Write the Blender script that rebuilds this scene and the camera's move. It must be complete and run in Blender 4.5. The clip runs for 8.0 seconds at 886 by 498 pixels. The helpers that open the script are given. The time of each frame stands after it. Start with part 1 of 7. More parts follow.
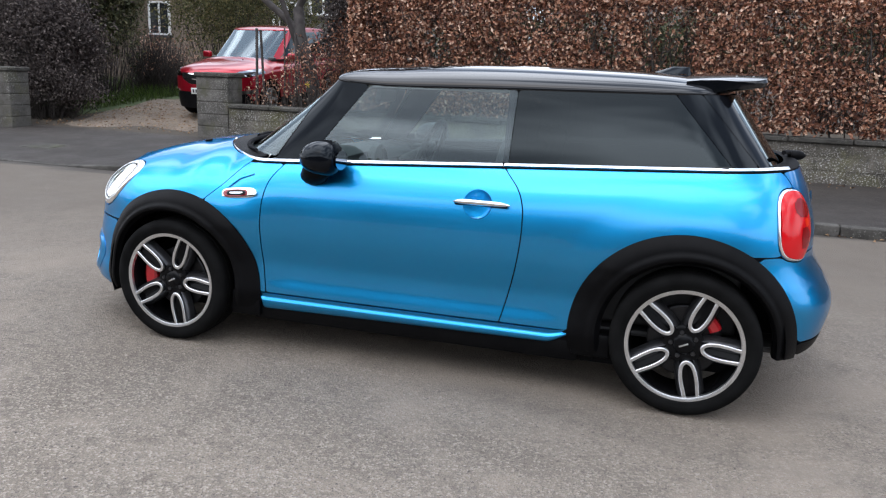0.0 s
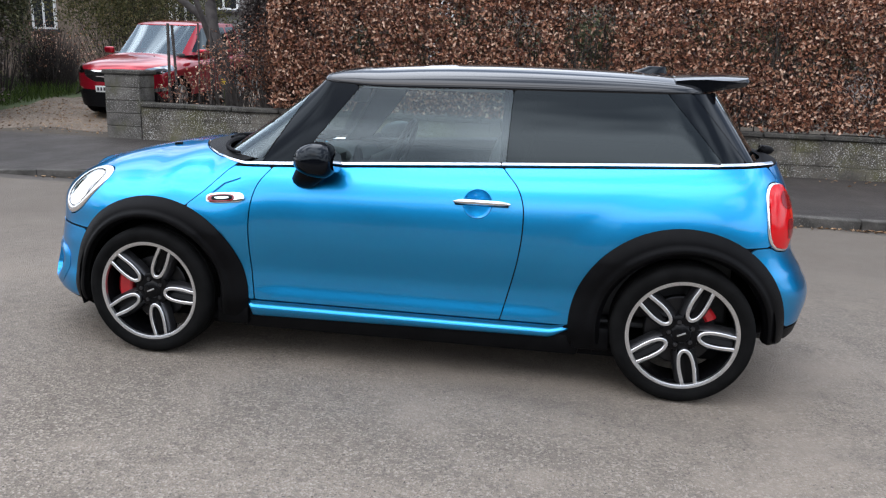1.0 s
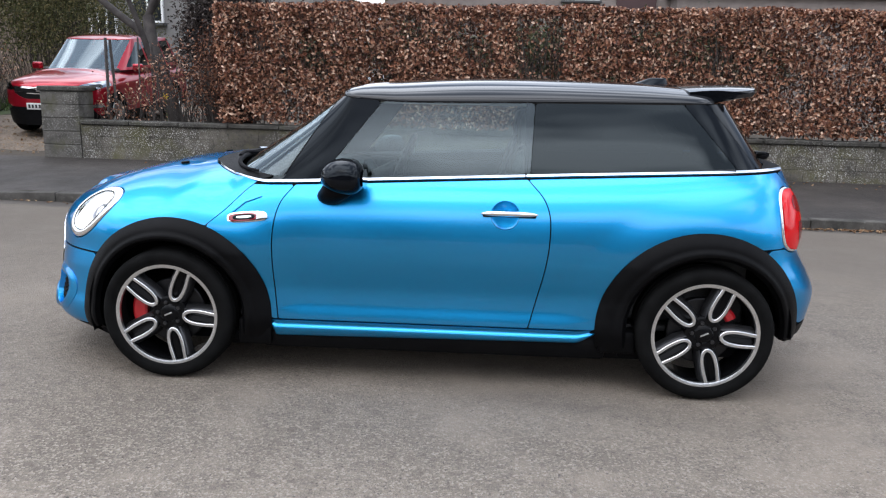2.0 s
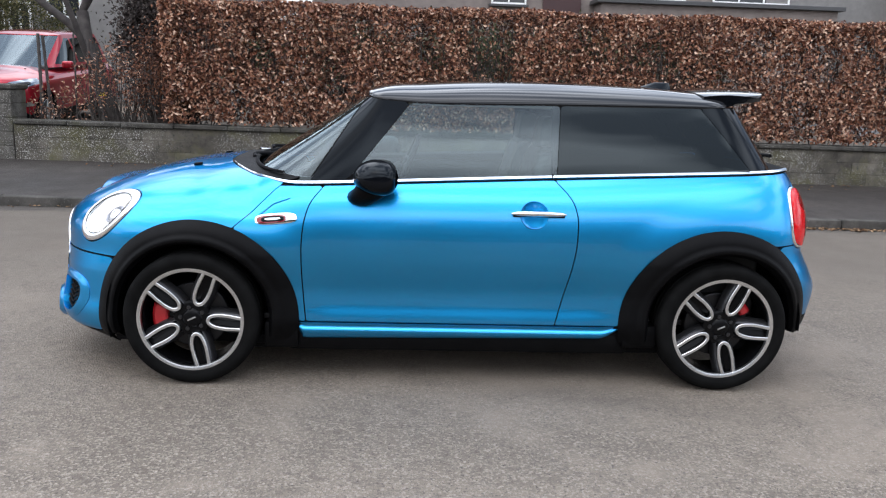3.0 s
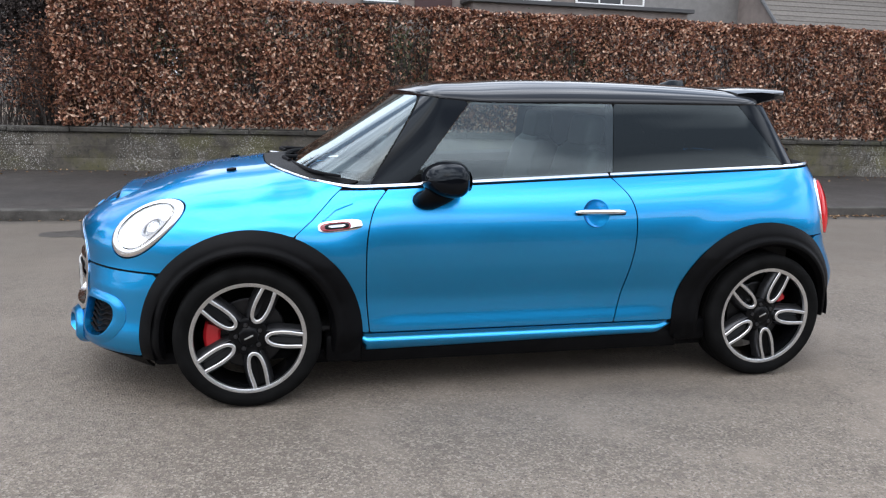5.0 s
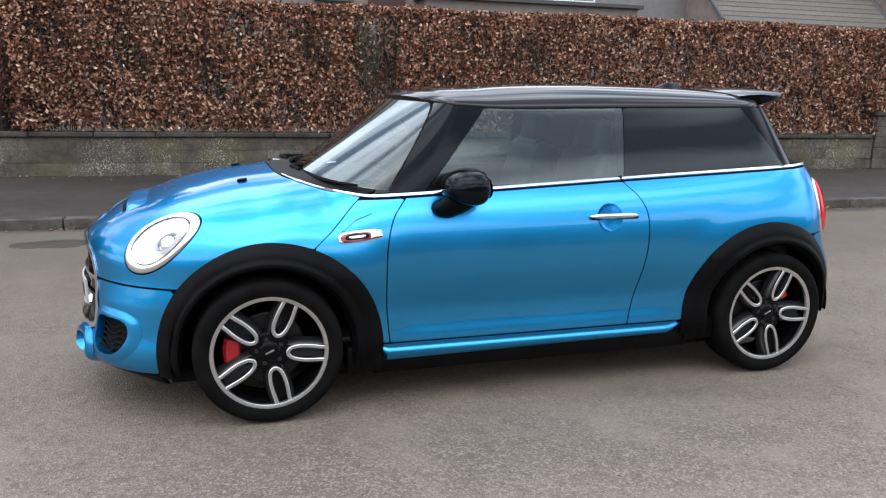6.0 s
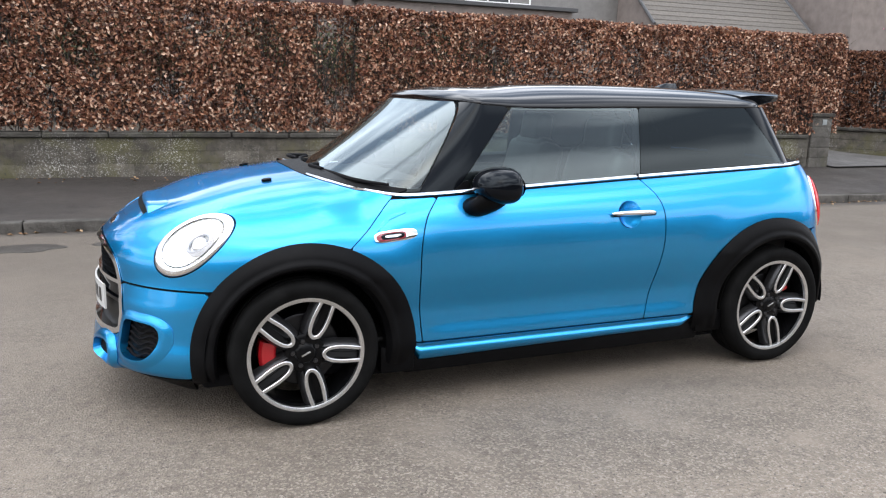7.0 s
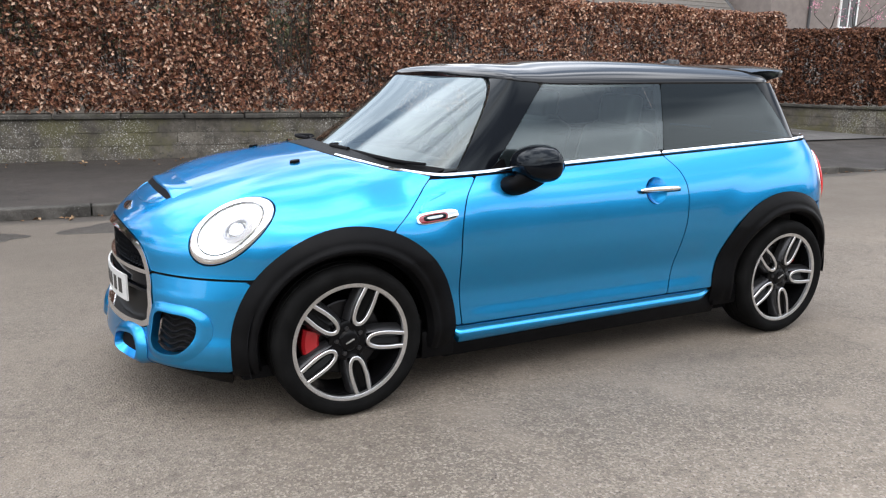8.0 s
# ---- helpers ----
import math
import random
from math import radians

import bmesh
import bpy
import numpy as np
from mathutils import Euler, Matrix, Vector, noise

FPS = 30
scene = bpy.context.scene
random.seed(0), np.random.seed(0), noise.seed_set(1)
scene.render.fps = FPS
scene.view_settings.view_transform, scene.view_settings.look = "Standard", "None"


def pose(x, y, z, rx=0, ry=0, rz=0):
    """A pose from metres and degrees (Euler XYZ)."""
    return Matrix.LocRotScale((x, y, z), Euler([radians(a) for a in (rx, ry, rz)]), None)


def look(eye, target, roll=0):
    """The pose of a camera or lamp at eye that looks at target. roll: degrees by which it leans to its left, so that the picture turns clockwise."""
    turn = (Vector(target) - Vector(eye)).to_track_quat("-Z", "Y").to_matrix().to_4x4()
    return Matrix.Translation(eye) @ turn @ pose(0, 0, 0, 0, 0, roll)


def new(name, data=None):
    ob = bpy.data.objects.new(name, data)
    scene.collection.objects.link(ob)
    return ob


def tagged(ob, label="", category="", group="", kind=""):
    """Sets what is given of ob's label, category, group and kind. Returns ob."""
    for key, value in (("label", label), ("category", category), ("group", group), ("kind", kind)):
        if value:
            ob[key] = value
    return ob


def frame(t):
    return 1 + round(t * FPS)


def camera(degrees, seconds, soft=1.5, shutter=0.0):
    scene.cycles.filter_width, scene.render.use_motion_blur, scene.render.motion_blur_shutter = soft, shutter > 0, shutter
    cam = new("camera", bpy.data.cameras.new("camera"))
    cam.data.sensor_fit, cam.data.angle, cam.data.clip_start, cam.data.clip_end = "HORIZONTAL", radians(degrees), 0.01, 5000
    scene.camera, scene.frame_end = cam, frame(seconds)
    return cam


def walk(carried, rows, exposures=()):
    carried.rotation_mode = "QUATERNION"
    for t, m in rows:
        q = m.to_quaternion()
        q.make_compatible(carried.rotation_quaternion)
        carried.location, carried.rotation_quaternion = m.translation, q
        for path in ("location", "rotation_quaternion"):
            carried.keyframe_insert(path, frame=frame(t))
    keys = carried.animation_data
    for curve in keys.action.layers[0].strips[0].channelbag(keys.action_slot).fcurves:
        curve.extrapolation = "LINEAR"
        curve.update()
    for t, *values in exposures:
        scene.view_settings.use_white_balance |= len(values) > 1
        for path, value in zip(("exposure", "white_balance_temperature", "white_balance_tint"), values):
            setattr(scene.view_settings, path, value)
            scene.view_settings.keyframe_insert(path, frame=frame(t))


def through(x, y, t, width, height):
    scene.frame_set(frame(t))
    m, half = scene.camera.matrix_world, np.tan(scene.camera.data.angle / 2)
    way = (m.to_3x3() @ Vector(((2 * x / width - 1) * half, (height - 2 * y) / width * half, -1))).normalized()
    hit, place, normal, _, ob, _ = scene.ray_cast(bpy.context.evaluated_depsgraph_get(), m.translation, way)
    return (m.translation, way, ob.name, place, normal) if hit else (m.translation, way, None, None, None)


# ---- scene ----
cam = camera(59.4, 8.0, soft=1.2)
EXPOSURES = [(0.0, 0.78, 6600, 10), (3.5, 0.78, 6650, 10), (6.0, 0.72, 6800, 10), (7.0, 0.98, 6950, 10), (7.5, 1.08, 7000, 10), (8.0, 0.96, 7050, 10)]
PATH = [
    (0, (1.136, -4.075, 1.395), (0.587, -2.204, 0.949), 2.2),
    (0.5, (0.92, -4.107, 1.386), (0.471, -2.21, 0.939), 2.4),
    (1, (0.697, -4.174, 1.401), (0.4, -2.248, 0.953), 2.1),
    (1.5, (0.453, -4.262, 1.427), (0.277, -2.318, 0.991), 1.6),
    (1.7, (0.374, -4.253, 1.418), (0.22, -2.305, 0.991), 1.4),
    (3, (-0.278, -4.307, 1.398), (-0.176, -2.352, 0.989), 1.9),
    (3.5, (-0.465, -4.252, 1.377), (-0.296, -2.303, 0.965), 2.0),
    (4, (-0.663, -4.188, 1.372), (-0.41, -2.248, 0.96), 1.8),
    (4.5, (-0.901, -4.155, 1.387), (-0.566, -2.228, 0.968), 1.4),
    (4.7, (-1.054, -4.128, 1.37), (-0.65, -2.211, 0.964), 1.7),
    (5.8, (-1.381, -3.981, 1.405), (-0.844, -2.099, 0.993), 1.1),
    (6, (-1.482, -3.976, 1.415), (-0.9, -2.107, 1.004), 1.1),
    (6.5, (-1.732, -3.951, 1.419), (-1.047, -2.117, 1.012), 1.2),
    (7, (-1.904, -3.84, 1.398), (-1.153, -2.031, 0.993), 1.4),
    (7.5, (-2.094, -3.69, 1.392), (-1.268, -1.918, 0.971), 1.5),
    (8, (-2.302, -3.572, 1.377), (-1.388, -1.851, 0.925), 1.2),
]
walk(cam, [(t, look(eye, target, roll)) for t, eye, target, roll in PATH], EXPOSURES)

# world: a bright overcast sky with soft cloud
world = bpy.data.worlds.new("sky")
scene.world = world
world.use_nodes = True
wn, wl = world.node_tree.nodes, world.node_tree.links
wn.clear()
SUN_ELEVATION, SUN_TURN = radians(48), radians(205)
sky = wn.new("ShaderNodeTexSky")
sky.sky_type, sky.sun_disc = "NISHITA", False
sky.sun_elevation, sky.sun_rotation = SUN_ELEVATION, SUN_TURN
sky.air_density, sky.dust_density = 1.0, 3.0
coord = wn.new("ShaderNodeTexCoord")
stretch = wn.new("ShaderNodeMapping")
stretch.inputs["Scale"].default_value = (1.0, 1.0, 2.6)
cloud = wn.new("ShaderNodeTexNoise")
cloud.inputs["Scale"].default_value, cloud.inputs["Detail"].default_value, cloud.inputs["Roughness"].default_value = 1.9, 3.0, 0.45
ramp = wn.new("ShaderNodeValToRGB")
ramp.color_ramp.elements[0].position, ramp.color_ramp.elements[0].color = 0.42, (1.9, 2.4, 3.3, 1)
ramp.color_ramp.elements[1].position, ramp.color_ramp.elements[1].color = 0.585, (11.3, 12.1, 13.7, 1)
cover = wn.new("ShaderNodeMixRGB")
cover.inputs["Fac"].default_value = 0.85
# overcast sky: brightest overhead, dimmer towards the horizon
parts = wn.new("ShaderNodeSeparateXYZ")
rise = wn.new("ShaderNodeMapRange")
rise.inputs["From Min"].default_value, rise.inputs["From Max"].default_value = 0.0, 1.0
rise.inputs["To Min"].default_value, rise.inputs["To Max"].default_value = 0.50, 1.50
dome = wn.new("ShaderNodeMixRGB")
dome.blend_type = "MULTIPLY"
dome.inputs["Fac"].default_value = 1.0
background = wn.new("ShaderNodeBackground")
background.inputs["Strength"].default_value = 0.166
world_out = wn.new("ShaderNodeOutputWorld")
wl.new(coord.outputs["Generated"], stretch.inputs["Vector"])
wl.new(stretch.outputs["Vector"], cloud.inputs["Vector"])
wl.new(cloud.outputs["Fac"], ramp.inputs["Fac"])
wl.new(sky.outputs["Color"], cover.inputs["Color1"])
wl.new(ramp.outputs["Color"], cover.inputs["Color2"])
wl.new(coord.outputs["Generated"], parts.inputs["Vector"])
wl.new(parts.outputs["Z"], rise.inputs["Value"])
wl.new(cover.outputs["Color"], dome.inputs["Color1"])
wl.new(rise.outputs["Result"], dome.inputs["Color2"])
wl.new(dome.outputs["Color"], background.inputs["Color"])
wl.new(background.outputs["Background"], world_out.inputs["Surface"])

sun = new("sun", bpy.data.lights.new("sun", "SUN"))
sun.data.energy, sun.data.angle, sun.data.color = 0.5, radians(170), (1.0, 0.99, 0.97)
sun.matrix_world = look((0, 0, 30), (12.0, 22.0, 0.0))

# ---- materials ----
def nodes_of(name):
    m = bpy.data.materials.new(name)
    m.use_nodes = True
    n, l = m.node_tree.nodes, m.node_tree.links
    return m, n, l, n["Principled BSDF"]


def surface(name, low, high, scale=8.0, rough=(0.6, 0.8), bump=0.0, bump_scale=60.0, metal=0.0, coat=0.0, detail=6.0, spec=0.5, fine=0.25, pieces=0.0):
    """A surface whose colour wanders between two tones at two scales, with fine relief."""
    m, n, l, b = nodes_of(name)
    tc = n.new("ShaderNodeTexCoord")
    big = n.new("ShaderNodeTexNoise")
    big.inputs["Scale"].default_value, big.inputs["Detail"].default_value = scale, detail
    small = n.new("ShaderNodeTexNoise")
    small.inputs["Scale"].default_value, small.inputs["Detail"].default_value = scale * 14, 4.0
    for t in (big, small):
        l.new(tc.outputs["Object"], t.inputs["Vector"])
    both = n.new("ShaderNodeMix")
    both.inputs["Factor"].default_value = fine
    l.new(big.outputs["Fac"], both.inputs["A"])
    l.new(small.outputs["Fac"], both.inputs["B"])
    fac = both.outputs["Result"]
    if pieces:
        info = n.new("ShaderNodeObjectInfo")
        shift = n.new("ShaderNodeMath")
        shift.operation = "MULTIPLY_ADD"
        shift.inputs[1].default_value, shift.inputs[2].default_value = pieces, -pieces / 2
        l.new(info.outputs["Random"], shift.inputs[0])
        add = n.new("ShaderNodeMath")
        l.new(fac, add.inputs[0])
        l.new(shift.outputs[0], add.inputs[1])
        fac = add.outputs[0]
    r = n.new("ShaderNodeValToRGB")
    r.color_ramp.elements[0].position, r.color_ramp.elements[1].position = 0.32, 0.68
    r.color_ramp.elements[0].color, r.color_ramp.elements[1].color = (*low, 1), (*high, 1)
    l.new(fac, r.inputs["Fac"])
    l.new(r.outputs["Color"], b.inputs["Base Color"])
    rr = n.new("ShaderNodeMapRange")
    rr.inputs["To Min"].default_value, rr.inputs["To Max"].default_value = rough
    l.new(small.outputs["Fac"], rr.inputs["Value"])
    l.new(rr.outputs["Result"], b.inputs["Roughness"])
    b.inputs["Metallic"].default_value, b.inputs["Coat Weight"].default_value = metal, coat
    b.inputs["Specular IOR Level"].default_value = spec
    if bump:
        bt = n.new("ShaderNodeTexNoise")
        bt.inputs["Scale"].default_value, bt.inputs["Detail"].default_value = bump_scale, 5.0
        l.new(tc.outputs["Object"], bt.inputs["Vector"])
        bn = n.new("ShaderNodeBump")
        bn.inputs["Strength"].default_value, bn.inputs["Distance"].default_value = bump, 0.01
        l.new(bt.outputs["Fac"], bn.inputs["Height"])
        l.new(bn.outputs["Normal"], b.inputs["Normal"])
    return m


def plain(name, colour, rough=0.4, metal=0.0, coat=0.0, spec=0.5):
    m, n, l, b = nodes_of(name)
    b.inputs["Base Color"].default_value = (*colour, 1)
    b.inputs["Roughness"].default_value, b.inputs["Metallic"].default_value = rough, metal
    b.inputs["Coat Weight"].default_value, b.inputs["Specular IOR Level"].default_value = coat, spec
    b.inputs["Coat Roughness"].default_value = 0.03
    return m


def car_paint(name, colour, metal=0.75, rough=0.34, flake=0.15):
    """Metallic base under clear lacquer, with fine flake relief."""
    m, n, l, b = nodes_of(name)
    tc = n.new("ShaderNodeTexCoord")
    fl = n.new("ShaderNodeTexVoronoi")
    fl.inputs["Scale"].default_value = 900.0
    l.new(tc.outputs["Object"], fl.inputs["Vector"])
    mx = n.new("ShaderNodeMix")
    mx.data_type = "RGBA"
    mx.inputs["A"].default_value = (*[c * (1 - flake) for c in colour], 1)
    mx.inputs["B"].default_value = (*[min(1, c * (1 + flake)) for c in colour], 1)
    l.new(fl.outputs["Color"], mx.inputs["Factor"])
    l.new(mx.outputs["Result"], b.inputs["Base Color"])
    dust = n.new("ShaderNodeTexNoise")
    dust.inputs["Scale"].default_value, dust.inputs["Detail"].default_value = 3.0, 5.0
    l.new(tc.outputs["Object"], dust.inputs["Vector"])
    rr = n.new("ShaderNodeMapRange")
    rr.inputs["To Min"].default_value, rr.inputs["To Max"].default_value = rough - 0.04, rough + 0.06
    l.new(dust.outputs["Fac"], rr.inputs["Value"])
    l.new(rr.outputs["Result"], b.inputs["Roughness"])
    b.inputs["Metallic"].default_value = metal
    b.inputs["Coat Weight"].default_value, b.inputs["Coat Roughness"].default_value, b.inputs["Coat IOR"].default_value = 1.0, 0.025, 1.45
    b.inputs["Specular Tint"].default_value = (*[0.16 + 0.76 * c ** 0.65 for c in colour], 1)
    return m


def pane_glass(name, tint, gloss=1.0, ior=1.5):
    """A thin pane: tinted see-through with a mirror sheen by Fresnel."""
    m, n, l, b = nodes_of(name)
    n.remove(b)
    tr, gl, mx = n.new("ShaderNodeBsdfTransparent"), n.new("ShaderNodeBsdfGlossy"), n.new("ShaderNodeMixShader")
    graze, steep, sheen = n.new("ShaderNodeLayerWeight"), n.new("ShaderNodeMath"), n.new("ShaderNodeMath")
    tr.inputs["Color"].default_value = (*tint, 1)
    gl.inputs["Roughness"].default_value = 0.015
    gl.inputs["Color"].default_value = (gloss * 0.84, gloss * 0.96, gloss, 1)
    # both faces of the pane mirror alike: more the more it is seen edge-on
    head_on = ((ior - 1) / (ior + 1)) ** 2
    graze.inputs["Blend"].default_value = 0.5
    steep.operation, sheen.operation = "POWER", "MULTIPLY_ADD"
    steep.inputs[1].default_value = 4.0
    sheen.inputs[1].default_value, sheen.inputs[2].default_value = 1 - head_on, head_on
    l.new(graze.outputs["Facing"], steep.inputs[0])
    l.new(steep.outputs[0], sheen.inputs[0])
    l.new(sheen.outputs[0], mx.inputs["Fac"])
    l.new(tr.outputs["BSDF"], mx.inputs[1])
    l.new(gl.outputs["BSDF"], mx.inputs[2])
    l.new(mx.outputs["Shader"], n["Material Output"].inputs["Surface"])
    return m


BLUE = car_paint("electric_blue_paint", (0.010, 0.314, 0.672), 1.0, 0.33, 0.04)
SATIN = plain("satin_chrome", (0.86, 0.87, 0.88), 0.24, 1.0)
GLOSS_BLACK = plain("gloss_black_paint", (0.003, 0.0035, 0.005), 0.06, spec=0.18)
GLOSS_BLACK.node_tree.nodes["Principled BSDF"].inputs["Specular Tint"].default_value = (0.82, 0.93, 1.0, 1)
ROOF_BLACK = plain("gloss_black_roof_paint", (0.003, 0.0035, 0.005), 0.05, spec=0.45)
LINER = plain("dark_seam", (0.006, 0.006, 0.007), 0.8, spec=0.1)
CLADDING = surface("grained_black_plastic", (0.0016, 0.0016, 0.0020), (0.0032, 0.0032, 0.0036), 20, (0.42, 0.52), 0.10, 700, spec=0.085)
CHROME = plain("chrome", (0.85, 0.86, 0.88), 0.08, 1.0)
SILVER = surface("machined_alloy", (0.62, 0.63, 0.64), (0.74, 0.75, 0.76), 30, (0.24, 0.34), metal=1.0)
WHEEL_BLACK = plain("gloss_black_alloy", (0.004, 0.004, 0.0045), 0.24, spec=0.12)
WHEEL_GREY = plain("dark_grey_alloy", (0.05, 0.05, 0.053), 0.30, 0.7)
RUBBER = surface("tyre_rubber", (0.0045, 0.0045, 0.0045), (0.009, 0.009, 0.009), 14, (0.6, 0.75), 0.1, 300, spec=0.025)
DISC = plain("brake_disc_steel", (0.035, 0.035, 0.037), 0.45, 1.0)
CALIPER = plain("red_caliper_paint", (0.36, 0.008, 0.013), 0.35, coat=0.4)
DOOR_GLASS = pane_glass("clear_green_glass", (0.64, 0.75, 0.74), ior=1.84)
SCREEN_GLASS = pane_glass("windscreen_glass", (0.55, 0.63, 0.62), ior=1.88)
DARK_GLASS = pane_glass("privacy_glass", (0.030, 0.033, 0.037), ior=1.50)
LAMP_GLASS = pane_glass("lamp_lens", (0.96, 0.97, 0.98), ior=1.45)
LAMP_RED = plain("red_lens", (0.56, 0.006, 0.010), 0.10, spec=0.4)
LAMP_DARK_RED = plain("dark_red_lens", (0.21, 0.005, 0.007), 0.10, spec=0.4)
LAMP_AMBER = plain("amber_lens", (0.70, 0.035, 0.012), 0.1, spec=0.4)
LAMP_SILVER = plain("lamp_reflector", (0.86, 0.86, 0.86), 0.35, 0.15)
LAMP_GREY = plain("pale_lamp_grey", (0.36, 0.36, 0.39), 0.3, 0.3)
MIRROR_DARK = plain("tinted_mirror", (0.30, 0.32, 0.34), 0.05, 1.0)
BADGE_RED = plain("red_trim", (0.22, 0.008, 0.018), 0.25, coat=1.0)
SEAT = surface("charcoal_leather", (0.026, 0.026, 0.028), (0.044, 0.044, 0.047), 12, (0.45, 0.6), 0.15, 200)
DASH = surface("dark_dash_plastic", (0.014, 0.014, 0.015), (0.022, 0.022, 0.023), 10, (0.5, 0.65), 0.1, 300)
PALE_TRIM = plain("pale_headlining", (0.42, 0.42, 0.41), 0.8)
PLATE_WHITE = plain("plate_white", (0.5, 0.5, 0.49), 0.35)
PLATE_INK = plain("plate_black", (0.02, 0.02, 0.02), 0.4)

# ---- building helpers ----
def mesh_of(name, verts, faces, material, smooth=True, sharp=40.0):
    me = bpy.data.meshes.new(name)
    me.from_pydata([tuple(v) for v in verts], [], faces)
    me.materials.append(material)
    if smooth:
        me.polygons.foreach_set("use_smooth", [True] * len(me.polygons))
        me.set_sharp_from_angle(angle=radians(sharp))
    me.update()
    return me


def thing(name, label, category, group="", kind="", m=None):
    ob = tagged(new(name), label, category, group, kind)
    ob.empty_display_size = 0.1
    if m is not None:
        ob.matrix_world = m
    return ob


def part(name, made, material, parent, label="", smooth=True, sharp=40.0):
    """One mesh object from (verts, faces) or a bmesh, under a thing or a part."""
    if isinstance(made, tuple):
        me = mesh_of(name, made[0], made[1], material, smooth, sharp)
    else:
        me = bpy.data.meshes.new(name)
        bmesh.ops.recalc_face_normals(made, faces=made.faces)
        made.to_mesh(me)
        made.free()
        me.materials.append(material)
        if smooth:
            me.polygons.foreach_set("use_smooth", [True] * len(me.polygons))
            me.set_sharp_from_angle(angle=radians(sharp))
    ob = new(name, me)
    ob.parent = parent
    if label:
        tagged(ob, label)
    return ob


def solo(name, made, material, label, category, group="", kind="", smooth=True, sharp=40.0):
    """A thing that is one mesh."""
    return tagged(part(name, made, material, None, "", smooth, sharp), label, category, group, kind)


def join(*bits):
    verts, faces = [], []
    for v, f in bits:
        k = len(verts)
        verts.extend(tuple(p) for p in v)
        faces.extend([tuple(i + k for i in q) for q in f])
    return verts, faces


def moved(bit, m):
    return [tuple(m @ Vector(p)) for p in bit[0]], bit[1]


def mirrored(bit):
    """The same on the other side of the car."""
    return [(p[0], -p[1], p[2]) for p in bit[0]], [tuple(reversed(q)) for q in bit[1]]


def both(bit):
    return join(bit, mirrored(bit))


def grid(rows, closed=False, flip=False):
    """Faces over rows of points, each row as long as the next."""
    n, k = len(rows), len(rows[0])
    verts = [tuple(p) for r in rows for p in r]
    faces = []
    for i in range(n - 1):
        for j in range(k if closed else k - 1):
            a, b = i * k + j, i * k + (j + 1) % k
            q = (a, b, b + k, a + k)
            faces.append(tuple(reversed(q)) if flip else q)
    return verts, faces


def bm_bits(bm):
    bm.verts.index_update()
    out = [tuple(v.co) for v in bm.verts], [tuple(v.index for v in f.verts) for f in bm.faces]
    bm.free()
    return out


def box(size, at=(0, 0, 0), bevel=0.0, turn=(0, 0, 0), segments=2):
    bm = bmesh.new()
    bmesh.ops.create_cube(bm, size=1.0)
    bmesh.ops.scale(bm, vec=size, verts=bm.verts)
    if bevel:
        bmesh.ops.bevel(bm, geom=list(bm.edges), offset=bevel, segments=segments, affect="EDGES", profile=0.5)
    bmesh.ops.transform(bm, matrix=pose(*at, *turn), verts=bm.verts)
    return bm_bits(bm)


def lathe(profile, n=48, axis="y"):
    """A ring of revolution: profile is (radius, along the axis)."""
    rows = []
    for r, d in profile:
        row = []
        for i in range(n):
            a = 2 * math.pi * i / n
            c, s = r * math.cos(a), r * math.sin(a)
            row.append((c, d, s) if axis == "y" else (c, s, d))
        rows.append(row)
    return grid(rows, closed=True, flip=(axis != "y"))


def disc(r, d=0.0, n=32, axis="y", squash=1.0, crown=0.0, rings=5):
    prof = [(max(1e-4, r * k / rings), d + crown * (1 - (k / rings) ** 2)) for k in range(rings, -1, -1)]
    v, f = lathe(prof, n, axis)
    return [(p[0] * squash, p[1], p[2]) for p in v], f


def tube(path, radius, sides=8, closed=False, caps=True):
    """A round bar along a path; radius may be one number or one for each point."""
    pts = [Vector(p) for p in path]
    rad = radius if isinstance(radius, (list, tuple)) else [radius] * len(pts)
    rows, up = [], None
    for i, p in enumerate(pts):
        a = pts[(i - 1) % len(pts)] if closed or i > 0 else p
        b = pts[(i + 1) % len(pts)] if closed or i < len(pts) - 1 else p
        d = (b - a).normalized()
        if up is None:
            up = Vector((0, 0, 1)) if abs(d.z) < 0.9 else Vector((1, 0, 0))
        side = d.cross(up).normalized()
        up = side.cross(d).normalized()
        rows.append([p + (side * math.cos(t) + up * math.sin(t)) * float(rad[i]) for t in [2 * math.pi * k / sides for k in range(sides)]])
    if closed:
        rows.append(rows[0])
    v, f = grid(rows, closed=True)
    if caps and not closed:
        k = len(v)
        f = list(f) + [tuple(range(sides - 1, -1, -1)), tuple(range(k - sides, k))]
    return v, f


def curve(points, n=8, closed=False):
    """A smooth line through the points."""
    p = [np.array(q, float) for q in points]
    out = []
    m = len(p)
    for i in range(m if closed else m - 1):
        a, b = p[i], p[(i + 1) % m]
        z = p[(i - 1) % m] if closed or i > 0 else 2 * a - b
        c = p[(i + 2) % m] if closed or i < m - 2 else 2 * b - a
        for k in range(n):
            t = k / n
            out.append(0.5 * (2 * a + (b - z) * t + (2 * z - 5 * a + 4 * b - c) * t * t + (3 * a - z - 3 * b + c) * t ** 3))
    if not closed:
        out.append(p[-1])
    return np.array(out)


def smooth(a, b, t):
    u = np.clip((np.asarray(t, float) - a) / (b - a), 0, 1)
    return u * u * (3 - 2 * u)


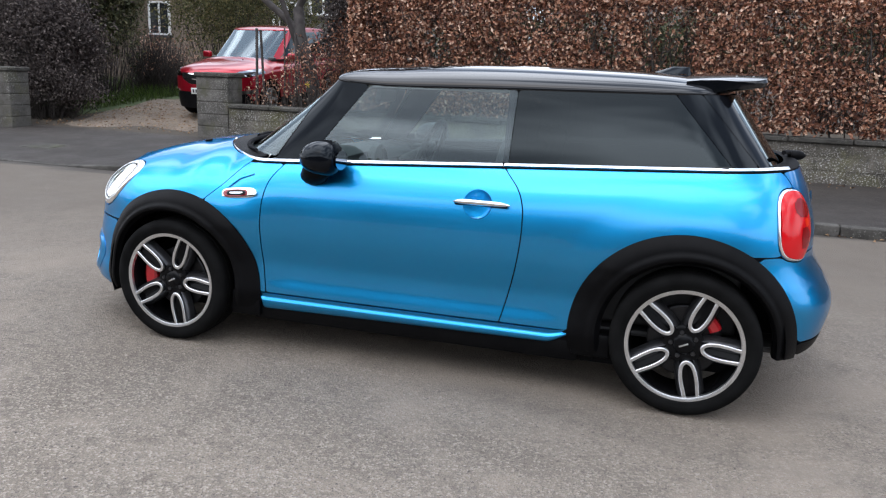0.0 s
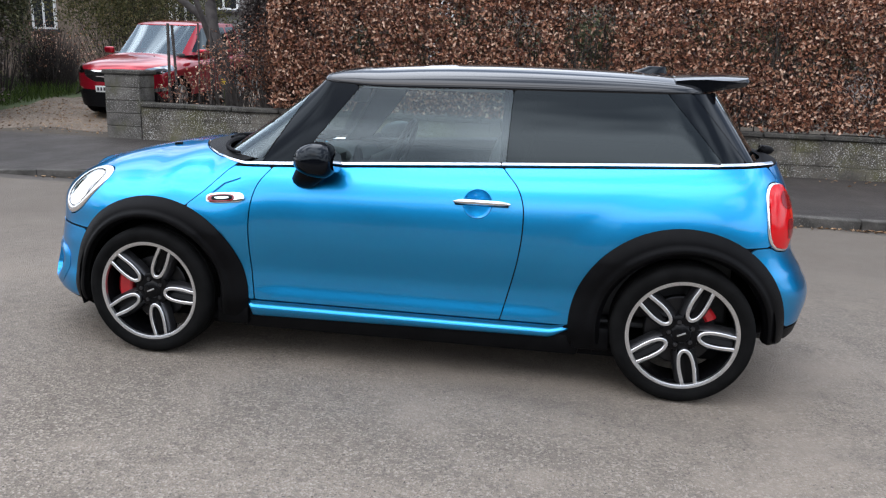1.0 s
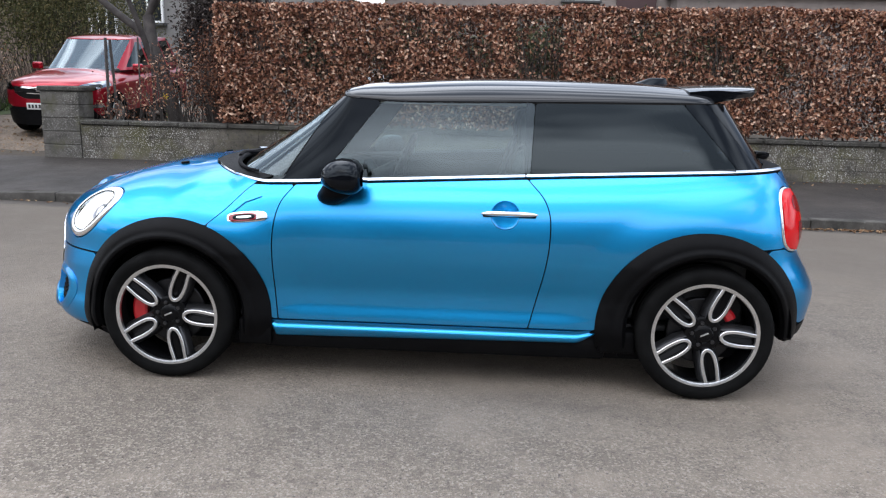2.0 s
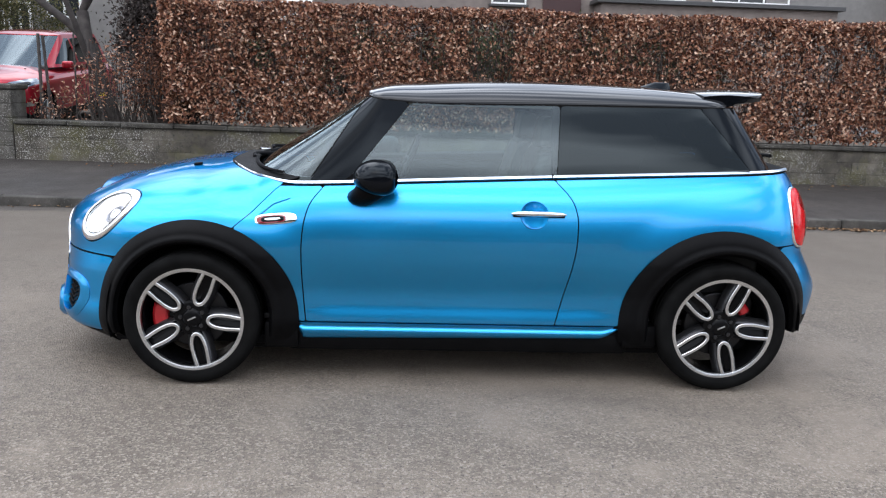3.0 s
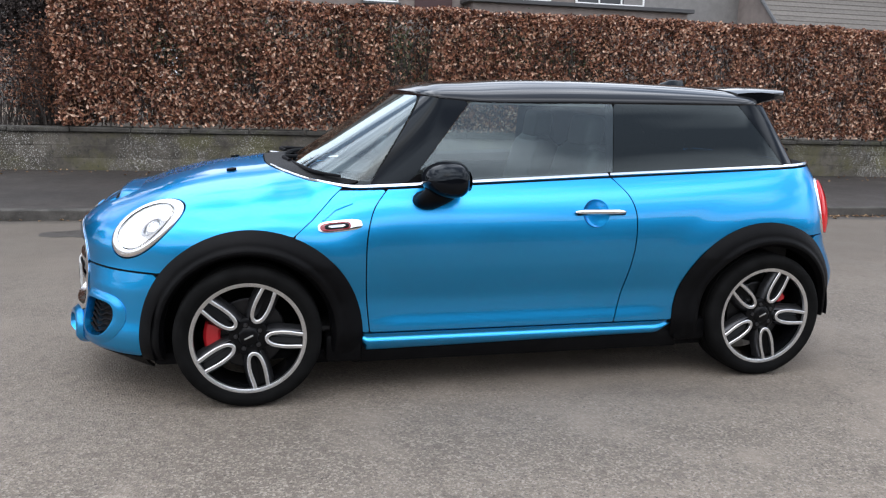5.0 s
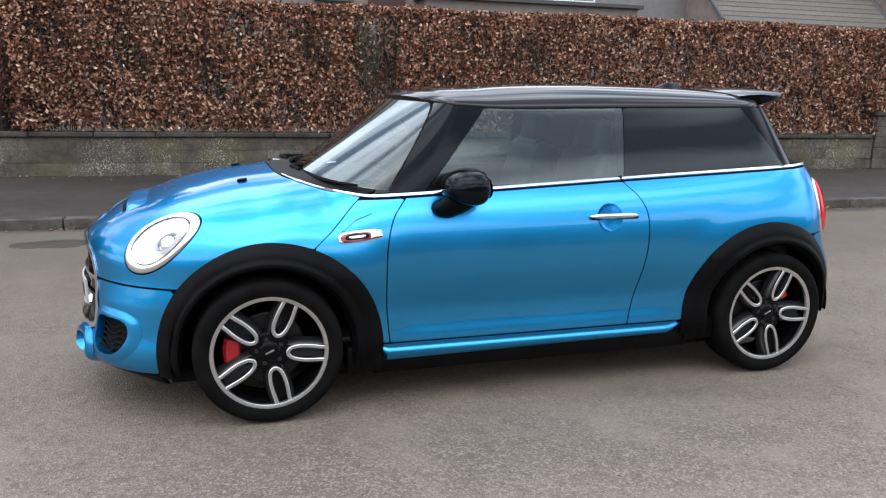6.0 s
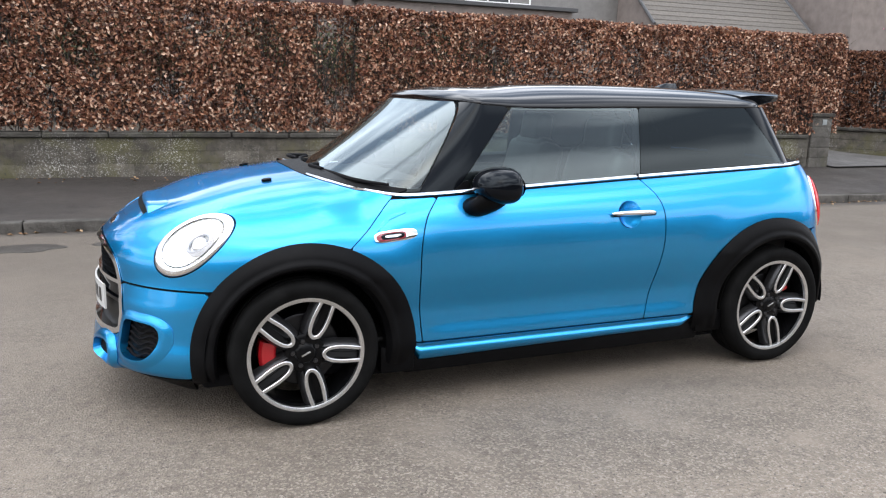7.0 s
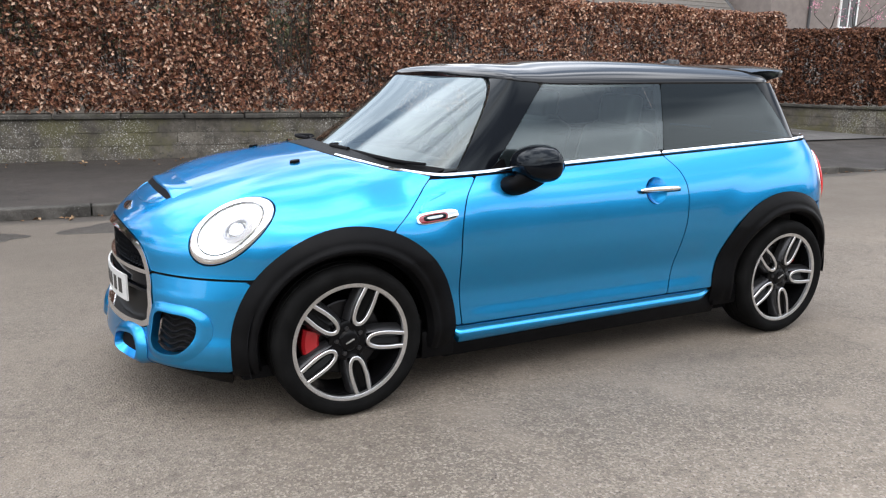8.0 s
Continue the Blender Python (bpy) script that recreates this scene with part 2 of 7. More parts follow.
def outside(px, pz, poly):
    """Signed distance of points to a closed outline: minus within it."""
    px, pz, q = np.asarray(px, float), np.asarray(pz, float), np.asarray(poly, float)
    best, within = np.full(px.shape, 1e9), np.zeros(px.shape, bool)
    for i in range(len(q)):
        a, b = q[i], q[(i + 1) % len(q)]
        ex, ez = b - a
        t = np.clip(((px - a[0]) * ex + (pz - a[1]) * ez) / max(ex * ex + ez * ez, 1e-12), 0, 1)
        best = np.minimum(best, np.hypot(px - a[0] - t * ex, pz - a[1] - t * ez))
        if a[1] != b[1]:
            within ^= ((a[1] > pz) != (b[1] > pz)) & (px < ex * (pz - a[1]) / (b[1] - a[1]) + a[0])
    return np.where(within, -best, best)


def trim(bit, g):
    """The part of a mesh where g is below nought, cut cleanly along g = 0."""
    v, faces = np.asarray(bit[0], float), bit[1]
    keep, used, made = [], {}, {}
    verts = []

    def corner(i):
        if i not in used:
            used[i] = len(verts)
            verts.append(tuple(v[i]))
        return used[i]

    def crossing(i, j):
        key = (min(i, j), max(i, j))
        if key not in made:
            t = g[key[0]] / (g[key[0]] - g[key[1]])
            made[key] = len(verts)
            verts.append(tuple(v[key[0]] + t * (v[key[1]] - v[key[0]])))
        return made[key]

    inside = g < 0
    for q in faces:
        if not (inside[q[0]] or inside[q[1]] or inside[q[2]] or inside[q[-1]]):
            continue
        hits = [inside[i] for i in q]
        if all(hits):
            keep.append(tuple(corner(i) for i in q))
        elif any(hits):
            poly = []
            for k, i in enumerate(q):
                j = q[(k + 1) % len(q)]
                if inside[i]:
                    poly.append(corner(i))
                if inside[i] != inside[j]:
                    poly.append(crossing(i, j))
            if len(poly) > 2:
                keep.append(tuple(poly))
    return verts, keep


def flanged(bit, depth=0.012):
    """Folds the free edges of a panel inwards, so that it has thickness."""
    v, faces = np.asarray(bit[0], float).reshape(-1, 3), list(bit[1])
    normal = np.zeros_like(v)
    count = {}
    for q in faces:
        n = np.cross(v[q[1]] - v[q[0]], v[q[-1]] - v[q[0]])
        for k, i in enumerate(q):
            normal[i] += n
            j = q[(k + 1) % len(q)]
            count[(i, j)] = count.get((i, j), 0) + 1
    normal /= np.maximum(np.linalg.norm(normal, axis=1, keepdims=True), 1e-12)
    verts = [tuple(p) for p in v]
    top, low = {}, {}
    for (i, j) in [e for e in count if (e[1], e[0]) not in count]:
        for k in (i, j):
            if k not in top:
                top[k] = len(verts)
                verts.append(tuple(v[k]))
                low[k] = len(verts)
                verts.append(tuple(v[k] - depth * normal[k]))
        faces.append((top[j], top[i], low[i], low[j]))
    return verts, faces


def quick_mesh(name, verts, quads, material, smooth=False):
    """A large mesh from arrays: verts (n, 3), quads (m, 4)."""
    me = bpy.data.meshes.new(name)
    verts, quads = np.asarray(verts, np.float32), np.asarray(quads, np.int32)
    me.vertices.add(len(verts))
    me.vertices.foreach_set("co", verts.ravel())
    me.loops.add(quads.size)
    me.loops.foreach_set("vertex_index", quads.ravel())
    me.polygons.add(len(quads))
    me.polygons.foreach_set("loop_start", np.arange(0, quads.size, 4, dtype=np.int32))
    me.polygons.foreach_set("use_smooth", [smooth] * len(quads))
    me.materials.append(material)
    me.update(calc_edges=True)
    return me


def leaves(centres, normals, length, width, rng, curl=0.25, spread=0.8):
    """Many small leaves, each of two bent halves, lying about the given normals."""
    n = len(centres)
    nr = np.asarray(normals, float) + spread * rng.normal(size=(n, 3))
    nr /= np.linalg.norm(nr, axis=1, keepdims=True)
    t = rng.normal(size=(n, 3))
    t -= nr * np.sum(t * nr, axis=1, keepdims=True)
    t /= np.linalg.norm(t, axis=1, keepdims=True)
    s = np.cross(nr, t)
    ln = (length * rng.uniform(0.65, 1.25, n))[:, None]
    wd = (width * rng.uniform(0.7, 1.2, n))[:, None]
    cu = (curl * rng.uniform(0.2, 1.6, n))[:, None] * wd
    c = np.asarray(centres, float)
    pts = [c - t * ln / 2, c - t * ln * 0.05 + s * wd / 2 + nr * cu, c + t * ln / 2, c - t * ln * 0.05 - s * wd / 2 + nr * cu, c + t * ln * 0.12 - nr * cu * 0.2]
    verts = np.stack(pts, axis=1).reshape(-1, 3)
    k = np.arange(n)[:, None] * 5
    tri = np.concatenate([k + np.array([[0, 4, 2, 1]]), k + np.array([[0, 3, 2, 4]])])
    return verts, tri


def sticks(starts, ends, radius, rng=None):
    """Many thin straight twigs as three-sided bars."""
    a, b = np.asarray(starts, float), np.asarray(ends, float)
    n = len(a)
    d = b - a
    d /= np.maximum(np.linalg.norm(d, axis=1, keepdims=True), 1e-9)
    ref = np.where(np.abs(d[:, 2:3]) < 0.8, np.array([[0, 0, 1.0]]), np.array([[1.0, 0, 0]]))
    u = np.cross(d, ref)
    u /= np.linalg.norm(u, axis=1, keepdims=True)
    w = np.cross(d, u)
    r = np.broadcast_to(np.asarray(radius, float), (n,))[:, None]
    ring = [math.cos(x) * u + math.sin(x) * w for x in (0, 2.094, 4.189)]
    verts = np.stack([a + r * k for k in ring] + [b + 0.6 * r * k for k in ring], axis=1).reshape(-1, 3)
    k = np.arange(n)[:, None] * 6
    quads = np.concatenate([k + np.array([[i, (i + 1) % 3, 3 + (i + 1) % 3, 3 + i]]) for i in range(3)])
    return verts, quads


def rim_line(bit):
    """The longest free edge of a piece of skin, as one closed line of points."""
    v, after = bit[0], {}
    seen = {}
    for q in bit[1]:
        for k, i in enumerate(q):
            seen[(i, q[(k + 1) % len(q)])] = 1
    for (i, j) in seen:
        if (j, i) not in seen:
            after[i] = j
    best, left = [], set(after)
    while left:
        i = left.pop()
        line, k = [i], after[i]
        while k in left:
            left.discard(k)
            line.append(k)
            k = after[k]
        if len(line) > len(best):
            best = line
    pts = np.array([v[i] for i in best])
    d = np.concatenate([[0], np.cumsum(np.linalg.norm(np.diff(np.vstack([pts, pts[:1]]), axis=0), axis=1))])
    s = np.linspace(0, d[-1], 73)[:-1]
    ring = np.vstack([pts, pts[:1]])
    return np.column_stack([np.interp(s, d, ring[:, k]) for k in range(3)])

# ---- the blue hatchback: nose towards -x, near side towards -y ----
AXLE, HUB_Z = 1.2475, 0.312
Z0, HALF = 0.60, 0.812


def profile(points):
    c = curve(points, 12)
    return lambda t: np.interp(t, c[:, 0], c[:, 1])


HOOD = profile([(-2.035, 0.700), (-1.997, 0.740), (-1.952, 0.777), (-1.888, 0.818), (-1.797, 0.861), (-1.61, 0.926), (-1.4, 0.976), (-1.2, 1.003), (-1.0, 1.030),
                (-0.7, 1.10), (0.5, 1.14), (1.4, 1.20), (1.9, 1.23)])
NOSE_X = profile([(0.10, -1.84), (0.17, -1.97), (0.225, -2.065), (0.27, -2.07), (0.33, -2.060), (0.42, -2.040), (0.50, -2.038), (0.60, -2.035), (1.3, -2.035)])
TAIL_X = profile([(0.10, 1.72), (0.20, 1.80), (0.32, 1.865), (0.46, 1.895), (0.56, 1.85), (0.66, 1.79), (0.80, 1.775), (0.95, 1.73), (1.1, 1.66), (1.3, 1.58)])
FLANK = profile([(0.08, 0.82), (0.16, 0.90), (0.21, 0.945), (0.265, 0.968), (0.300, 0.977), (0.335, 0.9735), (0.38, 0.9635), (0.45, 0.9600), (0.53, 0.978), (0.60, 0.993), (0.67, 1.0), (1.3, 1.0)])
BUMPER_FLANK = profile([(0.08, 0.82), (0.16, 0.90), (0.21, 0.955), (0.27, 0.982), (0.315, 0.985), (0.37, 0.976), (0.45, 0.978), (0.53, 0.992), (0.60, 0.998), (0.67, 1.0), (1.3, 1.0)])
FRONT_FROM, REAR_FROM = -1.0, 0.95
FRONT_BEND = lambda t: 5.0 - 1.4 * t
ARC_FROM = lambda t: -0.30 - 0.07 * t


def power(x):
    return 2.0 + 0.8 * smooth(-1.25, -1.6, x) + 0.6 * smooth(-1.5, -1.1, x) + 0.6 * smooth(-1.05, -0.6, x) + 0.45 * smooth(-1.85, -1.6, x) * smooth(-0.85, -1.15, x)


def plan(x, z):
    """Half-width of the body's outline at that height."""
    x, z = np.asarray(x, float), np.asarray(z, float)
    n = 3.2 + 1.0 * smooth(0.64, 0.40, z)
    u = np.clip((FRONT_FROM - x) / (FRONT_FROM - NOSE_X(z)), 0, 1)
    v = np.clip((x - REAR_FROM) / (TAIL_X(z) - REAR_FROM), 0, 1)
    ends = np.clip(smooth(-0.95, -1.35, x) + smooth(1.0, 1.4, x), 0, 1)
    return HALF * (1 - u ** n) ** 0.5 * (1 - v ** 6) ** (1 / 2.4) * (FLANK(z) * (1 - ends) + BUMPER_FLANK(z) * ends)


def flare(x, z):
    """The skin swells a little over each wheel arch."""
    x, z = np.asarray(x, float), np.asarray(z, float)
    d = np.minimum(np.hypot(x + 1.228, z - 0.302), np.hypot(x - 1.226, z - 0.308))
    return 0.008 * smooth(0.64, 0.47, d) * smooth(0.30, 0.42, z) * smooth(1.72, 1.55, np.abs(x))


def side(x, z):
    """Distance of the body's skin from the middle plane."""
    x, z = np.asarray(x, float), np.asarray(z, float)
    p, h = power(x), HOOD(x) - Z0
    q = np.clip((z - Z0) / h, 0, 1)
    return plan(x, z) * (1 - q ** p) ** (1 / p) + flare(x, z)


def skin(x, z, out=0.0):
    """A point on the near flank, moved out along the skin's normal."""
    e = 0.004
    y = float(side(x, z))
    n = Vector((float(side(x + e, z) - side(x - e, z)) / (2 * e), 1.0, float(side(x, z + e) - side(x, z - e)) / (2 * e)))
    n = Vector((-n.x, -1.0, -n.z)).normalized()
    return Vector((x, -y, z)) + n * float(out), n


def body_shell():
    lows = list(np.linspace(0.10, 0.60, 44))
    turns = list(np.linspace(0, math.pi / 2, 66)[1:])
    us = list(np.linspace(0, 0.8, 60)[1:])
    f_end = [(1 - y ** 2) ** (1 / 2.8) for y in np.linspace((1 - 0.8 ** 2.8) ** 0.5, 0, 40)[1:]]
    r_end = [(1 - y ** 2.4) ** (1 / 6) for y in np.linspace((1 - 0.8 ** 6) ** (1 / 2.4), 0, 34)[1:]]
    stations = [("f", u) for u in reversed(us + f_end)] + [("m", x) for x in np.linspace(FRONT_FROM, REAR_FROM, 170)] + [("r", u) for u in us + r_end]
    rows = []
    for kind, u in stations:
        row = []
        x0 = FRONT_FROM - (FRONT_FROM + 2.035) * u if kind == "f" else (u if kind == "m" else REAR_FROM + (1.80 - REAR_FROM) * u)
        p, h = float(power(x0)), float(HOOD(x0)) - Z0
        heights = [(z, 1.0) for z in lows] + [(Z0 + h * math.sin(a) ** (2 / p), max(0.0, math.cos(a)) ** (2 / p)) for a in turns]
        for z, c in heights:
            x = x0
            if kind == "f":
                x = FRONT_FROM - (FRONT_FROM - float(NOSE_X(z))) * u
            elif kind == "r":
                x = REAR_FROM + (float(TAIL_X(z)) - REAR_FROM) * u
            row.append((x, -float(plan(x, z)) * c - float(flare(x, z)) * min(1.0, 3 * c), z))
        rows.append(row)
    return grid(rows, flip=True)


SHELL = body_shell()
SV = np.array(SHELL[0])
SX, SY, SZ = SV[:, 0], SV[:, 1], SV[:, 2]
GAP = 0.0029
BELT = lambda x: 0.938 + 0.047 * (np.asarray(x, float) + 0.65)
SEAM = lambda z: np.interp(z, [0.5, 0.731, 0.811, 0.902, 0.956, 1.1], [-1.30, -1.067, -0.972, -0.882, -0.817, -0.66])
DOOR_F = lambda z: np.interp(z, *np.array(curve([(0.25, -0.716), (0.32, -0.728), (0.486, -0.742), (0.65, -0.745), (0.747, -0.738), (0.82, -0.722), (0.87, -0.700), (0.92, -0.660), (0.97, -0.615)], 6)).T)
DOOR_R = lambda z: np.interp(z, *np.array(curve([(0.25, 0.430), (0.343, 0.457), (0.5, 0.495), (0.60, 0.515), (0.70, 0.527), (0.80, 0.528), (0.86, 0.517), (0.913, 0.491), (0.96, 0.448), (1.01, 0.400)], 6)).T)
COWL = lambda y: -1.165 + 0.325 * (np.abs(y) / 0.69) ** 3.85
ARCH_F = np.hypot(SX + 1.228, SZ - 0.302) - 0.468
ARCH_R = np.hypot(SX - 1.226, SZ - 0.308) - 0.470
BUMP_Z, TAIL_Z, SILL_Z = 0.582, 0.705, 0.302


def most(*gs):
    return np.maximum.reduce(gs)


def lamp_field(centre, tilt, ra, rb, power_=2.0, along=None):
    """Distance outside an oval that lies on the skin round a centre (x, z)."""
    c, n = skin(*centre)
    up = (Vector((0, 0, 1)) - n * n.z).normalized()
    across = up.cross(n)
    a, b = math.cos(tilt) * across + math.sin(tilt) * up, -math.sin(tilt) * across + math.cos(tilt) * up
    if along:
        a = Vector(along)
        a = (a - n * a.dot(n)).normalized()
        b = n.cross(a)
    d = SV - np.array(c)
    p, q, r = d @ np.array(a) / ra, d @ np.array(b) / rb, d @ np.array(n)
    g = (np.abs(p) ** power_ + np.abs(q) ** power_) ** (1 / power_) - 1
    return np.where(np.abs(r) < 0.3, g * min(ra, rb), 1.0), c, n, a, b


HEAD_AT, TAIL_AT = (-1.670, 0.782), (1.642, 0.836)
HEAD_G, HC, HN, HA, HB = lamp_field(HEAD_AT, 0.0, 0.181, 0.110, along=(0.31, -0.07, 0.215))
TAIL_G, TC_, TN, TA, TB = lamp_field(TAIL_AT, -0.13, 0.112, 0.150, 3.0)
GRILLE_HALF = [(0.14, 0.728), (0.28, 0.708), (0.385, 0.668), (0.432, 0.590), (0.456, 0.51), (0.463, 0.42), (0.42, 0.352)]
GRILLE = curve([(0.0, 0.730)] + GRILLE_HALF + [(0.0, 0.338)] + [(-y, z) for y, z in reversed(GRILLE_HALF)], 3, True)
GRILLE_G = np.where(SX < -1.6, outside(SY, SZ, GRILLE), 1.0)
FOG = curve([(-0.492, 0.432), (-0.56, 0.438), (-0.625, 0.432), (-0.648, 0.400), (-0.645, 0.335), (-0.61, 0.288), (-0.545, 0.278), (-0.502, 0.300), (-0.487, 0.36)], 4, True)
FOG_G = np.where(SX < -1.55, outside(SY, SZ, FOG), 1.0)
DUCT = curve([(-0.255, 0.290), (-0.37, 0.318), (-0.415, 0.300), (-0.425, 0.245), (-0.36, 0.222), (-0.26, 0.222)], 3, True)
DUCT_G = np.where(SX < -1.6, outside(SY, SZ, DUCT), 1.0)
HANDLE_AT = (0.323, 0.831)
HANDLE_G, *_ = lamp_field(HANDLE_AT, 0.0, 0.063, 0.063)

hatchback = thing("hatchback_car", "electric blue three-door hatchback with gloss black roof, parked on the road", "car")


def panel(name, g, material, label="", two=True, depth=0.012):
    bit = flanged(trim(SHELL, g + GAP), depth)
    return part(name, both(bit) if two else bit, material, hatchback, label, sharp=35)


def inner_skin():
    n = np.zeros_like(SV)
    f = np.array(SHELL[1])
    c = np.cross(SV[f[:, 2]] - SV[f[:, 0]], SV[f[:, 3]] - SV[f[:, 1]])
    for k in range(4):
        np.add.at(n, f[:, k], c)
    n /= np.maximum(np.linalg.norm(n, axis=1, keepdims=True), 1e-12)
    hole_f = 0.385 - np.hypot(SX + AXLE, SZ - HUB_Z)
    hole_r = 0.385 - np.hypot(SX - AXLE, SZ - HUB_Z)
    top = np.where(SX > -0.9, SZ - BELT(SX) + 0.012, -1.0)
    g = most(hole_f, hole_r, top, np.where(SX > -0.9, -1.0, SX - COWL(SY)), np.where(SX > 1.3, 0.275, 0.16) - SZ, -GRILLE_G - 0.01, -FOG_G, -HANDLE_G, -HEAD_G)
    return trim(((SV - 0.011 * n), SHELL[1]), g)


SCREEN_FOOT = -0.30 - 0.757 * np.clip(1 - (SY / 0.715) ** 2, 0, 1) ** (1 / 4.8)
part("inner_shell", both(inner_skin()), LINER, hatchback, "dark inner shell behind the panel gaps")
panel("bonnet", most(SX - SEAM(SZ), SX - COWL(SY), BUMP_Z - SZ, -ARCH_F, -GRILLE_G, -HEAD_G), BLUE)
panel("cowl", most(COWL(SY) - SX, SX - SCREEN_FOOT, 0.93 - SZ, np.abs(SY) - 0.69), CLADDING, "black plastic cowl under the windscreen")
for k in (0, 1):
    flip = mirrored if k else (lambda b: b)
    for name, g in (
        ("scuttle_panel", most(SEAM(SZ) - SX, SX - DOOR_F(SZ), SILL_Z - SZ, SZ - BELT(SX), -ARCH_F)),
        ("door", most(DOOR_F(SZ) - SX, SX - DOOR_R(SZ), SILL_Z - SZ, SZ - BELT(SX), -HANDLE_G)),
        ("quarter_panel", most(DOOR_R(SZ) - SX, SILL_Z - SZ, SZ - BELT(SX), -ARCH_R, np.where(SX > 1.35, TAIL_Z + 0.03 * (SX - 1.4) - SZ, -1.0), np.where(SX > 1.5, SY + 0.60, -1.0), -TAIL_G)),
    ):
        ob = part(name, flip(flanged(trim(SHELL, g + GAP))), BLUE, hatchback, sharp=35)
        if name == "door" and not k:
            near_door = ob
panel("tailgate", most(np.where(SX > 1.5, -0.60 - SY, 1.0), TAIL_Z + 0.03 * (SX - 1.4) - SZ, SZ - BELT(SX), -TAIL_G), BLUE)
panel("rear_bumper", most(1.3 - SX, SZ - TAIL_Z - 0.03 * (SX - 1.4), 0.345 - SZ, -ARCH_R, -TAIL_G), BLUE)
panel("rear_apron", most(1.3 - SX, SZ - 0.341, 0.265 + 0.15 * (SX - 1.6) - SZ, -ARCH_R), CLADDING, "black rear apron", depth=0.05)
front_bumper = panel("front_bumper", most(SX + 1.3, SZ - BUMP_Z + 0.003, 0.215 - SZ, -ARCH_F, -GRILLE_G, -FOG_G, -DUCT_G), BLUE)
panel("front_apron", most(SX + 1.3, SZ - 0.211, 0.115 - SZ, -ARCH_F), CLADDING, "black lower lip under the front bumper")


# wheel-arch cladding: a grained ring standing proud of the skin
def arch_ring(cx, cz, axle, outer, inner, start, stop):
    rows = []
    for a in np.linspace(radians(start), radians(stop), 90):
        row = []
        for k in range(15):
            t = k / 14
            ox, oz = cx + outer * math.cos(a), cz + outer * math.sin(a)
            ix, iz = axle + inner * math.cos(a), HUB_Z + inner * math.sin(a)
            x, z = ox + (ix - ox) * t, oz + (iz - oz) * t
            z = max(z, 0.165)
            lift = 0.004 + 0.024 * math.sin(min(1.0, t * 1.9) * math.pi / 2) + 0.010 * float(smooth(0.55, 0.72, t))
            y = -float(side(x, z)) - lift
            if t > 0.82:
                y += 0.030 * float(smooth(0.82, 1.0, t))
            row.append((x, y, z))
        last = row[-1]
        row.append((last[0], last[1] + 0.05, last[2]))
        rows.append(row)
    first = [[(p[0], p[1] + 0.03, p[2]) for p in rows[0]]] + rows + [[(p[0], p[1] + 0.03, p[2]) for p in rows[-1]]]
    return grid(first)


for k in (0, 1):
    flip = mirrored if k else (lambda b: b)
    part("wheel_arch_trim", flip(arch_ring(-1.228, 0.302, -AXLE, 0.471, 0.352, -13, 193)), CLADDING, hatchback, "grained black wheel-arch cladding", sharp=30)
    part("wheel_arch_trim", flip(arch_ring(1.226, 0.308, AXLE, 0.473, 0.352, -4, 193)), CLADDING, hatchback, "grained black wheel-arch cladding", sharp=30)
    for axle, a0, a1 in ((-AXLE, -20, 196), (AXLE, -3, 200)):
        well = [[(axle + 0.40 * math.cos(a), y, HUB_Z + 0.40 * math.sin(a)) for a in np.linspace(radians(a0), radians(a1), 52)] for y in (-0.78, -0.66, -0.50)]
        wall_in = [[p for p in well[-1]], [(axle + 0.02 * math.cos(a), -0.495, HUB_Z + 0.02 * math.sin(a)) for a in np.linspace(radians(a0), radians(a1), 52)]]
        part("wheel_well", flip(join(grid(well), grid(wall_in))), LINER, hatchback, "dark wheel-arch liner")

# sills with their blue skirt
def sill_rows():
    rows = []
    for x in np.linspace(-0.775, 0.785, 90):
        low = 0.020 * (x + 0.76) / 1.5
        end = float(smooth(-0.785, -0.735, x) * smooth(0.800, 0.66, x))
        prof = curve([(-0.755, 0.301), (-0.796, 0.2995), (-0.800, 0.296), (-0.797, 0.287), (-0.798, 0.279), (-0.8025, 0.271), (-0.805, 0.263), (-0.803, 0.250), (-0.794, 0.232 + low * 0.5), (-0.782, 0.219 + low), (-0.750, 0.214 + low), (-0.68, 0.212 + low)], 3)
        rows.append([(x, y + 0.030 * (1 - end), 0.300 + (z - 0.300) * (0.25 + 0.75 * end)) for y, z in prof])
    return rows


for k in (0, 1):
    flip = mirrored if k else (lambda b: b)
    part("side_skirt", flip(grid(sill_rows())), BLUE, hatchback, "blue side skirt under the door")
    part("sill_block", flip(box((0.16, 0.10, 0.125), (-0.84, -0.745, 0.235), 0.015)), CLADDING, hatchback, "black plastic sill end")
    part("sill_block", flip(box((0.17, 0.10, 0.110), (0.86, -0.745, 0.250), 0.015)), CLADDING, hatchback, "black plastic sill end")
    part("sill_base", flip(box((1.62, 0.12, 0.10), (0.0, -0.715, 0.205), 0.02)), CLADDING, hatchback, "black plastic sill underside")
part("underbody", join(box((2.0, 1.40, 0.06), (0, 0, 0.165), 0.02), box((3.2, 1.36, 0.06), (-0.05, 0, 0.185), 0.02), box((2.1, 1.46, 0.05), (0, 0, 0.19), 0.02)), LINER, hatchback, "dark underbody")


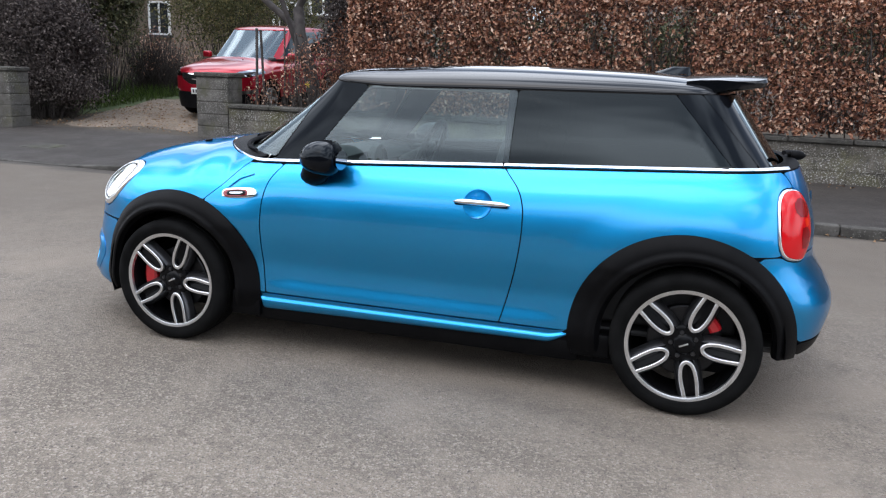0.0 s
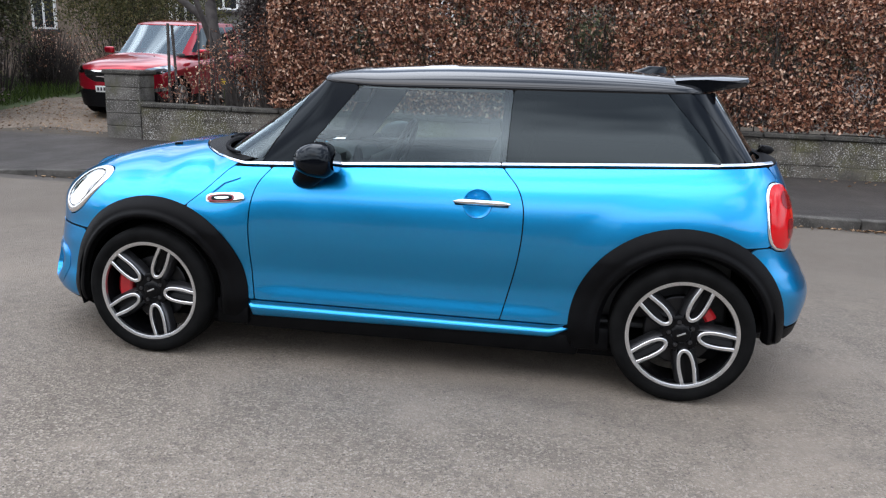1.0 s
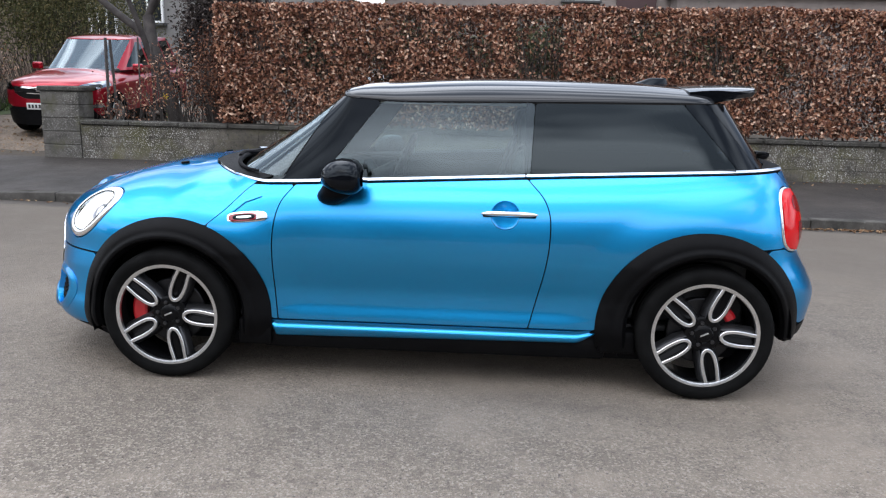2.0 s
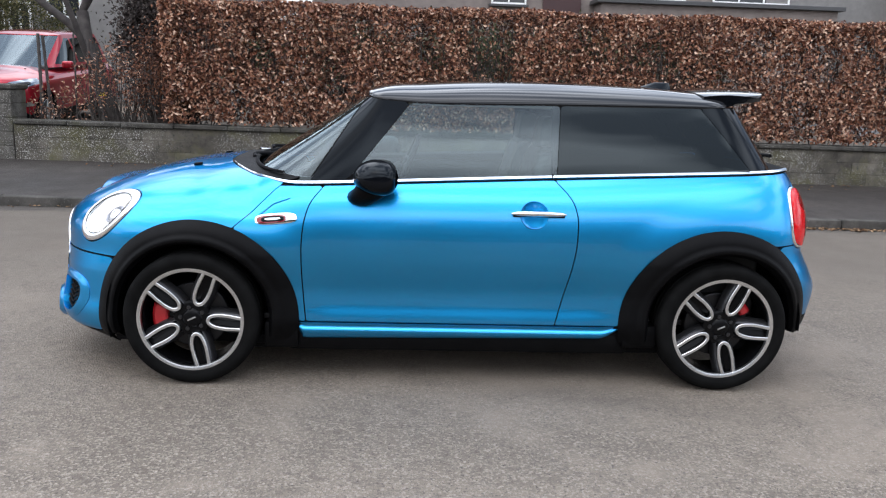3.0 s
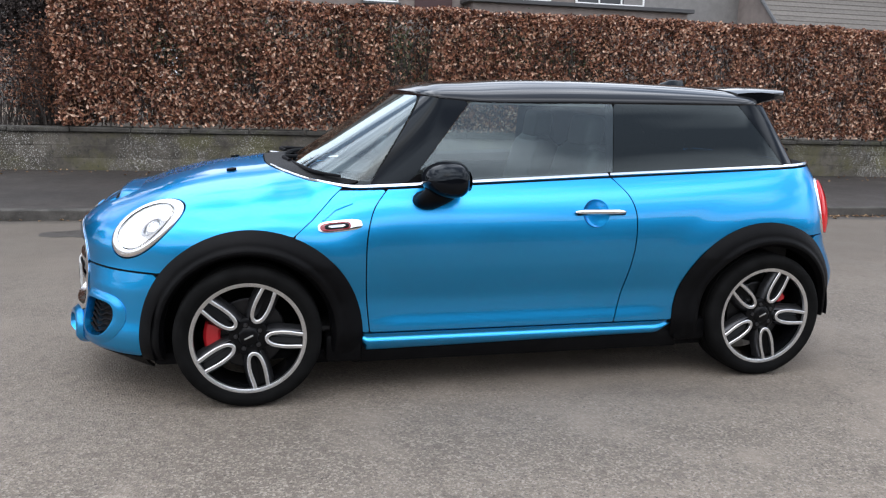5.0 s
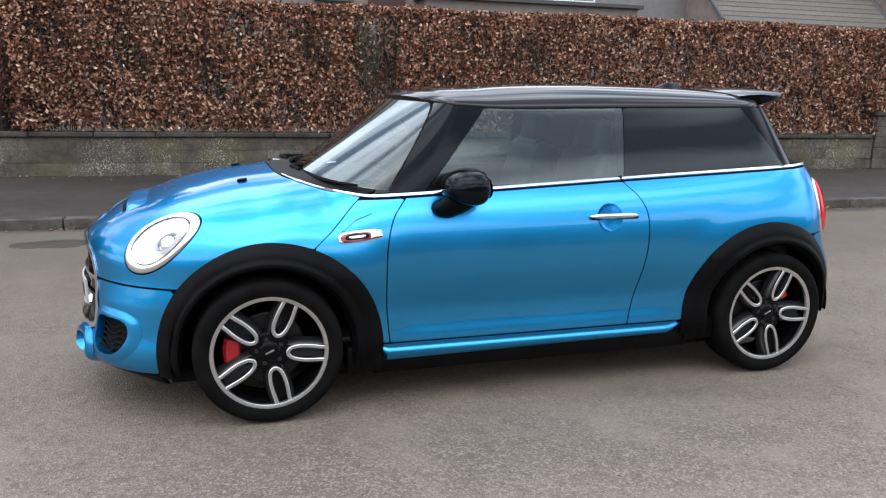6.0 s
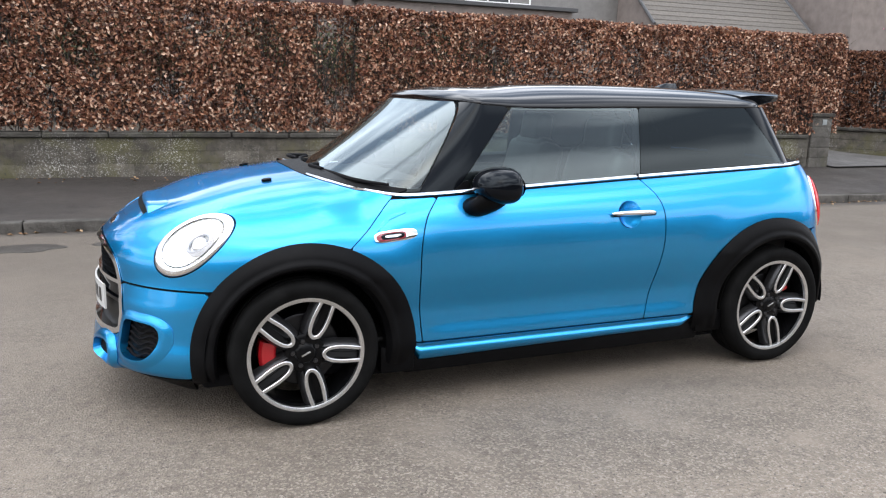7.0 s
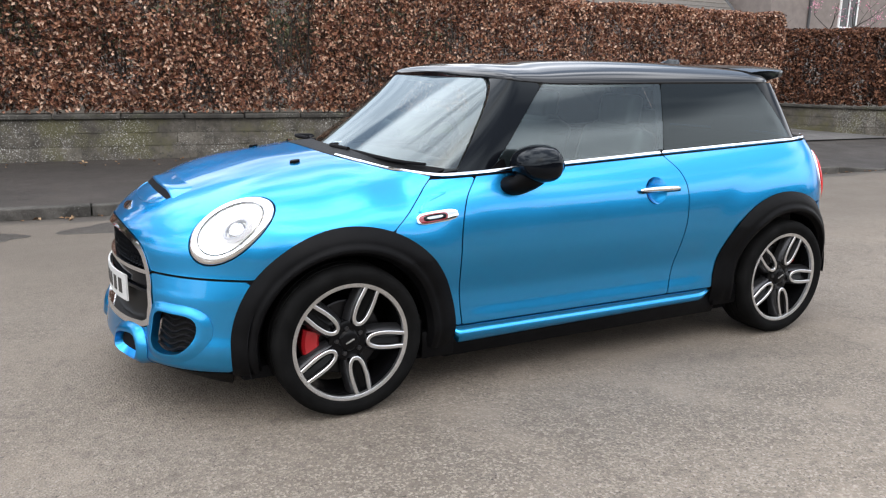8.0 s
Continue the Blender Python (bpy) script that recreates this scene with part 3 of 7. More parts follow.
# bright belt line round the glass
def strip(path, outs, high, deep):
    """A flat bright strip along a path of points with outward normals."""
    rows = []
    for p, n in zip(path, outs):
        p, n = Vector(p), Vector(n).normalized()
        up = Vector((0, 0, 1))
        up = (up - n * up.dot(n)).normalized()
        ring = [(-1, 0), (-0.8, 0.8), (0, 1.0), (0.8, 0.8), (1, 0), (0.8, -0.6), (-0.8, -0.6)]
        rows.append([p + up * (a * high / 2) + n * (b * deep) for a, b in ring])
    return grid(rows, closed=True, flip=True)


belt_path, belt_out = [], []
for y in np.linspace(-0.36, -0.63, 18):
    x = float(COWL(y)) + 0.004
    p, h = float(power(x)), float(HOOD(x)) - Z0
    z = Z0 + h * (1 - (abs(y) / float(plan(x, 0.6))) ** p) ** (1 / p)
    belt_path.append((x, y, z + 0.003))
    belt_out.append((0.55, -0.3, 0.8))
for x in np.concatenate([np.linspace(-0.835, -0.62, 12), np.linspace(-0.60, 1.585, 73)]):
    z = float(BELT(x)) + 0.006
    q, n = skin(float(x), z, 0.008)
    belt_path.append(tuple(q))
    belt_out.append(tuple(n))
for _ in range(4):
    belt_path = [belt_path[0]] + [tuple((np.array(belt_path[i - 1]) + 2 * np.array(belt_path[i]) + np.array(belt_path[i + 1])) / 4) for i in range(1, len(belt_path) - 1)] + [belt_path[-1]]
    belt_out = [belt_out[0]] + [tuple((np.array(belt_out[i - 1]) + np.array(belt_out[i]) + np.array(belt_out[i + 1])) / 3) for i in range(1, len(belt_out) - 1)] + [belt_out[-1]]
belt = part("belt_trim", both(strip(belt_path, belt_out, 0.0165, 0.007)), CHROME, hatchback, "chrome belt line below the windows")
under_path = [(p[0], p[1], p[2] - 0.0105) for p in belt_path if p[0] > -0.78]
part("belt_seal", both(strip(under_path, belt_out[-len(under_path):], 0.009, 0.004)), LINER, belt, "thin black seal under the chrome")

gap_at, gap_n = skin(0.412, float(BELT(0.412)) + 0.006, 0.012)
part("belt_joint", box((0.006, 0.012, 0.024), tuple(gap_at), 0.001), LINER, belt, "dark joint in the chrome at the door's edge")
# ledge between the belt line and the glass
ledge_rows = []
for x in np.concatenate([np.linspace(-0.86, 1.40, 60), 1.40 + 0.30 * np.sin(np.linspace(0, math.pi / 2, 30)[1:])]):
    z = float(BELT(x))
    y = float(side(x, z)) - 0.001
    ledge_rows.append([(x, -y, z - 0.002), (x, -y + 0.004, z + 0.004), (x - 0.02 * float(smooth(1.3, 1.6, x)), -max(0.0, y - 0.03), z + 0.008), (x - 0.06 * float(smooth(1.3, 1.6, x)), -max(0.0, y - 0.07), z + 0.010)])
part("belt_ledge", both(grid(ledge_rows, flip=False)), LINER, hatchback, "black window seal ledge")

# ---- glasshouse ----
def house_plan(t):
    """Front, rear and half-width of the glasshouse at height fraction t."""
    return -1.135 + 0.655 * t, 1.69 - 0.31 * t, 0.714 - 0.059 * t - 0.035 * t * t


def house_shell():
    zs = np.linspace(0, 1.03, 34)
    y_f = list(np.sin(np.linspace(0, 1.35, 44)))
    ru = list(np.linspace(0, 0.8, 26)) + [(1 - y ** 2.3) ** (1 / 5.6) for y in np.linspace((1 - 0.8 ** 5.6) ** (1 / 2.3), 0, 30)[1:]]
    rows = []
    for t in zs:
        z, n = 0.93 + 0.42 * t, FRONT_BEND(t)
        xf, xr, w = house_plan(t)
        fu = [(1 - y * y) ** (1 / n) for y in y_f]
        fu += list(np.linspace(fu[-1], 0, 24)[1:])
        x0 = ARC_FROM(t)
        row = [(x0 + (xf - x0) * u, -w * (1 - u ** n) ** 0.5, z) for u in fu]
        row += [(x, -w, z) for x in np.linspace(x0, 1.0, 70)[1:-1]]
        row += [(1.0 + (xr - 1.0) * u, -w * (1 - u ** 5.6) ** (1 / 2.3), z) for u in ru]
        rows.append(row)
    return grid(rows, flip=False)


HOUSE = house_shell()
GV = np.array(HOUSE[0])
GX, GY, GZ = GV[:, 0], GV[:, 1], GV[:, 2]
ROOF_LOW = profile([(-0.75, 1.352), (-0.6, 1.350), (-0.456, 1.341), (-0.3, 1.326), (-0.1, 1.319), (0.44, 1.328), (1.21, 1.340), (1.75, 1.346)])
HOUSE_LOW = np.where(GX > -0.85, BELT(GX) + 0.010, 0.93)
ROOF_CUT = GZ - ROOF_LOW(GX)
pillar_a = lambda z: np.interp(z, [0.9, 0.957, 1.353, 1.42], [-0.753, -0.716, -0.456, -0.412])
glass_f = lambda z: np.interp(z, [0.9, 0.963, 1.317, 1.42], [-0.592, -0.542, -0.259, -0.177])
glass_r = lambda z: np.interp(z, [0.9, 0.99, 1.33, 1.42], [0.428, 0.432, 0.446, 0.450])
rear_e = lambda z: np.interp(z, [0.9, 1.037, 1.334, 1.45], [1.560, 1.478, 1.215, 1.115])


def house_panel(name, g, material, label, depth=0.008, shadow=True):
    for k in (0, 1):
        bit = flanged(trim(HOUSE, g + 0.0015), depth)
        ob = part(name, mirrored(bit) if k else bit, material, hatchback, label, sharp=35)
        ob.visible_shadow = shadow


screen_g = most(GX - pillar_a(GZ) + 0.004, HOUSE_LOW - GZ, ROOF_CUT)
screen = trim(HOUSE, most(screen_g, 0.965 - GZ) + 0.0015)
ob = part("windscreen", both(screen), SCREEN_GLASS, hatchback, "curved windscreen reflecting the sky", sharp=35)
ob.visible_shadow = False
# black printed border of the screen, just inside the glass
hp, hh = power(GX), HOOD(GX) - Z0
hood_top = Z0 + hh * np.clip(1 - (np.abs(GY) / plan(GX, np.full_like(GX, Z0))) ** hp, 0, 1) ** (1 / hp)
edge = most(hood_top + 0.004 - GZ, screen_g, -most(GX - pillar_a(GZ) + 0.05, 1.005 - GZ, GZ - ROOF_LOW(GX) + 0.03))
inner_v = np.column_stack([GX + 0.006, GY * 0.994, GZ])
part("screen_border", both(trim((inner_v, HOUSE[1]), edge)), LINER, hatchback, "black printed screen border")
house_panel("windscreen_pillar", most(pillar_a(GZ) - GX, GX - glass_f(GZ), HOUSE_LOW - GZ, ROOF_CUT), GLOSS_BLACK, "gloss black windscreen pillar")
house_panel("door_window", most(glass_f(GZ) - GX, GX - glass_r(GZ), HOUSE_LOW - GZ, ROOF_CUT), DOOR_GLASS, "clear door window", shadow=False)
house_panel("rear_side_window", most(glass_r(GZ) - GX, GX - rear_e(GZ) + 0.10, HOUSE_LOW - GZ, ROOF_CUT), DARK_GLASS, "dark privacy glass rear side window", shadow=False)
house_panel("rear_pillar", most(rear_e(GZ) - 0.10 - GX, np.where(GX > 1.1, GX - rear_e(GZ) - 0.01, -1.0), HOUSE_LOW - GZ, ROOF_CUT), GLOSS_BLACK, "gloss black rear pillar")
house_panel("hatch_side_blade", most(rear_e(GZ) + 0.01 - GX, GY + 0.52, HOUSE_LOW - GZ, ROOF_CUT), GLOSS_BLACK, "gloss black blade beside the rear window")
back = trim(HOUSE, most(1.2 - GX, -0.52 - GY, HOUSE_LOW - GZ, ROOF_CUT) + 0.0015)
ob = part("rear_window", both(back), DARK_GLASS, hatchback, "dark heated rear window")
ob.visible_shadow = False
liner_v = np.column_stack([GX, GY * 0.985, GZ])
for g in (most(pillar_a(GZ) + 0.03 - GX, GX - glass_f(GZ) + 0.01, HOUSE_LOW - GZ, ROOF_CUT), most(rear_e(GZ) - 0.09 - GX, GX - rear_e(GZ), HOUSE_LOW - GZ, ROOF_CUT), most(np.abs(GX - 0.45) - 0.045, HOUSE_LOW - GZ, ROOF_CUT)):
    for k in (0, 1):
        bit = trim((liner_v, HOUSE[1]), g)
        part("pillar_lining", mirrored(bit) if k else bit, LINER, hatchback, "dark pillar lining")


# ---- roof ----
ROOF_RISE = profile([(-0.5, 0.018), (-0.47, 0.034), (-0.42, 0.056), (-0.3, 0.086), (0, 0.11), (0.4, 0.113), (0.9, 0.098), (1.2, 0.076), (1.36, 0.06)])


def roof_shell():
    xf, xr, w = house_plan(1.0)
    xf, xr, w = xf - 0.015, 1.36, w + 0.008
    fu = [(1 - y ** 2) ** (1 / 3.6) for y in np.linspace(0, (1 - 0.75 ** 3.6) ** 0.5, 34)] + list(np.linspace(0.75, 0, 22)[1:])
    ru = list(np.linspace(0, 0.8, 24)) + [(1 - y ** 2.2) ** (1 / 5) for y in np.linspace((1 - 0.8 ** 5) ** (1 / 2.2), 0, 18)[1:]]
    st = [(-0.37 + (xf + 0.37) * u, (1 - u ** 3.6) ** 0.5) for u in fu] + [(x, 1.0) for x in np.linspace(-0.37, 1.0, 60)[1:-1]] + [(1.0 + (xr - 1.0) * u, (1 - u ** 5) ** (1 / 2.2)) for u in ru]
    rows = []
    for x, s in st:
        h = float(ROOF_RISE(x))
        low = float(ROOF_LOW(x))
        row = [(x, -(w - 0.014) * s, low - 0.004), (x, -(w - 0.002) * s, low - 0.004)]
        row += [(x, -w * s * max(0.0, math.cos(a)) ** (2 / 2.7), low + h * math.sin(a) ** (2 / 2.2)) for a in np.linspace(0, math.pi / 2, 26)]
        rows.append(row)
    return grid(rows, flip=True)


part("roof", both(roof_shell()), ROOF_BLACK, hatchback, "gloss black roof reflecting the sky", sharp=35)
part("headlining", box((1.5, 1.05, 0.02), (0.35, 0, 1.318), 0.008), PALE_TRIM, hatchback, "pale roof lining")


def spoiler_bit():
    rows = []
    for y in np.linspace(-0.56, 0.56, 49):
        e = 1 - (abs(y) / 0.60) ** 6
        tip = 1.27 + 0.215 * max(0.0, 1 - (abs(y) / 0.568) ** 11.0) ** 0.5
        front = 1.15
        crown = 0.030 * (1 - (y / 0.6) ** 2)
        top = [(front, 1.395 + crown), (front + 0.3 * (tip - front), 1.402 + crown), (front + 0.65 * (tip - front), 1.406 + 0.008 * (1 - (y / 0.56) ** 2) + crown * 0.8), (tip, 1.404 + 0.016 * (1 - (y / 0.56) ** 2) + crown * 0.6)]
        low = [(tip + 0.006, 1.392 + 0.012 * (1 - (y / 0.56) ** 2) + crown * 0.5), (tip - 0.004, 1.374 + 0.012 * (1 - (y / 0.56) ** 2) + crown * 0.4), (front + 0.65 * (tip - front), 1.358 + crown * 0.3), (front + 0.3 * (tip - front), 1.338), (front, 1.332)]
        rows.append([(x, y, z - 0.010 * (1 - e)) for x, z in top + low])
    v, f = grid(rows, closed=True)
    k = len(rows[0])
    f = list(f) + [tuple(range(k - 1, -1, -1)), tuple(range(len(v) - k, len(v)))]
    return v, f


spoiler = part("roof_spoiler", spoiler_bit(), ROOF_BLACK, hatchback, "gloss black roof spoiler with two slots", sharp=35)
for y in (-0.33, 0.33):
    slot = disc(0.11, 0, 28, "z", 0.36)
    part("spoiler_slot", moved(slot, pose(1.285, y, 1.4345 - 0.010 * abs(y) / 0.33 - 0.0085, 0, 2, 0)), LINER, spoiler, "dark slot in the spoiler")


def fin_bit():
    rows = []
    for t in np.linspace(0, 1, 10):
        x0, x1, w = 0.98 + 0.10 * t, 1.17 - 0.01 * t, 0.035 * (1 - t) ** 0.8 + 0.004
        rows.append([(x0 + (x1 - x0) * (0.5 - 0.5 * math.cos(a)), w * math.sin(a), 1.425 + 0.034 * t) for a in np.linspace(0, 2 * math.pi, 20, endpoint=False)])
    v, f = grid(rows, closed=True)
    return v, list(f) + [tuple(range(len(v) - 20, len(v)))]


part("roof_aerial", fin_bit(), GLOSS_BLACK, hatchback, "black shark-fin roof aerial")

# ---- lamps, badges, handles and mirrors of the hatchback ----
def lifted(bit, d, bulge=None):
    """A trimmed piece of skin pushed out along its normals."""
    v = np.asarray(bit[0], float).reshape(-1, 3)
    n = np.zeros_like(v)
    for q in bit[1]:
        c = np.cross(v[q[1]] - v[q[0]], v[q[-1]] - v[q[0]])
        for i in q:
            n[i] += c
    n /= np.maximum(np.linalg.norm(n, axis=1, keepdims=True), 1e-12)
    k = d if bulge is None else (d + bulge(v))[:, None]
    return [tuple(p) for p in v + n * k], bit[1]


def on_skin(outline, out, thick=0.006):
    """A small plate that follows the flank; outline is (x, z)."""
    c = np.mean(np.array(outline), axis=0)
    rings = []
    for s, o in ((1.0, out - thick), (1.0, out - 0.001), (0.94, out), (0.5, out), (0.02, out)):
        rings.append([skin(float(c[0] + (p[0] - c[0]) * s), float(c[1] + (p[1] - c[1]) * s), o)[0] for p in outline])
    return grid(rings, closed=True)


def oval(cx, cz, a, b, n=40, p=2.0, tilt=0.0):
    out = []
    for i in range(n):
        t = 2 * math.pi * i / n
        x, z = a * abs(math.cos(t)) ** (2 / p) * (1 if math.cos(t) > 0 else -1), b * abs(math.sin(t)) ** (2 / p) * (1 if math.sin(t) > 0 else -1)
        out.append((cx + x * math.cos(tilt) - z * math.sin(tilt), cz + x * math.sin(tilt) + z * math.cos(tilt)))
    return out


def lamp_oval(c, n, a, b, ra, rb, depth, count=40):
    return [c + a * (ra * math.cos(t)) + b * (rb * math.sin(t)) - n * depth for t in [2 * math.pi * i / count for i in range(count)]]


def flat_tube(path, radius, sides):
    """A tube half again as broad along the car as it is high."""
    v, f = tube(path, radius, sides)
    k = len(v) // len(path)
    out = []
    for i, p in enumerate(v):
        c = path[min(i // k, len(path) - 1)]
        out.append((c[0] + (p[0] - c[0]) * 1.6, p[1], p[2]))
    return out, f


def lamp_ring(field, c, a, b, steps, count=96):
    """A smooth ring round a lamp: one line for each (inset, lift)."""
    rows = []
    for inset, lift in steps:
        p = rim_line(lifted(trim(SHELL, field + inset), lift))
        d = p - np.array(c)
        ang = np.arctan2(d @ np.array(b), d @ np.array(a))
        k = np.argsort(ang)
        ang, p = ang[k], p[k]
        ang = np.concatenate([ang - 2 * math.pi, ang, ang + 2 * math.pi])
        p = np.vstack([p, p, p])
        t = np.linspace(-math.pi, math.pi, count, endpoint=False)
        rows.append(np.column_stack([np.interp(t, ang, p[:, i]) for i in range(3)]))
    return grid([[tuple(q) for q in row] for row in rows], closed=True)


head_glow, hn, hl, hb = nodes_of("daylight_ring")
hb.inputs["Base Color"].default_value = (0.9, 0.9, 0.9, 1)
hb.inputs["Emission Color"].default_value = (1.0, 0.98, 0.95, 1)
hb.inputs["Emission Strength"].default_value = 0.95

def headlamp(k):
    flip = mirrored if k else (lambda b: b)
    lens_g = HEAD_G + 0.027
    lens = part("headlamp", flip(lifted(trim(SHELL, lens_g), 0.004)), LAMP_GLASS, hatchback, "round headlamp with clear lens and daylight ring")
    lens.visible_shadow = False
    part("lens_seal", flip(tube([tuple(p) for p in rim_line(lifted(trim(SHELL, HEAD_G + 0.027), 0.006))], 0.0016, 6, closed=True)), LINER, lens, "thin black seal inside the chrome ring")
    ring = lamp_ring(HEAD_G, HC, HA, HB, ((0.0, -0.010), (0.001, 0.001), (0.003, 0.005), (0.010, 0.008), (0.018, 0.008), (0.025, 0.005), (0.028, -0.004)))
    part("headlamp_ring", flip(ring), SATIN, lens, "chrome headlamp surround", sharp=60)
    # bowl behind the lens
    rows = [lamp_oval(HC, HN, HA, HB, 0.181 * s, 0.110 * s, d) for s, d in ((0.93, 0.030), (0.90, 0.045), (0.80, 0.062), (0.6, 0.075), (0.30, 0.085), (0.02, 0.087))]
    part("reflector", flip(grid(rows, closed=True, flip=True)), LAMP_SILVER, lens, "bright silver reflector bowl")
    glow = [lamp_oval(HC, HN, HA, HB, 0.181 * s, 0.110 * s, d) for s, d in ((0.92, 0.034), (0.86, 0.028), (0.62, 0.040), (0.56, 0.052))]
    part("daylight_ring", flip(grid(glow, closed=True, flip=True)), head_glow, lens, "lit white daylight ring")
    shroud = [lamp_oval(HC + HA * 0.01, HN, HA, HB, 0.181 * s, 0.110 * s, d) for s, d in ((0.34, 0.07), (0.32, 0.045), (0.28, 0.042), (0.25, 0.045), (0.24, 0.06))]
    part("projector", flip(grid(shroud, closed=True, flip=True)), LAMP_GREY, lens, "grey projector shroud")
    eye = [lamp_oval(HC + HA * 0.01, HN, HA, HB, 0.036 * s, 0.036 * s, 0.055 - 0.016 * math.sqrt(max(0.0, 1 - s * s))) for s in (1.0, 0.9, 0.7, 0.4, 0.02)]
    part("projector_lens", flip(grid(eye, closed=True, flip=True)), CHROME, lens, "glass projector lens")


def lamp_swell(w):
    """Height of the tail lamp's swelling lens over the skin, with a hair to spare."""
    d = w - np.array(TC_)
    return 0.0092 + 0.016 * np.clip(1 - (d @ np.array(TA) / 0.11) ** 2 - (d @ np.array(TB) / 0.15) ** 2, 0, 1) ** 0.5


def tail_lamp(k):
    flip = mirrored if k else (lambda b: b)
    lens_g = TAIL_G + 0.009
    d = SV - np.array(TC_)
    q, p = d @ np.array(TB), d @ np.array(TA)
    lens = part("tail_lamp", flip(flanged(lifted(trim(SHELL, lens_g), 0.0, lambda w: lamp_swell(w) - 0.0015), 0.02)), LAMP_RED, hatchback, "upright red tail lamp in a chrome ring", sharp=30)
    ring = lamp_ring(TAIL_G, TC_, TA, TB, ((0.0, -0.010), (0.001, 0.002), (0.004, 0.006), (0.008, 0.007), (0.010, 0.005), (0.012, -0.006)))
    part("tail_lamp_ring", flip(ring), SATIN, lens, "chrome tail lamp surround", sharp=60)
    # smoked upper and lower patches round the amber indicator
    upper = trim(SHELL, most(lens_g + 0.014, np.hypot((p - 0.012) / 0.058, (q - 0.066) / 0.042) - 1))
    part("tail_lamp_patch", flip(lifted(upper, 0.0, lamp_swell)), LAMP_DARK_RED, lens, "smoked dark red upper patch")
    lower = trim(SHELL, most(lens_g + 0.014, np.hypot((p - 0.026) / 0.044, (q + 0.052) / 0.048) - 1))
    part("tail_lamp_patch", flip(lifted(lower, 0.0, lamp_swell)), LAMP_DARK_RED, lens, "smoked dark red lower patch")
    amber = trim(SHELL, most(lens_g + 0.014, np.hypot((p - 0.034) / 0.024, (q - 0.012) / 0.026) - 1))
    part("indicator", flip(lifted(amber, 0.0, lamp_swell)), LAMP_AMBER, lens, "amber indicator")


for k in (0, 1):
    headlamp(k)
    tail_lamp(k)

# grille, fog intakes and plates
MESH_BLACK = surface("grille_black", (0.004, 0.004, 0.004), (0.007, 0.007, 0.007), 40, (0.3, 0.5), spec=0.15)
grille = part("grille", both(lifted(trim(SHELL, GRILLE_G + 0.004), -0.030)), MESH_BLACK, hatchback, "black honeycomb grille")
ringed = flanged(lifted(trim(SHELL, most(GRILLE_G + 0.001, -(GRILLE_G + 0.024))), 0.004), 0.03)
part("grille_surround", both(ringed), CHROME, grille, "chrome grille surround", sharp=30)
for z, high, deep, m, name in ((0.570, 0.016, -0.004, CHROME, "grille_bar"), (0.535, 0.040, -0.012, GLOSS_BLACK, "grille_bar"), (0.495, 0.014, -0.006, GLOSS_BLACK, "grille_bar")):
    bar = trim(SHELL, most(GRILLE_G + 0.026, np.abs(SZ - z) - high / 2))
    part(name, both(flanged(lifted(bar, deep), 0.02)), m, grille)
hex_v, hex_f = [], []
for iy in range(-13, 14):
    for iz in range(9):
        y, z = (iy + 0.5 * (iz % 2)) * 0.0265, 0.590 + iz * 0.0205
        if outside(np.array([y]), np.array([z]), GRILLE)[0] > -0.035:
            continue
        u = np.linspace(-2.04, -1.6, 161)
        x = float(np.interp(0, (side(u, np.full_like(u, z)) - abs(y)), u))
        ring = [[(x + 0.026 + dx, y + r * math.cos(t), z + r * math.sin(t)) for t in [math.pi / 3 * i + math.pi / 6 for i in range(6)]] for r, dx in ((0.0150, 0.004), (0.0138, -0.006), (0.0112, -0.006), (0.0105, 0.006))]
        v, f = grid(ring, closed=True, flip=True)
        hex_f.extend([tuple(i + len(hex_v) for i in q) for q in f])
        hex_v.extend(v)
tagged(part("honeycomb", (hex_v, hex_f), GLOSS_BLACK, grille, "gloss black honeycomb mesh", sharp=30), kind="stuff")
PLATE_X = lambda y: -2.050 + 0.60 * y * y


def plate_strip(y0, y1, z0, z1, out, thick):
    """A flat strip bent round the nose like the plate."""
    rows = [[(PLATE_X(y) - out + dx, y, z) for dx, z in ((0, z0), (0, z1), (thick, z1), (thick, z0))] for y in np.linspace(y0, y1, 13)]
    v, f = grid(rows, closed=True)
    return v, list(f) + [(3, 2, 1, 0), tuple(len(v) - 4 + i for i in range(4))]


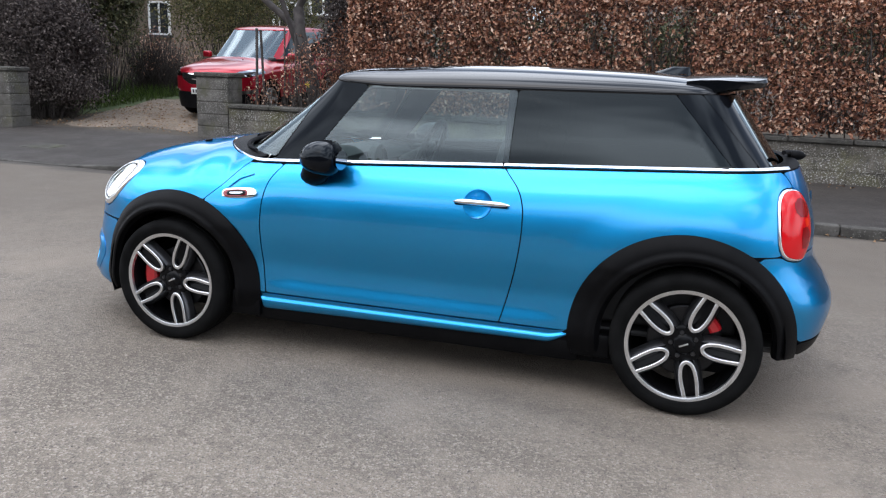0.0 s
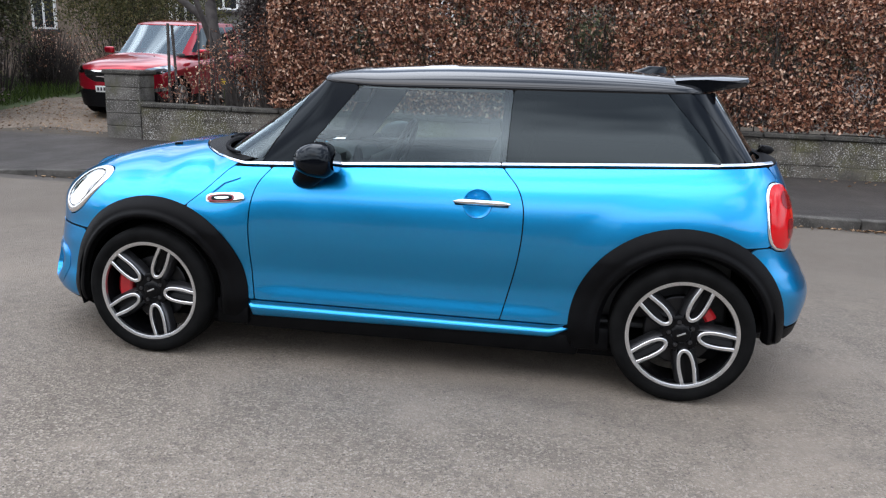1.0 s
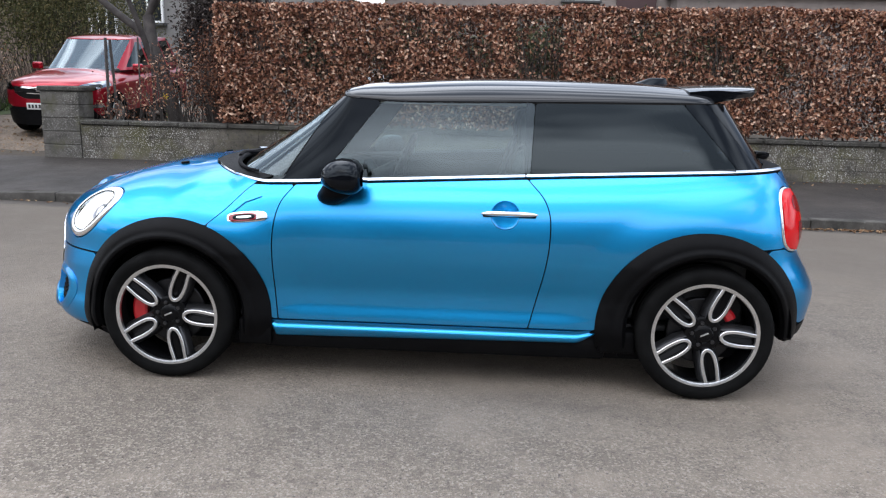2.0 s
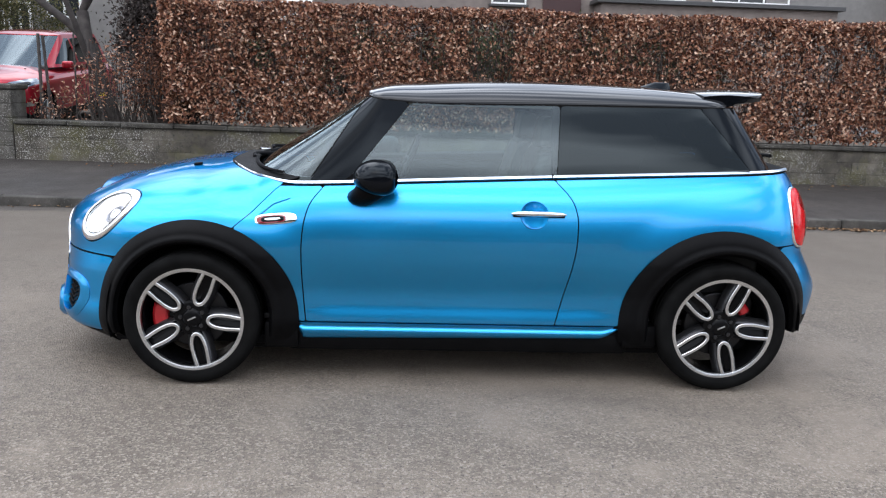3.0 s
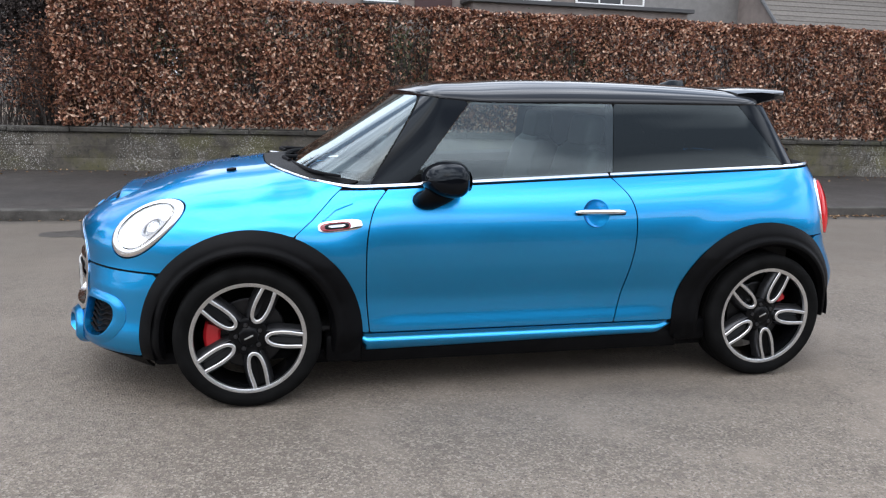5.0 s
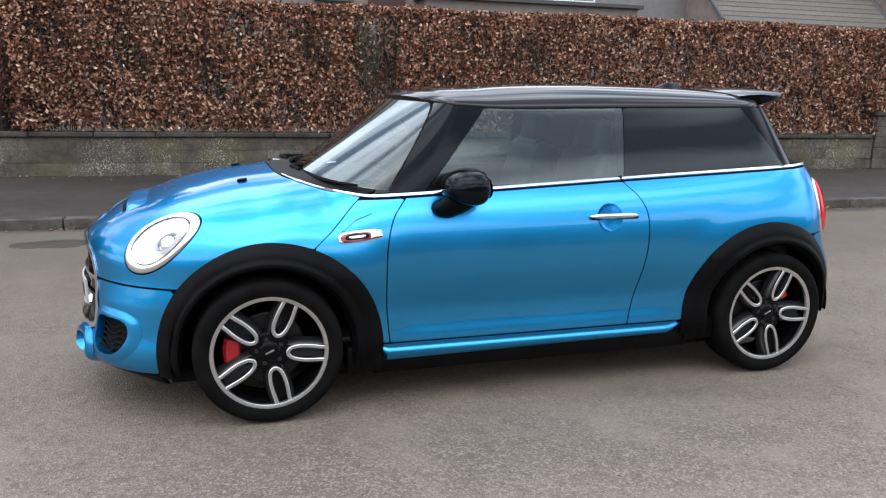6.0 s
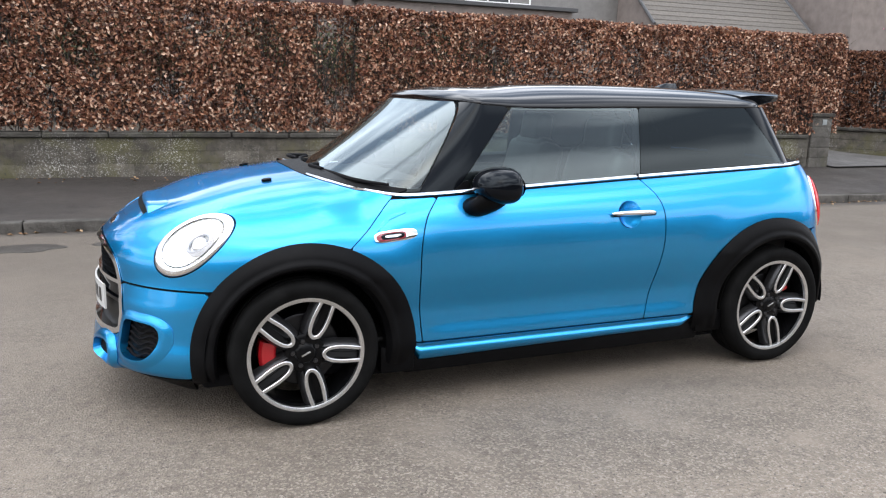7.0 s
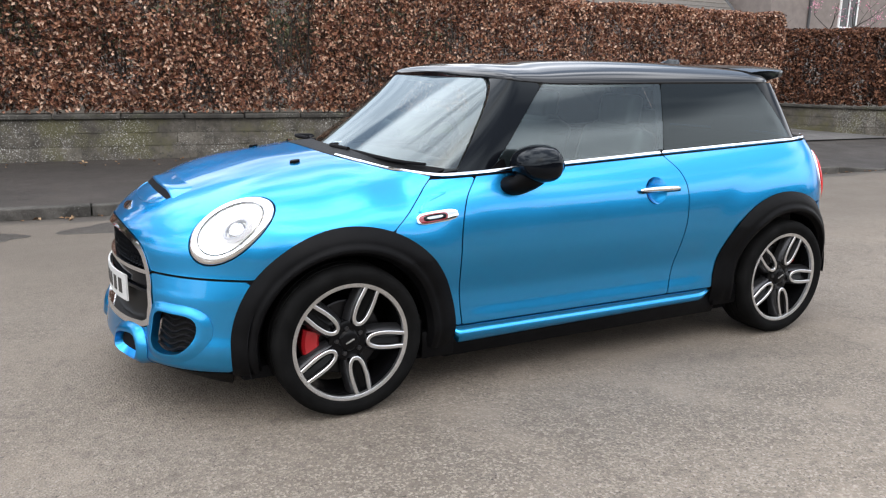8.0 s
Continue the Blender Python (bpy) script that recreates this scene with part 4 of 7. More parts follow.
plate = part("number_plate", plate_strip(-0.255, 0.255, 0.418, 0.528, 0.0, 0.008), PLATE_WHITE, hatchback, "white number plate, its writing as plain bars", sharp=30)
for y, w in ((-0.195, 0.05), (-0.13, 0.05), (-0.065, 0.045), (-0.01, 0.045), (0.065, 0.05), (0.13, 0.05), (0.195, 0.05)):
    part("plate_bar", plate_strip(y - w * 0.38, y + w * 0.38, 0.442, 0.504, 0.0015, 0.003), PLATE_INK, plate, sharp=30)
for k in (0, 1):
    flip = mirrored if k else (lambda b: b)
    fog = part("fog_intake", flip(lifted(trim(SHELL, FOG_G - 0.002), -0.035)), MESH_BLACK, hatchback, "black mesh side intake")
    rim_ = flanged(lifted(trim(SHELL, most(FOG_G - 0.036, -(FOG_G + 0.001))), 0.0, lambda v: 0.002 + 0.009 * smooth(0.034, 0.012, np.abs(outside(v[:, 1], v[:, 2], FOG)))), 0.035)
    part("intake_flange", flip(rim_), BLUE, fog, "blue raised flange round the intake", sharp=60)
    for z in (0.298, 0.322, 0.346, 0.370, 0.394, 0.418):
        line = []
        for y in np.linspace(-0.635, -0.498, 9):
            u = np.linspace(-2.06, -1.55, 205)
            line.append((float(np.interp(-y, side(u, np.full_like(u, z)), u)) + 0.022, float(y), z + 0.012 * math.sin(60 * y)))
        part("intake_slat", flip(tube(line, 0.0055, 6)), LINER, fog)
    duct = part("lower_duct", flip(lifted(trim(SHELL, DUCT_G - 0.002), -0.04)), LINER, hatchback, "dark lower duct in the bumper")
    lobe = lifted(trim(SHELL, most(DUCT_G - 0.042, -(DUCT_G + 0.001))), 0.0, lambda v: 0.003 + 0.019 * smooth(0.040, 0.015, np.abs(outside(v[:, 1], v[:, 2], DUCT))))
    part("duct_flange", flip(flanged(lobe, 0.045)), BLUE, duct, "blue raised lip round the lower duct", sharp=60)

# bonnet scoop slot, washers and badge
def hood_z(x, y):
    p, h = float(power(x)), float(HOOD(x)) - Z0
    return Z0 + h * max(0.0, 1 - (abs(y) / float(plan(x, 0.6))) ** p) ** (1 / p)


def hood_patch(outline, lift, thick=0.006):
    c = np.mean(np.array(outline), axis=0)
    rings = []
    for s, o in ((1.0, lift - thick), (1.0, lift), (0.9, lift + 0.001), (0.5, lift + 0.001), (0.02, lift + 0.001)):
        rings.append([(c[0] + (p[0] - c[0]) * s, c[1] + (p[1] - c[1]) * s, hood_z(c[0] + (p[0] - c[0]) * s, c[1] + (p[1] - c[1]) * s) + o) for p in outline])
    return grid(rings, closed=True)


SCOOP = -1.835
arc = lambda y, x0: x0 + 0.012 * (y / 0.27) ** 2
lip_rows = []
for y in np.linspace(-0.30, 0.30, 49):
    e = max(0.0, 1 - (abs(y) / 0.30) ** 6)
    lip_rows.append([(arc(y, SCOOP) + dx, y, hood_z(arc(y, SCOOP) + dx, y) + dz * e - 0.001) for dx, dz in ((0.012, -0.004), (0.004, 0.017), (0.005, 0.022), (0.012, 0.024), (0.03, 0.020), (0.06, 0.010), (0.10, 0.0))])
lip = part("bonnet_scoop", grid(lip_rows, flip=True), BLUE, hatchback, "blue lip of the bonnet air scoop", sharp=60)
slot_w = lambda y: max(0.0, 1 - (abs(y) / 0.275) ** 8)
slot_rows = [[(arc(y, SCOOP) + dx, y, hood_z(arc(y, SCOOP) + dx, y) + 0.0008 + dz * slot_w(y)) for dx, dz in ((-0.012, 0.0), (-0.004, 0.008), (0.004, 0.0175))] for y in np.linspace(-0.274, 0.274, 61)]
part("scoop_slot", grid(slot_rows, flip=True), LINER, lip, "dark air slot")
edge_line = [(SCOOP - 0.075 * math.cos(a) ** 0.8, 0.262 * math.sin(a)) for a in np.linspace(-math.pi / 2 + 0.02, math.pi / 2 - 0.02, 41)]
part("scoop_edge", tube([(x, y, hood_z(x, y) - 0.0005) for x, y in edge_line], 0.0022, 6), BLUE, lip)
for y in (-0.348, 0.348):
    part("washer_jet", hood_patch([(-1.315 + 0.022 * math.cos(t), y + 0.013 * math.sin(t)) for t in np.linspace(0, 2 * math.pi, 14, endpoint=False)], 0.010, 0.012), CLADDING, hatchback, "black windscreen washer jet")
wing = [(-1.972, 0.018), (-1.964, 0.072), (-1.950, 0.075), (-1.940, 0.020), (-1.934, 0.0)]
wing_outline = wing + [(x, -y) for x, y in reversed(wing[:-1])]
badge = part("bonnet_badge", hood_patch(wing_outline, 0.005, 0.007), CHROME, hatchback, "winged chrome bonnet badge")
part("badge_disc", hood_patch([(-1.952 + 0.015 * math.cos(t), 0.020 * math.sin(t)) for t in np.linspace(0, 2 * math.pi, 20, endpoint=False)], 0.0065, 0.003), GLOSS_BLACK, badge)

# side badges, handles, mirrors, aerial details for both flanks
for k in (0, 1):
    flip = mirrored if k else (lambda b: b)
    sc = part("side_scuttle", flip(on_skin(oval(-0.858, 0.785, 0.095, 0.023, 44, 3.2, 0.10), 0.010, 0.012)), CHROME, hatchback, "chrome side badge with a red and black inset")
    part("badge_inset", flip(on_skin(oval(-0.878, 0.782, 0.066, 0.0165, 40, 3.4, 0.10), 0.013, 0.004)), BADGE_RED, sc)
    part("badge_inset", flip(on_skin(oval(-0.872, 0.783, 0.052, 0.0115, 40, 3.4, 0.10), 0.0145, 0.003)), GLOSS_BLACK, sc)
    part("badge_script", flip(on_skin(oval(-0.872, 0.783, 0.036, 0.0055, 30, 3.0, 0.10), 0.0165, 0.003)), CHROME, sc)
    crease = [(-0.935, 0.806), (-0.915, 0.832), (-0.885, 0.862), (-0.85, 0.874), (-0.80, 0.880), (-0.80, 0.876), (-0.85, 0.868), (-0.88, 0.855), (-0.908, 0.828), (-0.925, 0.806)]
    part("scuttle_crease", flip(on_skin(crease, 0.006, 0.008)), BLUE, sc)
    # handle with its scooped bowl
    c, n = skin(*HANDLE_AT)
    up = (Vector((0, 0, 1)) - n * n.z).normalized()
    ac = up.cross(n)
    rows = [[c + ac * (0.0645 * s * math.cos(t)) + up * (0.0645 * s * math.sin(t)) + n * (-0.020 * (1 - s * s) - 0.0005 + 0.003 * s ** 8) for t in [2 * math.pi * i / 40 for i in range(40)]] for s in np.linspace(1.0, 0.03, 14)]
    bowl = part("handle_bowl", flip(grid(rows, closed=True, flip=False)), BLUE, hatchback, "blue scooped bowl behind the door handle", sharp=70)
    hx = np.linspace(0.216, 0.468, 30)
    path, rad = [], []
    for x in hx:
        s = (x - 0.342) / 0.126
        path.append(skin(float(x), 0.835, 0.026 - 0.016 * s ** 4)[0])
        rad.append(0.0125 * max(0.12, 1 - abs(s) ** 5) ** 0.5)
    part("door_handle", flip(tube(path, rad, 12)), CHROME, hatchback, "chrome door handle")
    # black bar just below the handle, its shadow built as a solid
    under = [(p[0], p[1] + 0.004, p[2] - 0.008) for p in path[1:-1]]
    part("handle_shadow_bar", flip(tube(under, 0.0085, 8)), GLOSS_BLACK, hatchback, "black bar below the handle in place of its shadow")
    # mirror: rounded cap, lower housing and foot
    rows = []
    mc = Vector((-0.395, -0.835, 0.988))
    for a in np.linspace(-math.pi / 2, math.pi / 2, 49):
        row = []
        for i in range(96):
            t = 2 * math.pi * i / 96
            ca = max(0.0, math.cos(a)) ** 0.75
            x = 0.116 * ca * math.cos(t)
            if x > 0:
                x = 0.086 * ca * math.cos(t) ** 0.62
            z = 0.084 * ca * math.sin(t)
            row.append(mc + Vector((x + 0.010 * math.sin(a), -0.112 * math.sin(a), z * (1.0 if z > 0 else 0.92))))
        rows.append(row)
    mir = part("door_mirror", flip(grid(rows, closed=True)), GLOSS_BLACK, hatchback, "gloss black door mirror cap", sharp=60)
    arm = [(-0.472, -0.735, 0.893), (-0.472, -0.770, 0.890), (-0.465, -0.805, 0.900), (-0.440, -0.83, 0.925), (-0.415, -0.835, 0.955)]
    part("mirror_foot", flip(flat_tube(curve(arm, 4), [0.040, 0.042, 0.043, 0.043, 0.042, 0.041, 0.040, 0.040, 0.040, 0.041, 0.042, 0.044, 0.046, 0.048, 0.05, 0.052, 0.052], 14)), CLADDING, mir, "black mirror foot")
    part("mirror_glass", flip(moved(disc(0.044, 0, 28, "y", 1.5), pose(-0.307, -0.838, 0.985, 0, 0, 90))), MIRROR_DARK, mir, "mirror glass")
    tri = [(-0.570, -0.712, 0.953), (-0.475, -0.712, 0.957), (-0.490, -0.705, 1.00), (-0.505, -0.705, 1.00)]
    part("mirror_sail", flip(([(p[0], p[1] - 0.004, p[2]) for p in tri] + [(p[0], p[1] + 0.01, p[2]) for p in tri], [(0, 1, 2, 3), (4, 7, 6, 5), (0, 4, 5, 1), (1, 5, 6, 2), (2, 6, 7, 3), (3, 7, 4, 0)])), CLADDING, hatchback, "black plastic mirror sail", smooth=False)

# wipers resting at the foot of the screen
def screen_point(y, t, lift):
    xf, xr, w = house_plan(t)
    x = ARC_FROM(t) + (xf - ARC_FROM(t)) * (1 - (abs(y) / w) ** 2) ** (1 / FRONT_BEND(t))
    return (x - 0.75 * lift, y, 0.93 + 0.42 * t + 0.65 * lift)


for y0, y1 in ((0.04, -0.655), (0.56, -0.02)):
    pts = [screen_point(y0 + (y1 - y0) * s, 0.135 + 0.030 * math.sin(math.pi * s) - 0.045 * s, 0.026) for s in np.linspace(0, 1, 14)]
    wiper = part("wiper_blade", tube(pts, [0.006 + 0.006 * math.sin(math.pi * s) for s in np.linspace(0, 1, 14)], 8), LINER, hatchback, "black wiper blade")
    mid = pts[6]
    part("wiper_arm", tube(curve([(-0.93, y0 + 0.03, 1.005), (mid[0] - 0.03, (y0 + 0.03 + mid[1]) / 2, mid[2] + 0.012), (mid[0] - 0.012, mid[1], mid[2] + 0.010)], 5), 0.010, 8), LINER, wiper, "black wiper arm")
back_arm = [(1.66, 0.0, 1.06), (1.645, -0.12, 1.085), (1.61, -0.28, 1.10), (1.585, -0.40, 1.105)]
part("rear_wiper", tube(curve(back_arm, 6), 0.010, 8), LINER, hatchback, "black rear wiper")
part("rear_wiper_cap", moved(lathe([(0.001, -0.045), (0.018, -0.03), (0.024, -0.01), (0.024, 0.03)], 20), pose(1.69, 0.0, 1.065, 0, 0, 90)), CLADDING, hatchback, "black rear wiper hub")
part("tank_badge", moved(disc(0.045, -0.006, 30, "y", 1.0, -0.006), pose(1.772, 0.0, 0.86, 0, 0, 90)), CHROME, hatchback, "round chrome tailgate badge")

# ---- wheels ----
def loop_band():
    """Silver double spoke: a band bent round like a long U, lying in the wheel's face."""
    half = []
    for r, l in ((0.240, 0.0325), (0.231, 0.0275), (0.205, 0.0285), (0.172, 0.0310), (0.138, 0.0310), (0.106, 0.0265), (0.084, 0.0165)):
        half.append((r, l))
    line = curve(half + [(0.075, 0.0)] + [(r, -l) for r, l in reversed(half)], 5)
    rows = []
    for i, (r, l) in enumerate(line):
        a, b = line[max(0, i - 1)], line[min(len(line) - 1, i + 1)]
        d = np.array([b[0] - a[0], b[1] - a[1]])
        d /= np.linalg.norm(d)
        nrm = np.array([-d[1], d[0]])
        w = 0.0076
        y = -0.0905 + 0.010 * (0.238 - r) / 0.15
        ring = [(-w, y + 0.016), (-w, y + 0.002), (-w * 0.7, y), (w * 0.7, y), (w, y + 0.002), (w, y + 0.016)]
        rows.append([(r + nrm[0] * o, yy, l + nrm[1] * o) for o, yy in ring])
    return grid(rows)


def spoke_body():
    rows = []
    for r, l, y in ((0.236, 0.036, -0.078), (0.18, 0.035, -0.076), (0.12, 0.033, -0.073), (0.085, 0.028, -0.070), (0.05, 0.024, -0.062)):
        rows.append([(r, -0.005, -l * 1.25), (r, y + 0.008, -l * 1.05), (r, y, -l * 0.92), (r, y + 0.014, -l * 0.62), (r, y + 0.022, 0), (r, y + 0.014, l * 0.62), (r, y, l * 0.92), (r, y + 0.008, l * 1.05), (r, -0.005, l * 1.25)])
    return grid(rows)


def spoke_shoulder(way):
    """The sloping flank of a spoke, between its loop and the gap beside it; grey for the sky's sheen on black."""
    rows = []
    for r, l, y in ((0.228, 0.037, -0.080), (0.18, 0.038, -0.079), (0.12, 0.037, -0.074), (0.085, 0.030, -0.070), (0.062, 0.026, -0.064)):
        rows.append([(r, y + 0.004, way * l), (r, y + 0.010, way * (l + 0.006)), (r, y + 0.026, way * (l + 0.015)), (r, y + 0.050, way * (l + 0.019))])
    return grid(rows, flip=way > 0)


def spin(bit, a):
    m = pose(0, 0, 0, 0, -a, 0)
    return moved(bit, m)


WHEEL_MESH = {
    "tyre": mesh_of("tyre", *lathe([(0.236, -0.080), (0.243, -0.092), (0.252, -0.0985), (0.258, -0.0985), (0.262, -0.101), (0.280, -0.103), (0.294, -0.099), (0.304, -0.090), (0.310, -0.074), (0.3115, -0.052), (0.3115, -0.044), (0.306, -0.042), (0.306, -0.036), (0.312, -0.034), (0.312, -0.004), (0.306, -0.002), (0.306, 0.006), (0.312, 0.008), (0.312, 0.038), (0.310, 0.075), (0.300, 0.095), (0.27, 0.102), (0.24, 0.09)], 96), RUBBER),
    "wheel": mesh_of("wheel", *lathe([(0.240, -0.084), (0.232, -0.080), (0.226, -0.055), (0.222, 0.0), (0.222, 0.095)], 72), WHEEL_BLACK),
    "rim_ring": mesh_of("rim_ring", *lathe([(0.246, -0.080), (0.247, -0.088), (0.243, -0.094), (0.238, -0.094), (0.227, -0.090), (0.225, -0.078)], 96), SILVER, sharp=30),
    "hub": mesh_of("hub", *join(lathe([(0.085, -0.02), (0.083, -0.058), (0.070, -0.064), (0.046, -0.062), (0.040, -0.068), (0.034, -0.072), (0.001, -0.073)], 48)), WHEEL_BLACK),
    "hub_badge": mesh_of("hub_badge", *box((0.040, 0.003, 0.007), (0, -0.0745, 0), 0.001, (0, -25, 0)), SILVER),
    "spoke": [mesh_of("spoke", *spin(spoke_body(), a), WHEEL_BLACK, sharp=30) for a in (-5, 67, 139, 211, 283)],
    "spoke_loop": [mesh_of("spoke_loop", *spin(loop_band(), a), SILVER, sharp=30) for a in (-5, 67, 139, 211, 283)],
    "spoke_shoulder": [mesh_of("spoke_shoulder", *spin(spoke_shoulder(w), a), WHEEL_GREY, sharp=50) for a in (-5, 67, 139, 211, 283) for w in (-1, 1)],
    "wheel_bolt": [mesh_of("wheel_bolt", *spin(moved(lathe([(0.001, -0.070), (0.008, -0.070), (0.010, -0.066), (0.010, -0.05)], 10), pose(0.054, 0, 0)), a), WHEEL_GREY) for a in (31, 103, 175, 247, 319)],
    "brake_disc": mesh_of("brake_disc", *lathe([(0.155, 0.03), (0.155, -0.005), (0.150, -0.008), (0.085, -0.008), (0.080, -0.03), (0.05, -0.03)], 48), DISC, sharp=30),
}


def wheel(axle, y, side_turn, caliper_at, caliper_size):
    base = new("wheel", WHEEL_MESH["wheel"])
    base.parent = hatchback
    tagged(base, "black alloy wheel with silver loop spokes and red brake caliper")
    base.matrix_world = pose(axle, y, HUB_Z, 0, 0, side_turn)

    def add(name, me, label=""):
        ob = new(name, me)
        ob.parent = base
        if label:
            tagged(ob, label)

    add("tyre", WHEEL_MESH["tyre"], "low black rubber tyre")
    add("rim_ring", WHEEL_MESH["rim_ring"], "bright machined rim edge")
    add("hub", WHEEL_MESH["hub"])
    add("hub_badge", WHEEL_MESH["hub_badge"], "silver winged hub badge")
    add("brake_disc", WHEEL_MESH["brake_disc"], "steel brake disc")
    for name in ("spoke", "spoke_loop", "spoke_shoulder", "wheel_bolt"):
        for me in WHEEL_MESH[name]:
            add(name, me)
    rows = []
    a0, da, r0, r1 = caliper_at, *caliper_size
    for a in np.linspace(a0 - da, a0 + da, 10):
        ra = radians(a)
        rows.append([(r * math.cos(ra), d, r * math.sin(ra)) for r, d in ((r0, 0.02), (r0, -0.034), (r0 + 0.01, -0.042), (r1 - 0.012, -0.042), (r1, -0.032), (r1, 0.02))])
    v, f = grid(rows, flip=True)
    k = len(rows[0])
    cal = mesh_of("caliper", v, list(f) + [tuple(range(k)), tuple(range(len(v) - 1, len(v) - 1 - k, -1))], CALIPER, sharp=30)
    add("caliper", cal, "red brake caliper")


for side_y, turn, flip_a in ((-0.742, 0, 1), (0.742, 180, -1)):
    wheel(-AXLE, side_y, turn, 178 if flip_a > 0 else 2, (17, 0.118, 0.188))
    wheel(AXLE, side_y, turn, 38 if flip_a > 0 else 142, (10, 0.115, 0.165))

# ---- cabin ----
def cushion(size, at, turn=(0, 0, 0), r=0.05):
    bm = bmesh.new()
    bmesh.ops.create_cube(bm, size=1.0)
    bmesh.ops.scale(bm, vec=size, verts=bm.verts)
    bmesh.ops.bevel(bm, geom=list(bm.edges), offset=r, segments=4, affect="EDGES", profile=0.6)
    bmesh.ops.transform(bm, matrix=pose(*at, *turn), verts=bm.verts)
    return bm_bits(bm)


for y in (-0.36, 0.36):
    seat = part("front_seat", cushion((0.50, 0.50, 0.16), (0.06, y, 0.50), (0, -6, 0), 0.06), SEAT, hatchback, "charcoal leather front seat")
    part("backrest", join(cushion((0.15, 0.48, 0.62), (0.36, y, 0.80), (0, 16, 0), 0.06), cushion((0.11, 0.36, 0.22), (0.41, y, 1.02), (0, 14, 0), 0.05)), SEAT, seat)
    part("head_restraint", cushion((0.10, 0.26, 0.17), (0.435, y, 1.185), (0, 8, 0), 0.045), SEAT, seat)
part("rear_bench", join(cushion((0.45, 1.16, 0.16), (0.98, 0, 0.52), (0, -6, 0), 0.06), cushion((0.14, 1.16, 0.52), (1.23, 0, 0.80), (0, 18, 0), 0.05)), SEAT, hatchback, "charcoal leather rear bench")
for y in (-0.32, 0.32):
    part("rear_head_restraint", cushion((0.08, 0.24, 0.12), (1.30, y, 1.09), (0, 12, 0), 0.035), SEAT, hatchback)
dash_rows = []
for y in np.linspace(-0.63, 0.63, 21):
    e = 0.012 * math.cos(y / 0.63 * math.pi / 2)
    dash_rows.append([(x, y, z + e) for x, z in ((-0.86, 0.92), (-0.78, 0.940), (-0.62, 0.955), (-0.50, 0.935), (-0.455, 0.88), (-0.47, 0.75), (-0.52, 0.60))])
part("dashboard", grid(dash_rows, flip=False), DASH, hatchback, "dark plastic dashboard")
part("instrument_dial", moved(lathe([(0.12, 0.03), (0.12, -0.01), (0.105, -0.015), (0.10, 0.0), (0.001, 0.002)], 36), pose(-0.452, 0.0, 0.865, 0, 0, 90)), DASH, hatchback, "large round centre instrument")
wheel_path = [(0.185 * math.cos(t), 0.0, 0.185 * math.sin(t)) for t in [2 * math.pi * i / 40 for i in range(40)]]
sw = pose(-0.27, 0.36, 0.93, 0, 0, 90) @ pose(0, 0, 0, 22, 0, 0)
steer = part("steering_wheel", moved(tube(wheel_path, 0.017, 10, closed=True), sw), SEAT, hatchback, "dark leather steering wheel")
part("steering_hub", moved(join(box((0.32, 0.02, 0.04), (0, 0.01, 0), 0.008), box((0.13, 0.045, 0.11), (0, 0.01, 0), 0.02), box((0.035, 0.02, 0.17), (0, 0.01, -0.09), 0.006)), sw), DASH, steer)
part("steering_column", tube([(-0.30, 0.36, 0.92), (-0.55, 0.36, 0.80)], 0.04, 12), DASH, hatchback)
part("rear_view_mirror", join(cushion((0.03, 0.24, 0.07), (-0.42, 0.0, 1.255), (0, 10, 0), 0.012), tube([(-0.43, 0.0, 1.27), (-0.47, 0.0, 1.32)], 0.01, 8)), DASH, hatchback, "black interior mirror")
part("centre_console", cushion((0.75, 0.22, 0.30), (-0.15, 0, 0.45), (0, 0, 0), 0.04), DASH, hatchback)
part("cabin_floor", box((2.6, 1.40, 0.03), (0.35, 0, 0.30), 0.01), DASH, hatchback)
for y in (-0.665, 0.665):
    cap = [[(x, y / 0.665 * w, float(BELT(x)) + dz) for w, dz in ((0.708, 0.004), (0.704, 0.020), (0.690, 0.024), (0.670, 0.010), (0.664, -0.06))] for x in np.linspace(-0.62, 1.35, 40)]
    part("door_cap", grid(cap, flip=y > 0), DASH, hatchback, "dark lining along the window's foot")
    part("door_lining", cushion((1.20, 0.05, 0.60), (-0.12, y, 0.64), (0, 0, 0), 0.02), DASH, hatchback, "dark door lining")
    part("rear_lining", cushion((0.95, 0.05, 0.68), (0.98, y * 0.98, 0.67), (0, 0, 0), 0.02), DASH, hatchback)
part("parcel_shelf", box((0.30, 1.20, 0.02), (1.45, 0, 0.98), 0.008), DASH, hatchback)

# ---- street materials ----
def mixed(n, l, fac, a, b):
    m = n.new("ShaderNodeMix")
    m.data_type = "RGBA"
    for key, v in (("Factor", fac), ("A", a), ("B", b)):
        if isinstance(v, (int, float)):
            m.inputs[key].default_value = v
        elif isinstance(v, tuple):
            m.inputs[key].default_value = (*v, 1)
        else:
            l.new(v, m.inputs[key])
    return m.outputs["Result"]


def noise_at(n, l, vec, scale, detail=5.0, rough=0.55, low=0.4, high=0.6):
    t = n.new("ShaderNodeTexNoise")
    t.inputs["Scale"].default_value, t.inputs["Detail"].default_value, t.inputs["Roughness"].default_value = scale, detail, rough
    l.new(vec, t.inputs["Vector"])
    r = n.new("ShaderNodeMapRange")
    r.inputs["From Min"].default_value, r.inputs["From Max"].default_value = low, high
    l.new(t.outputs["Fac"], r.inputs["Value"])
    return r.outputs["Result"]


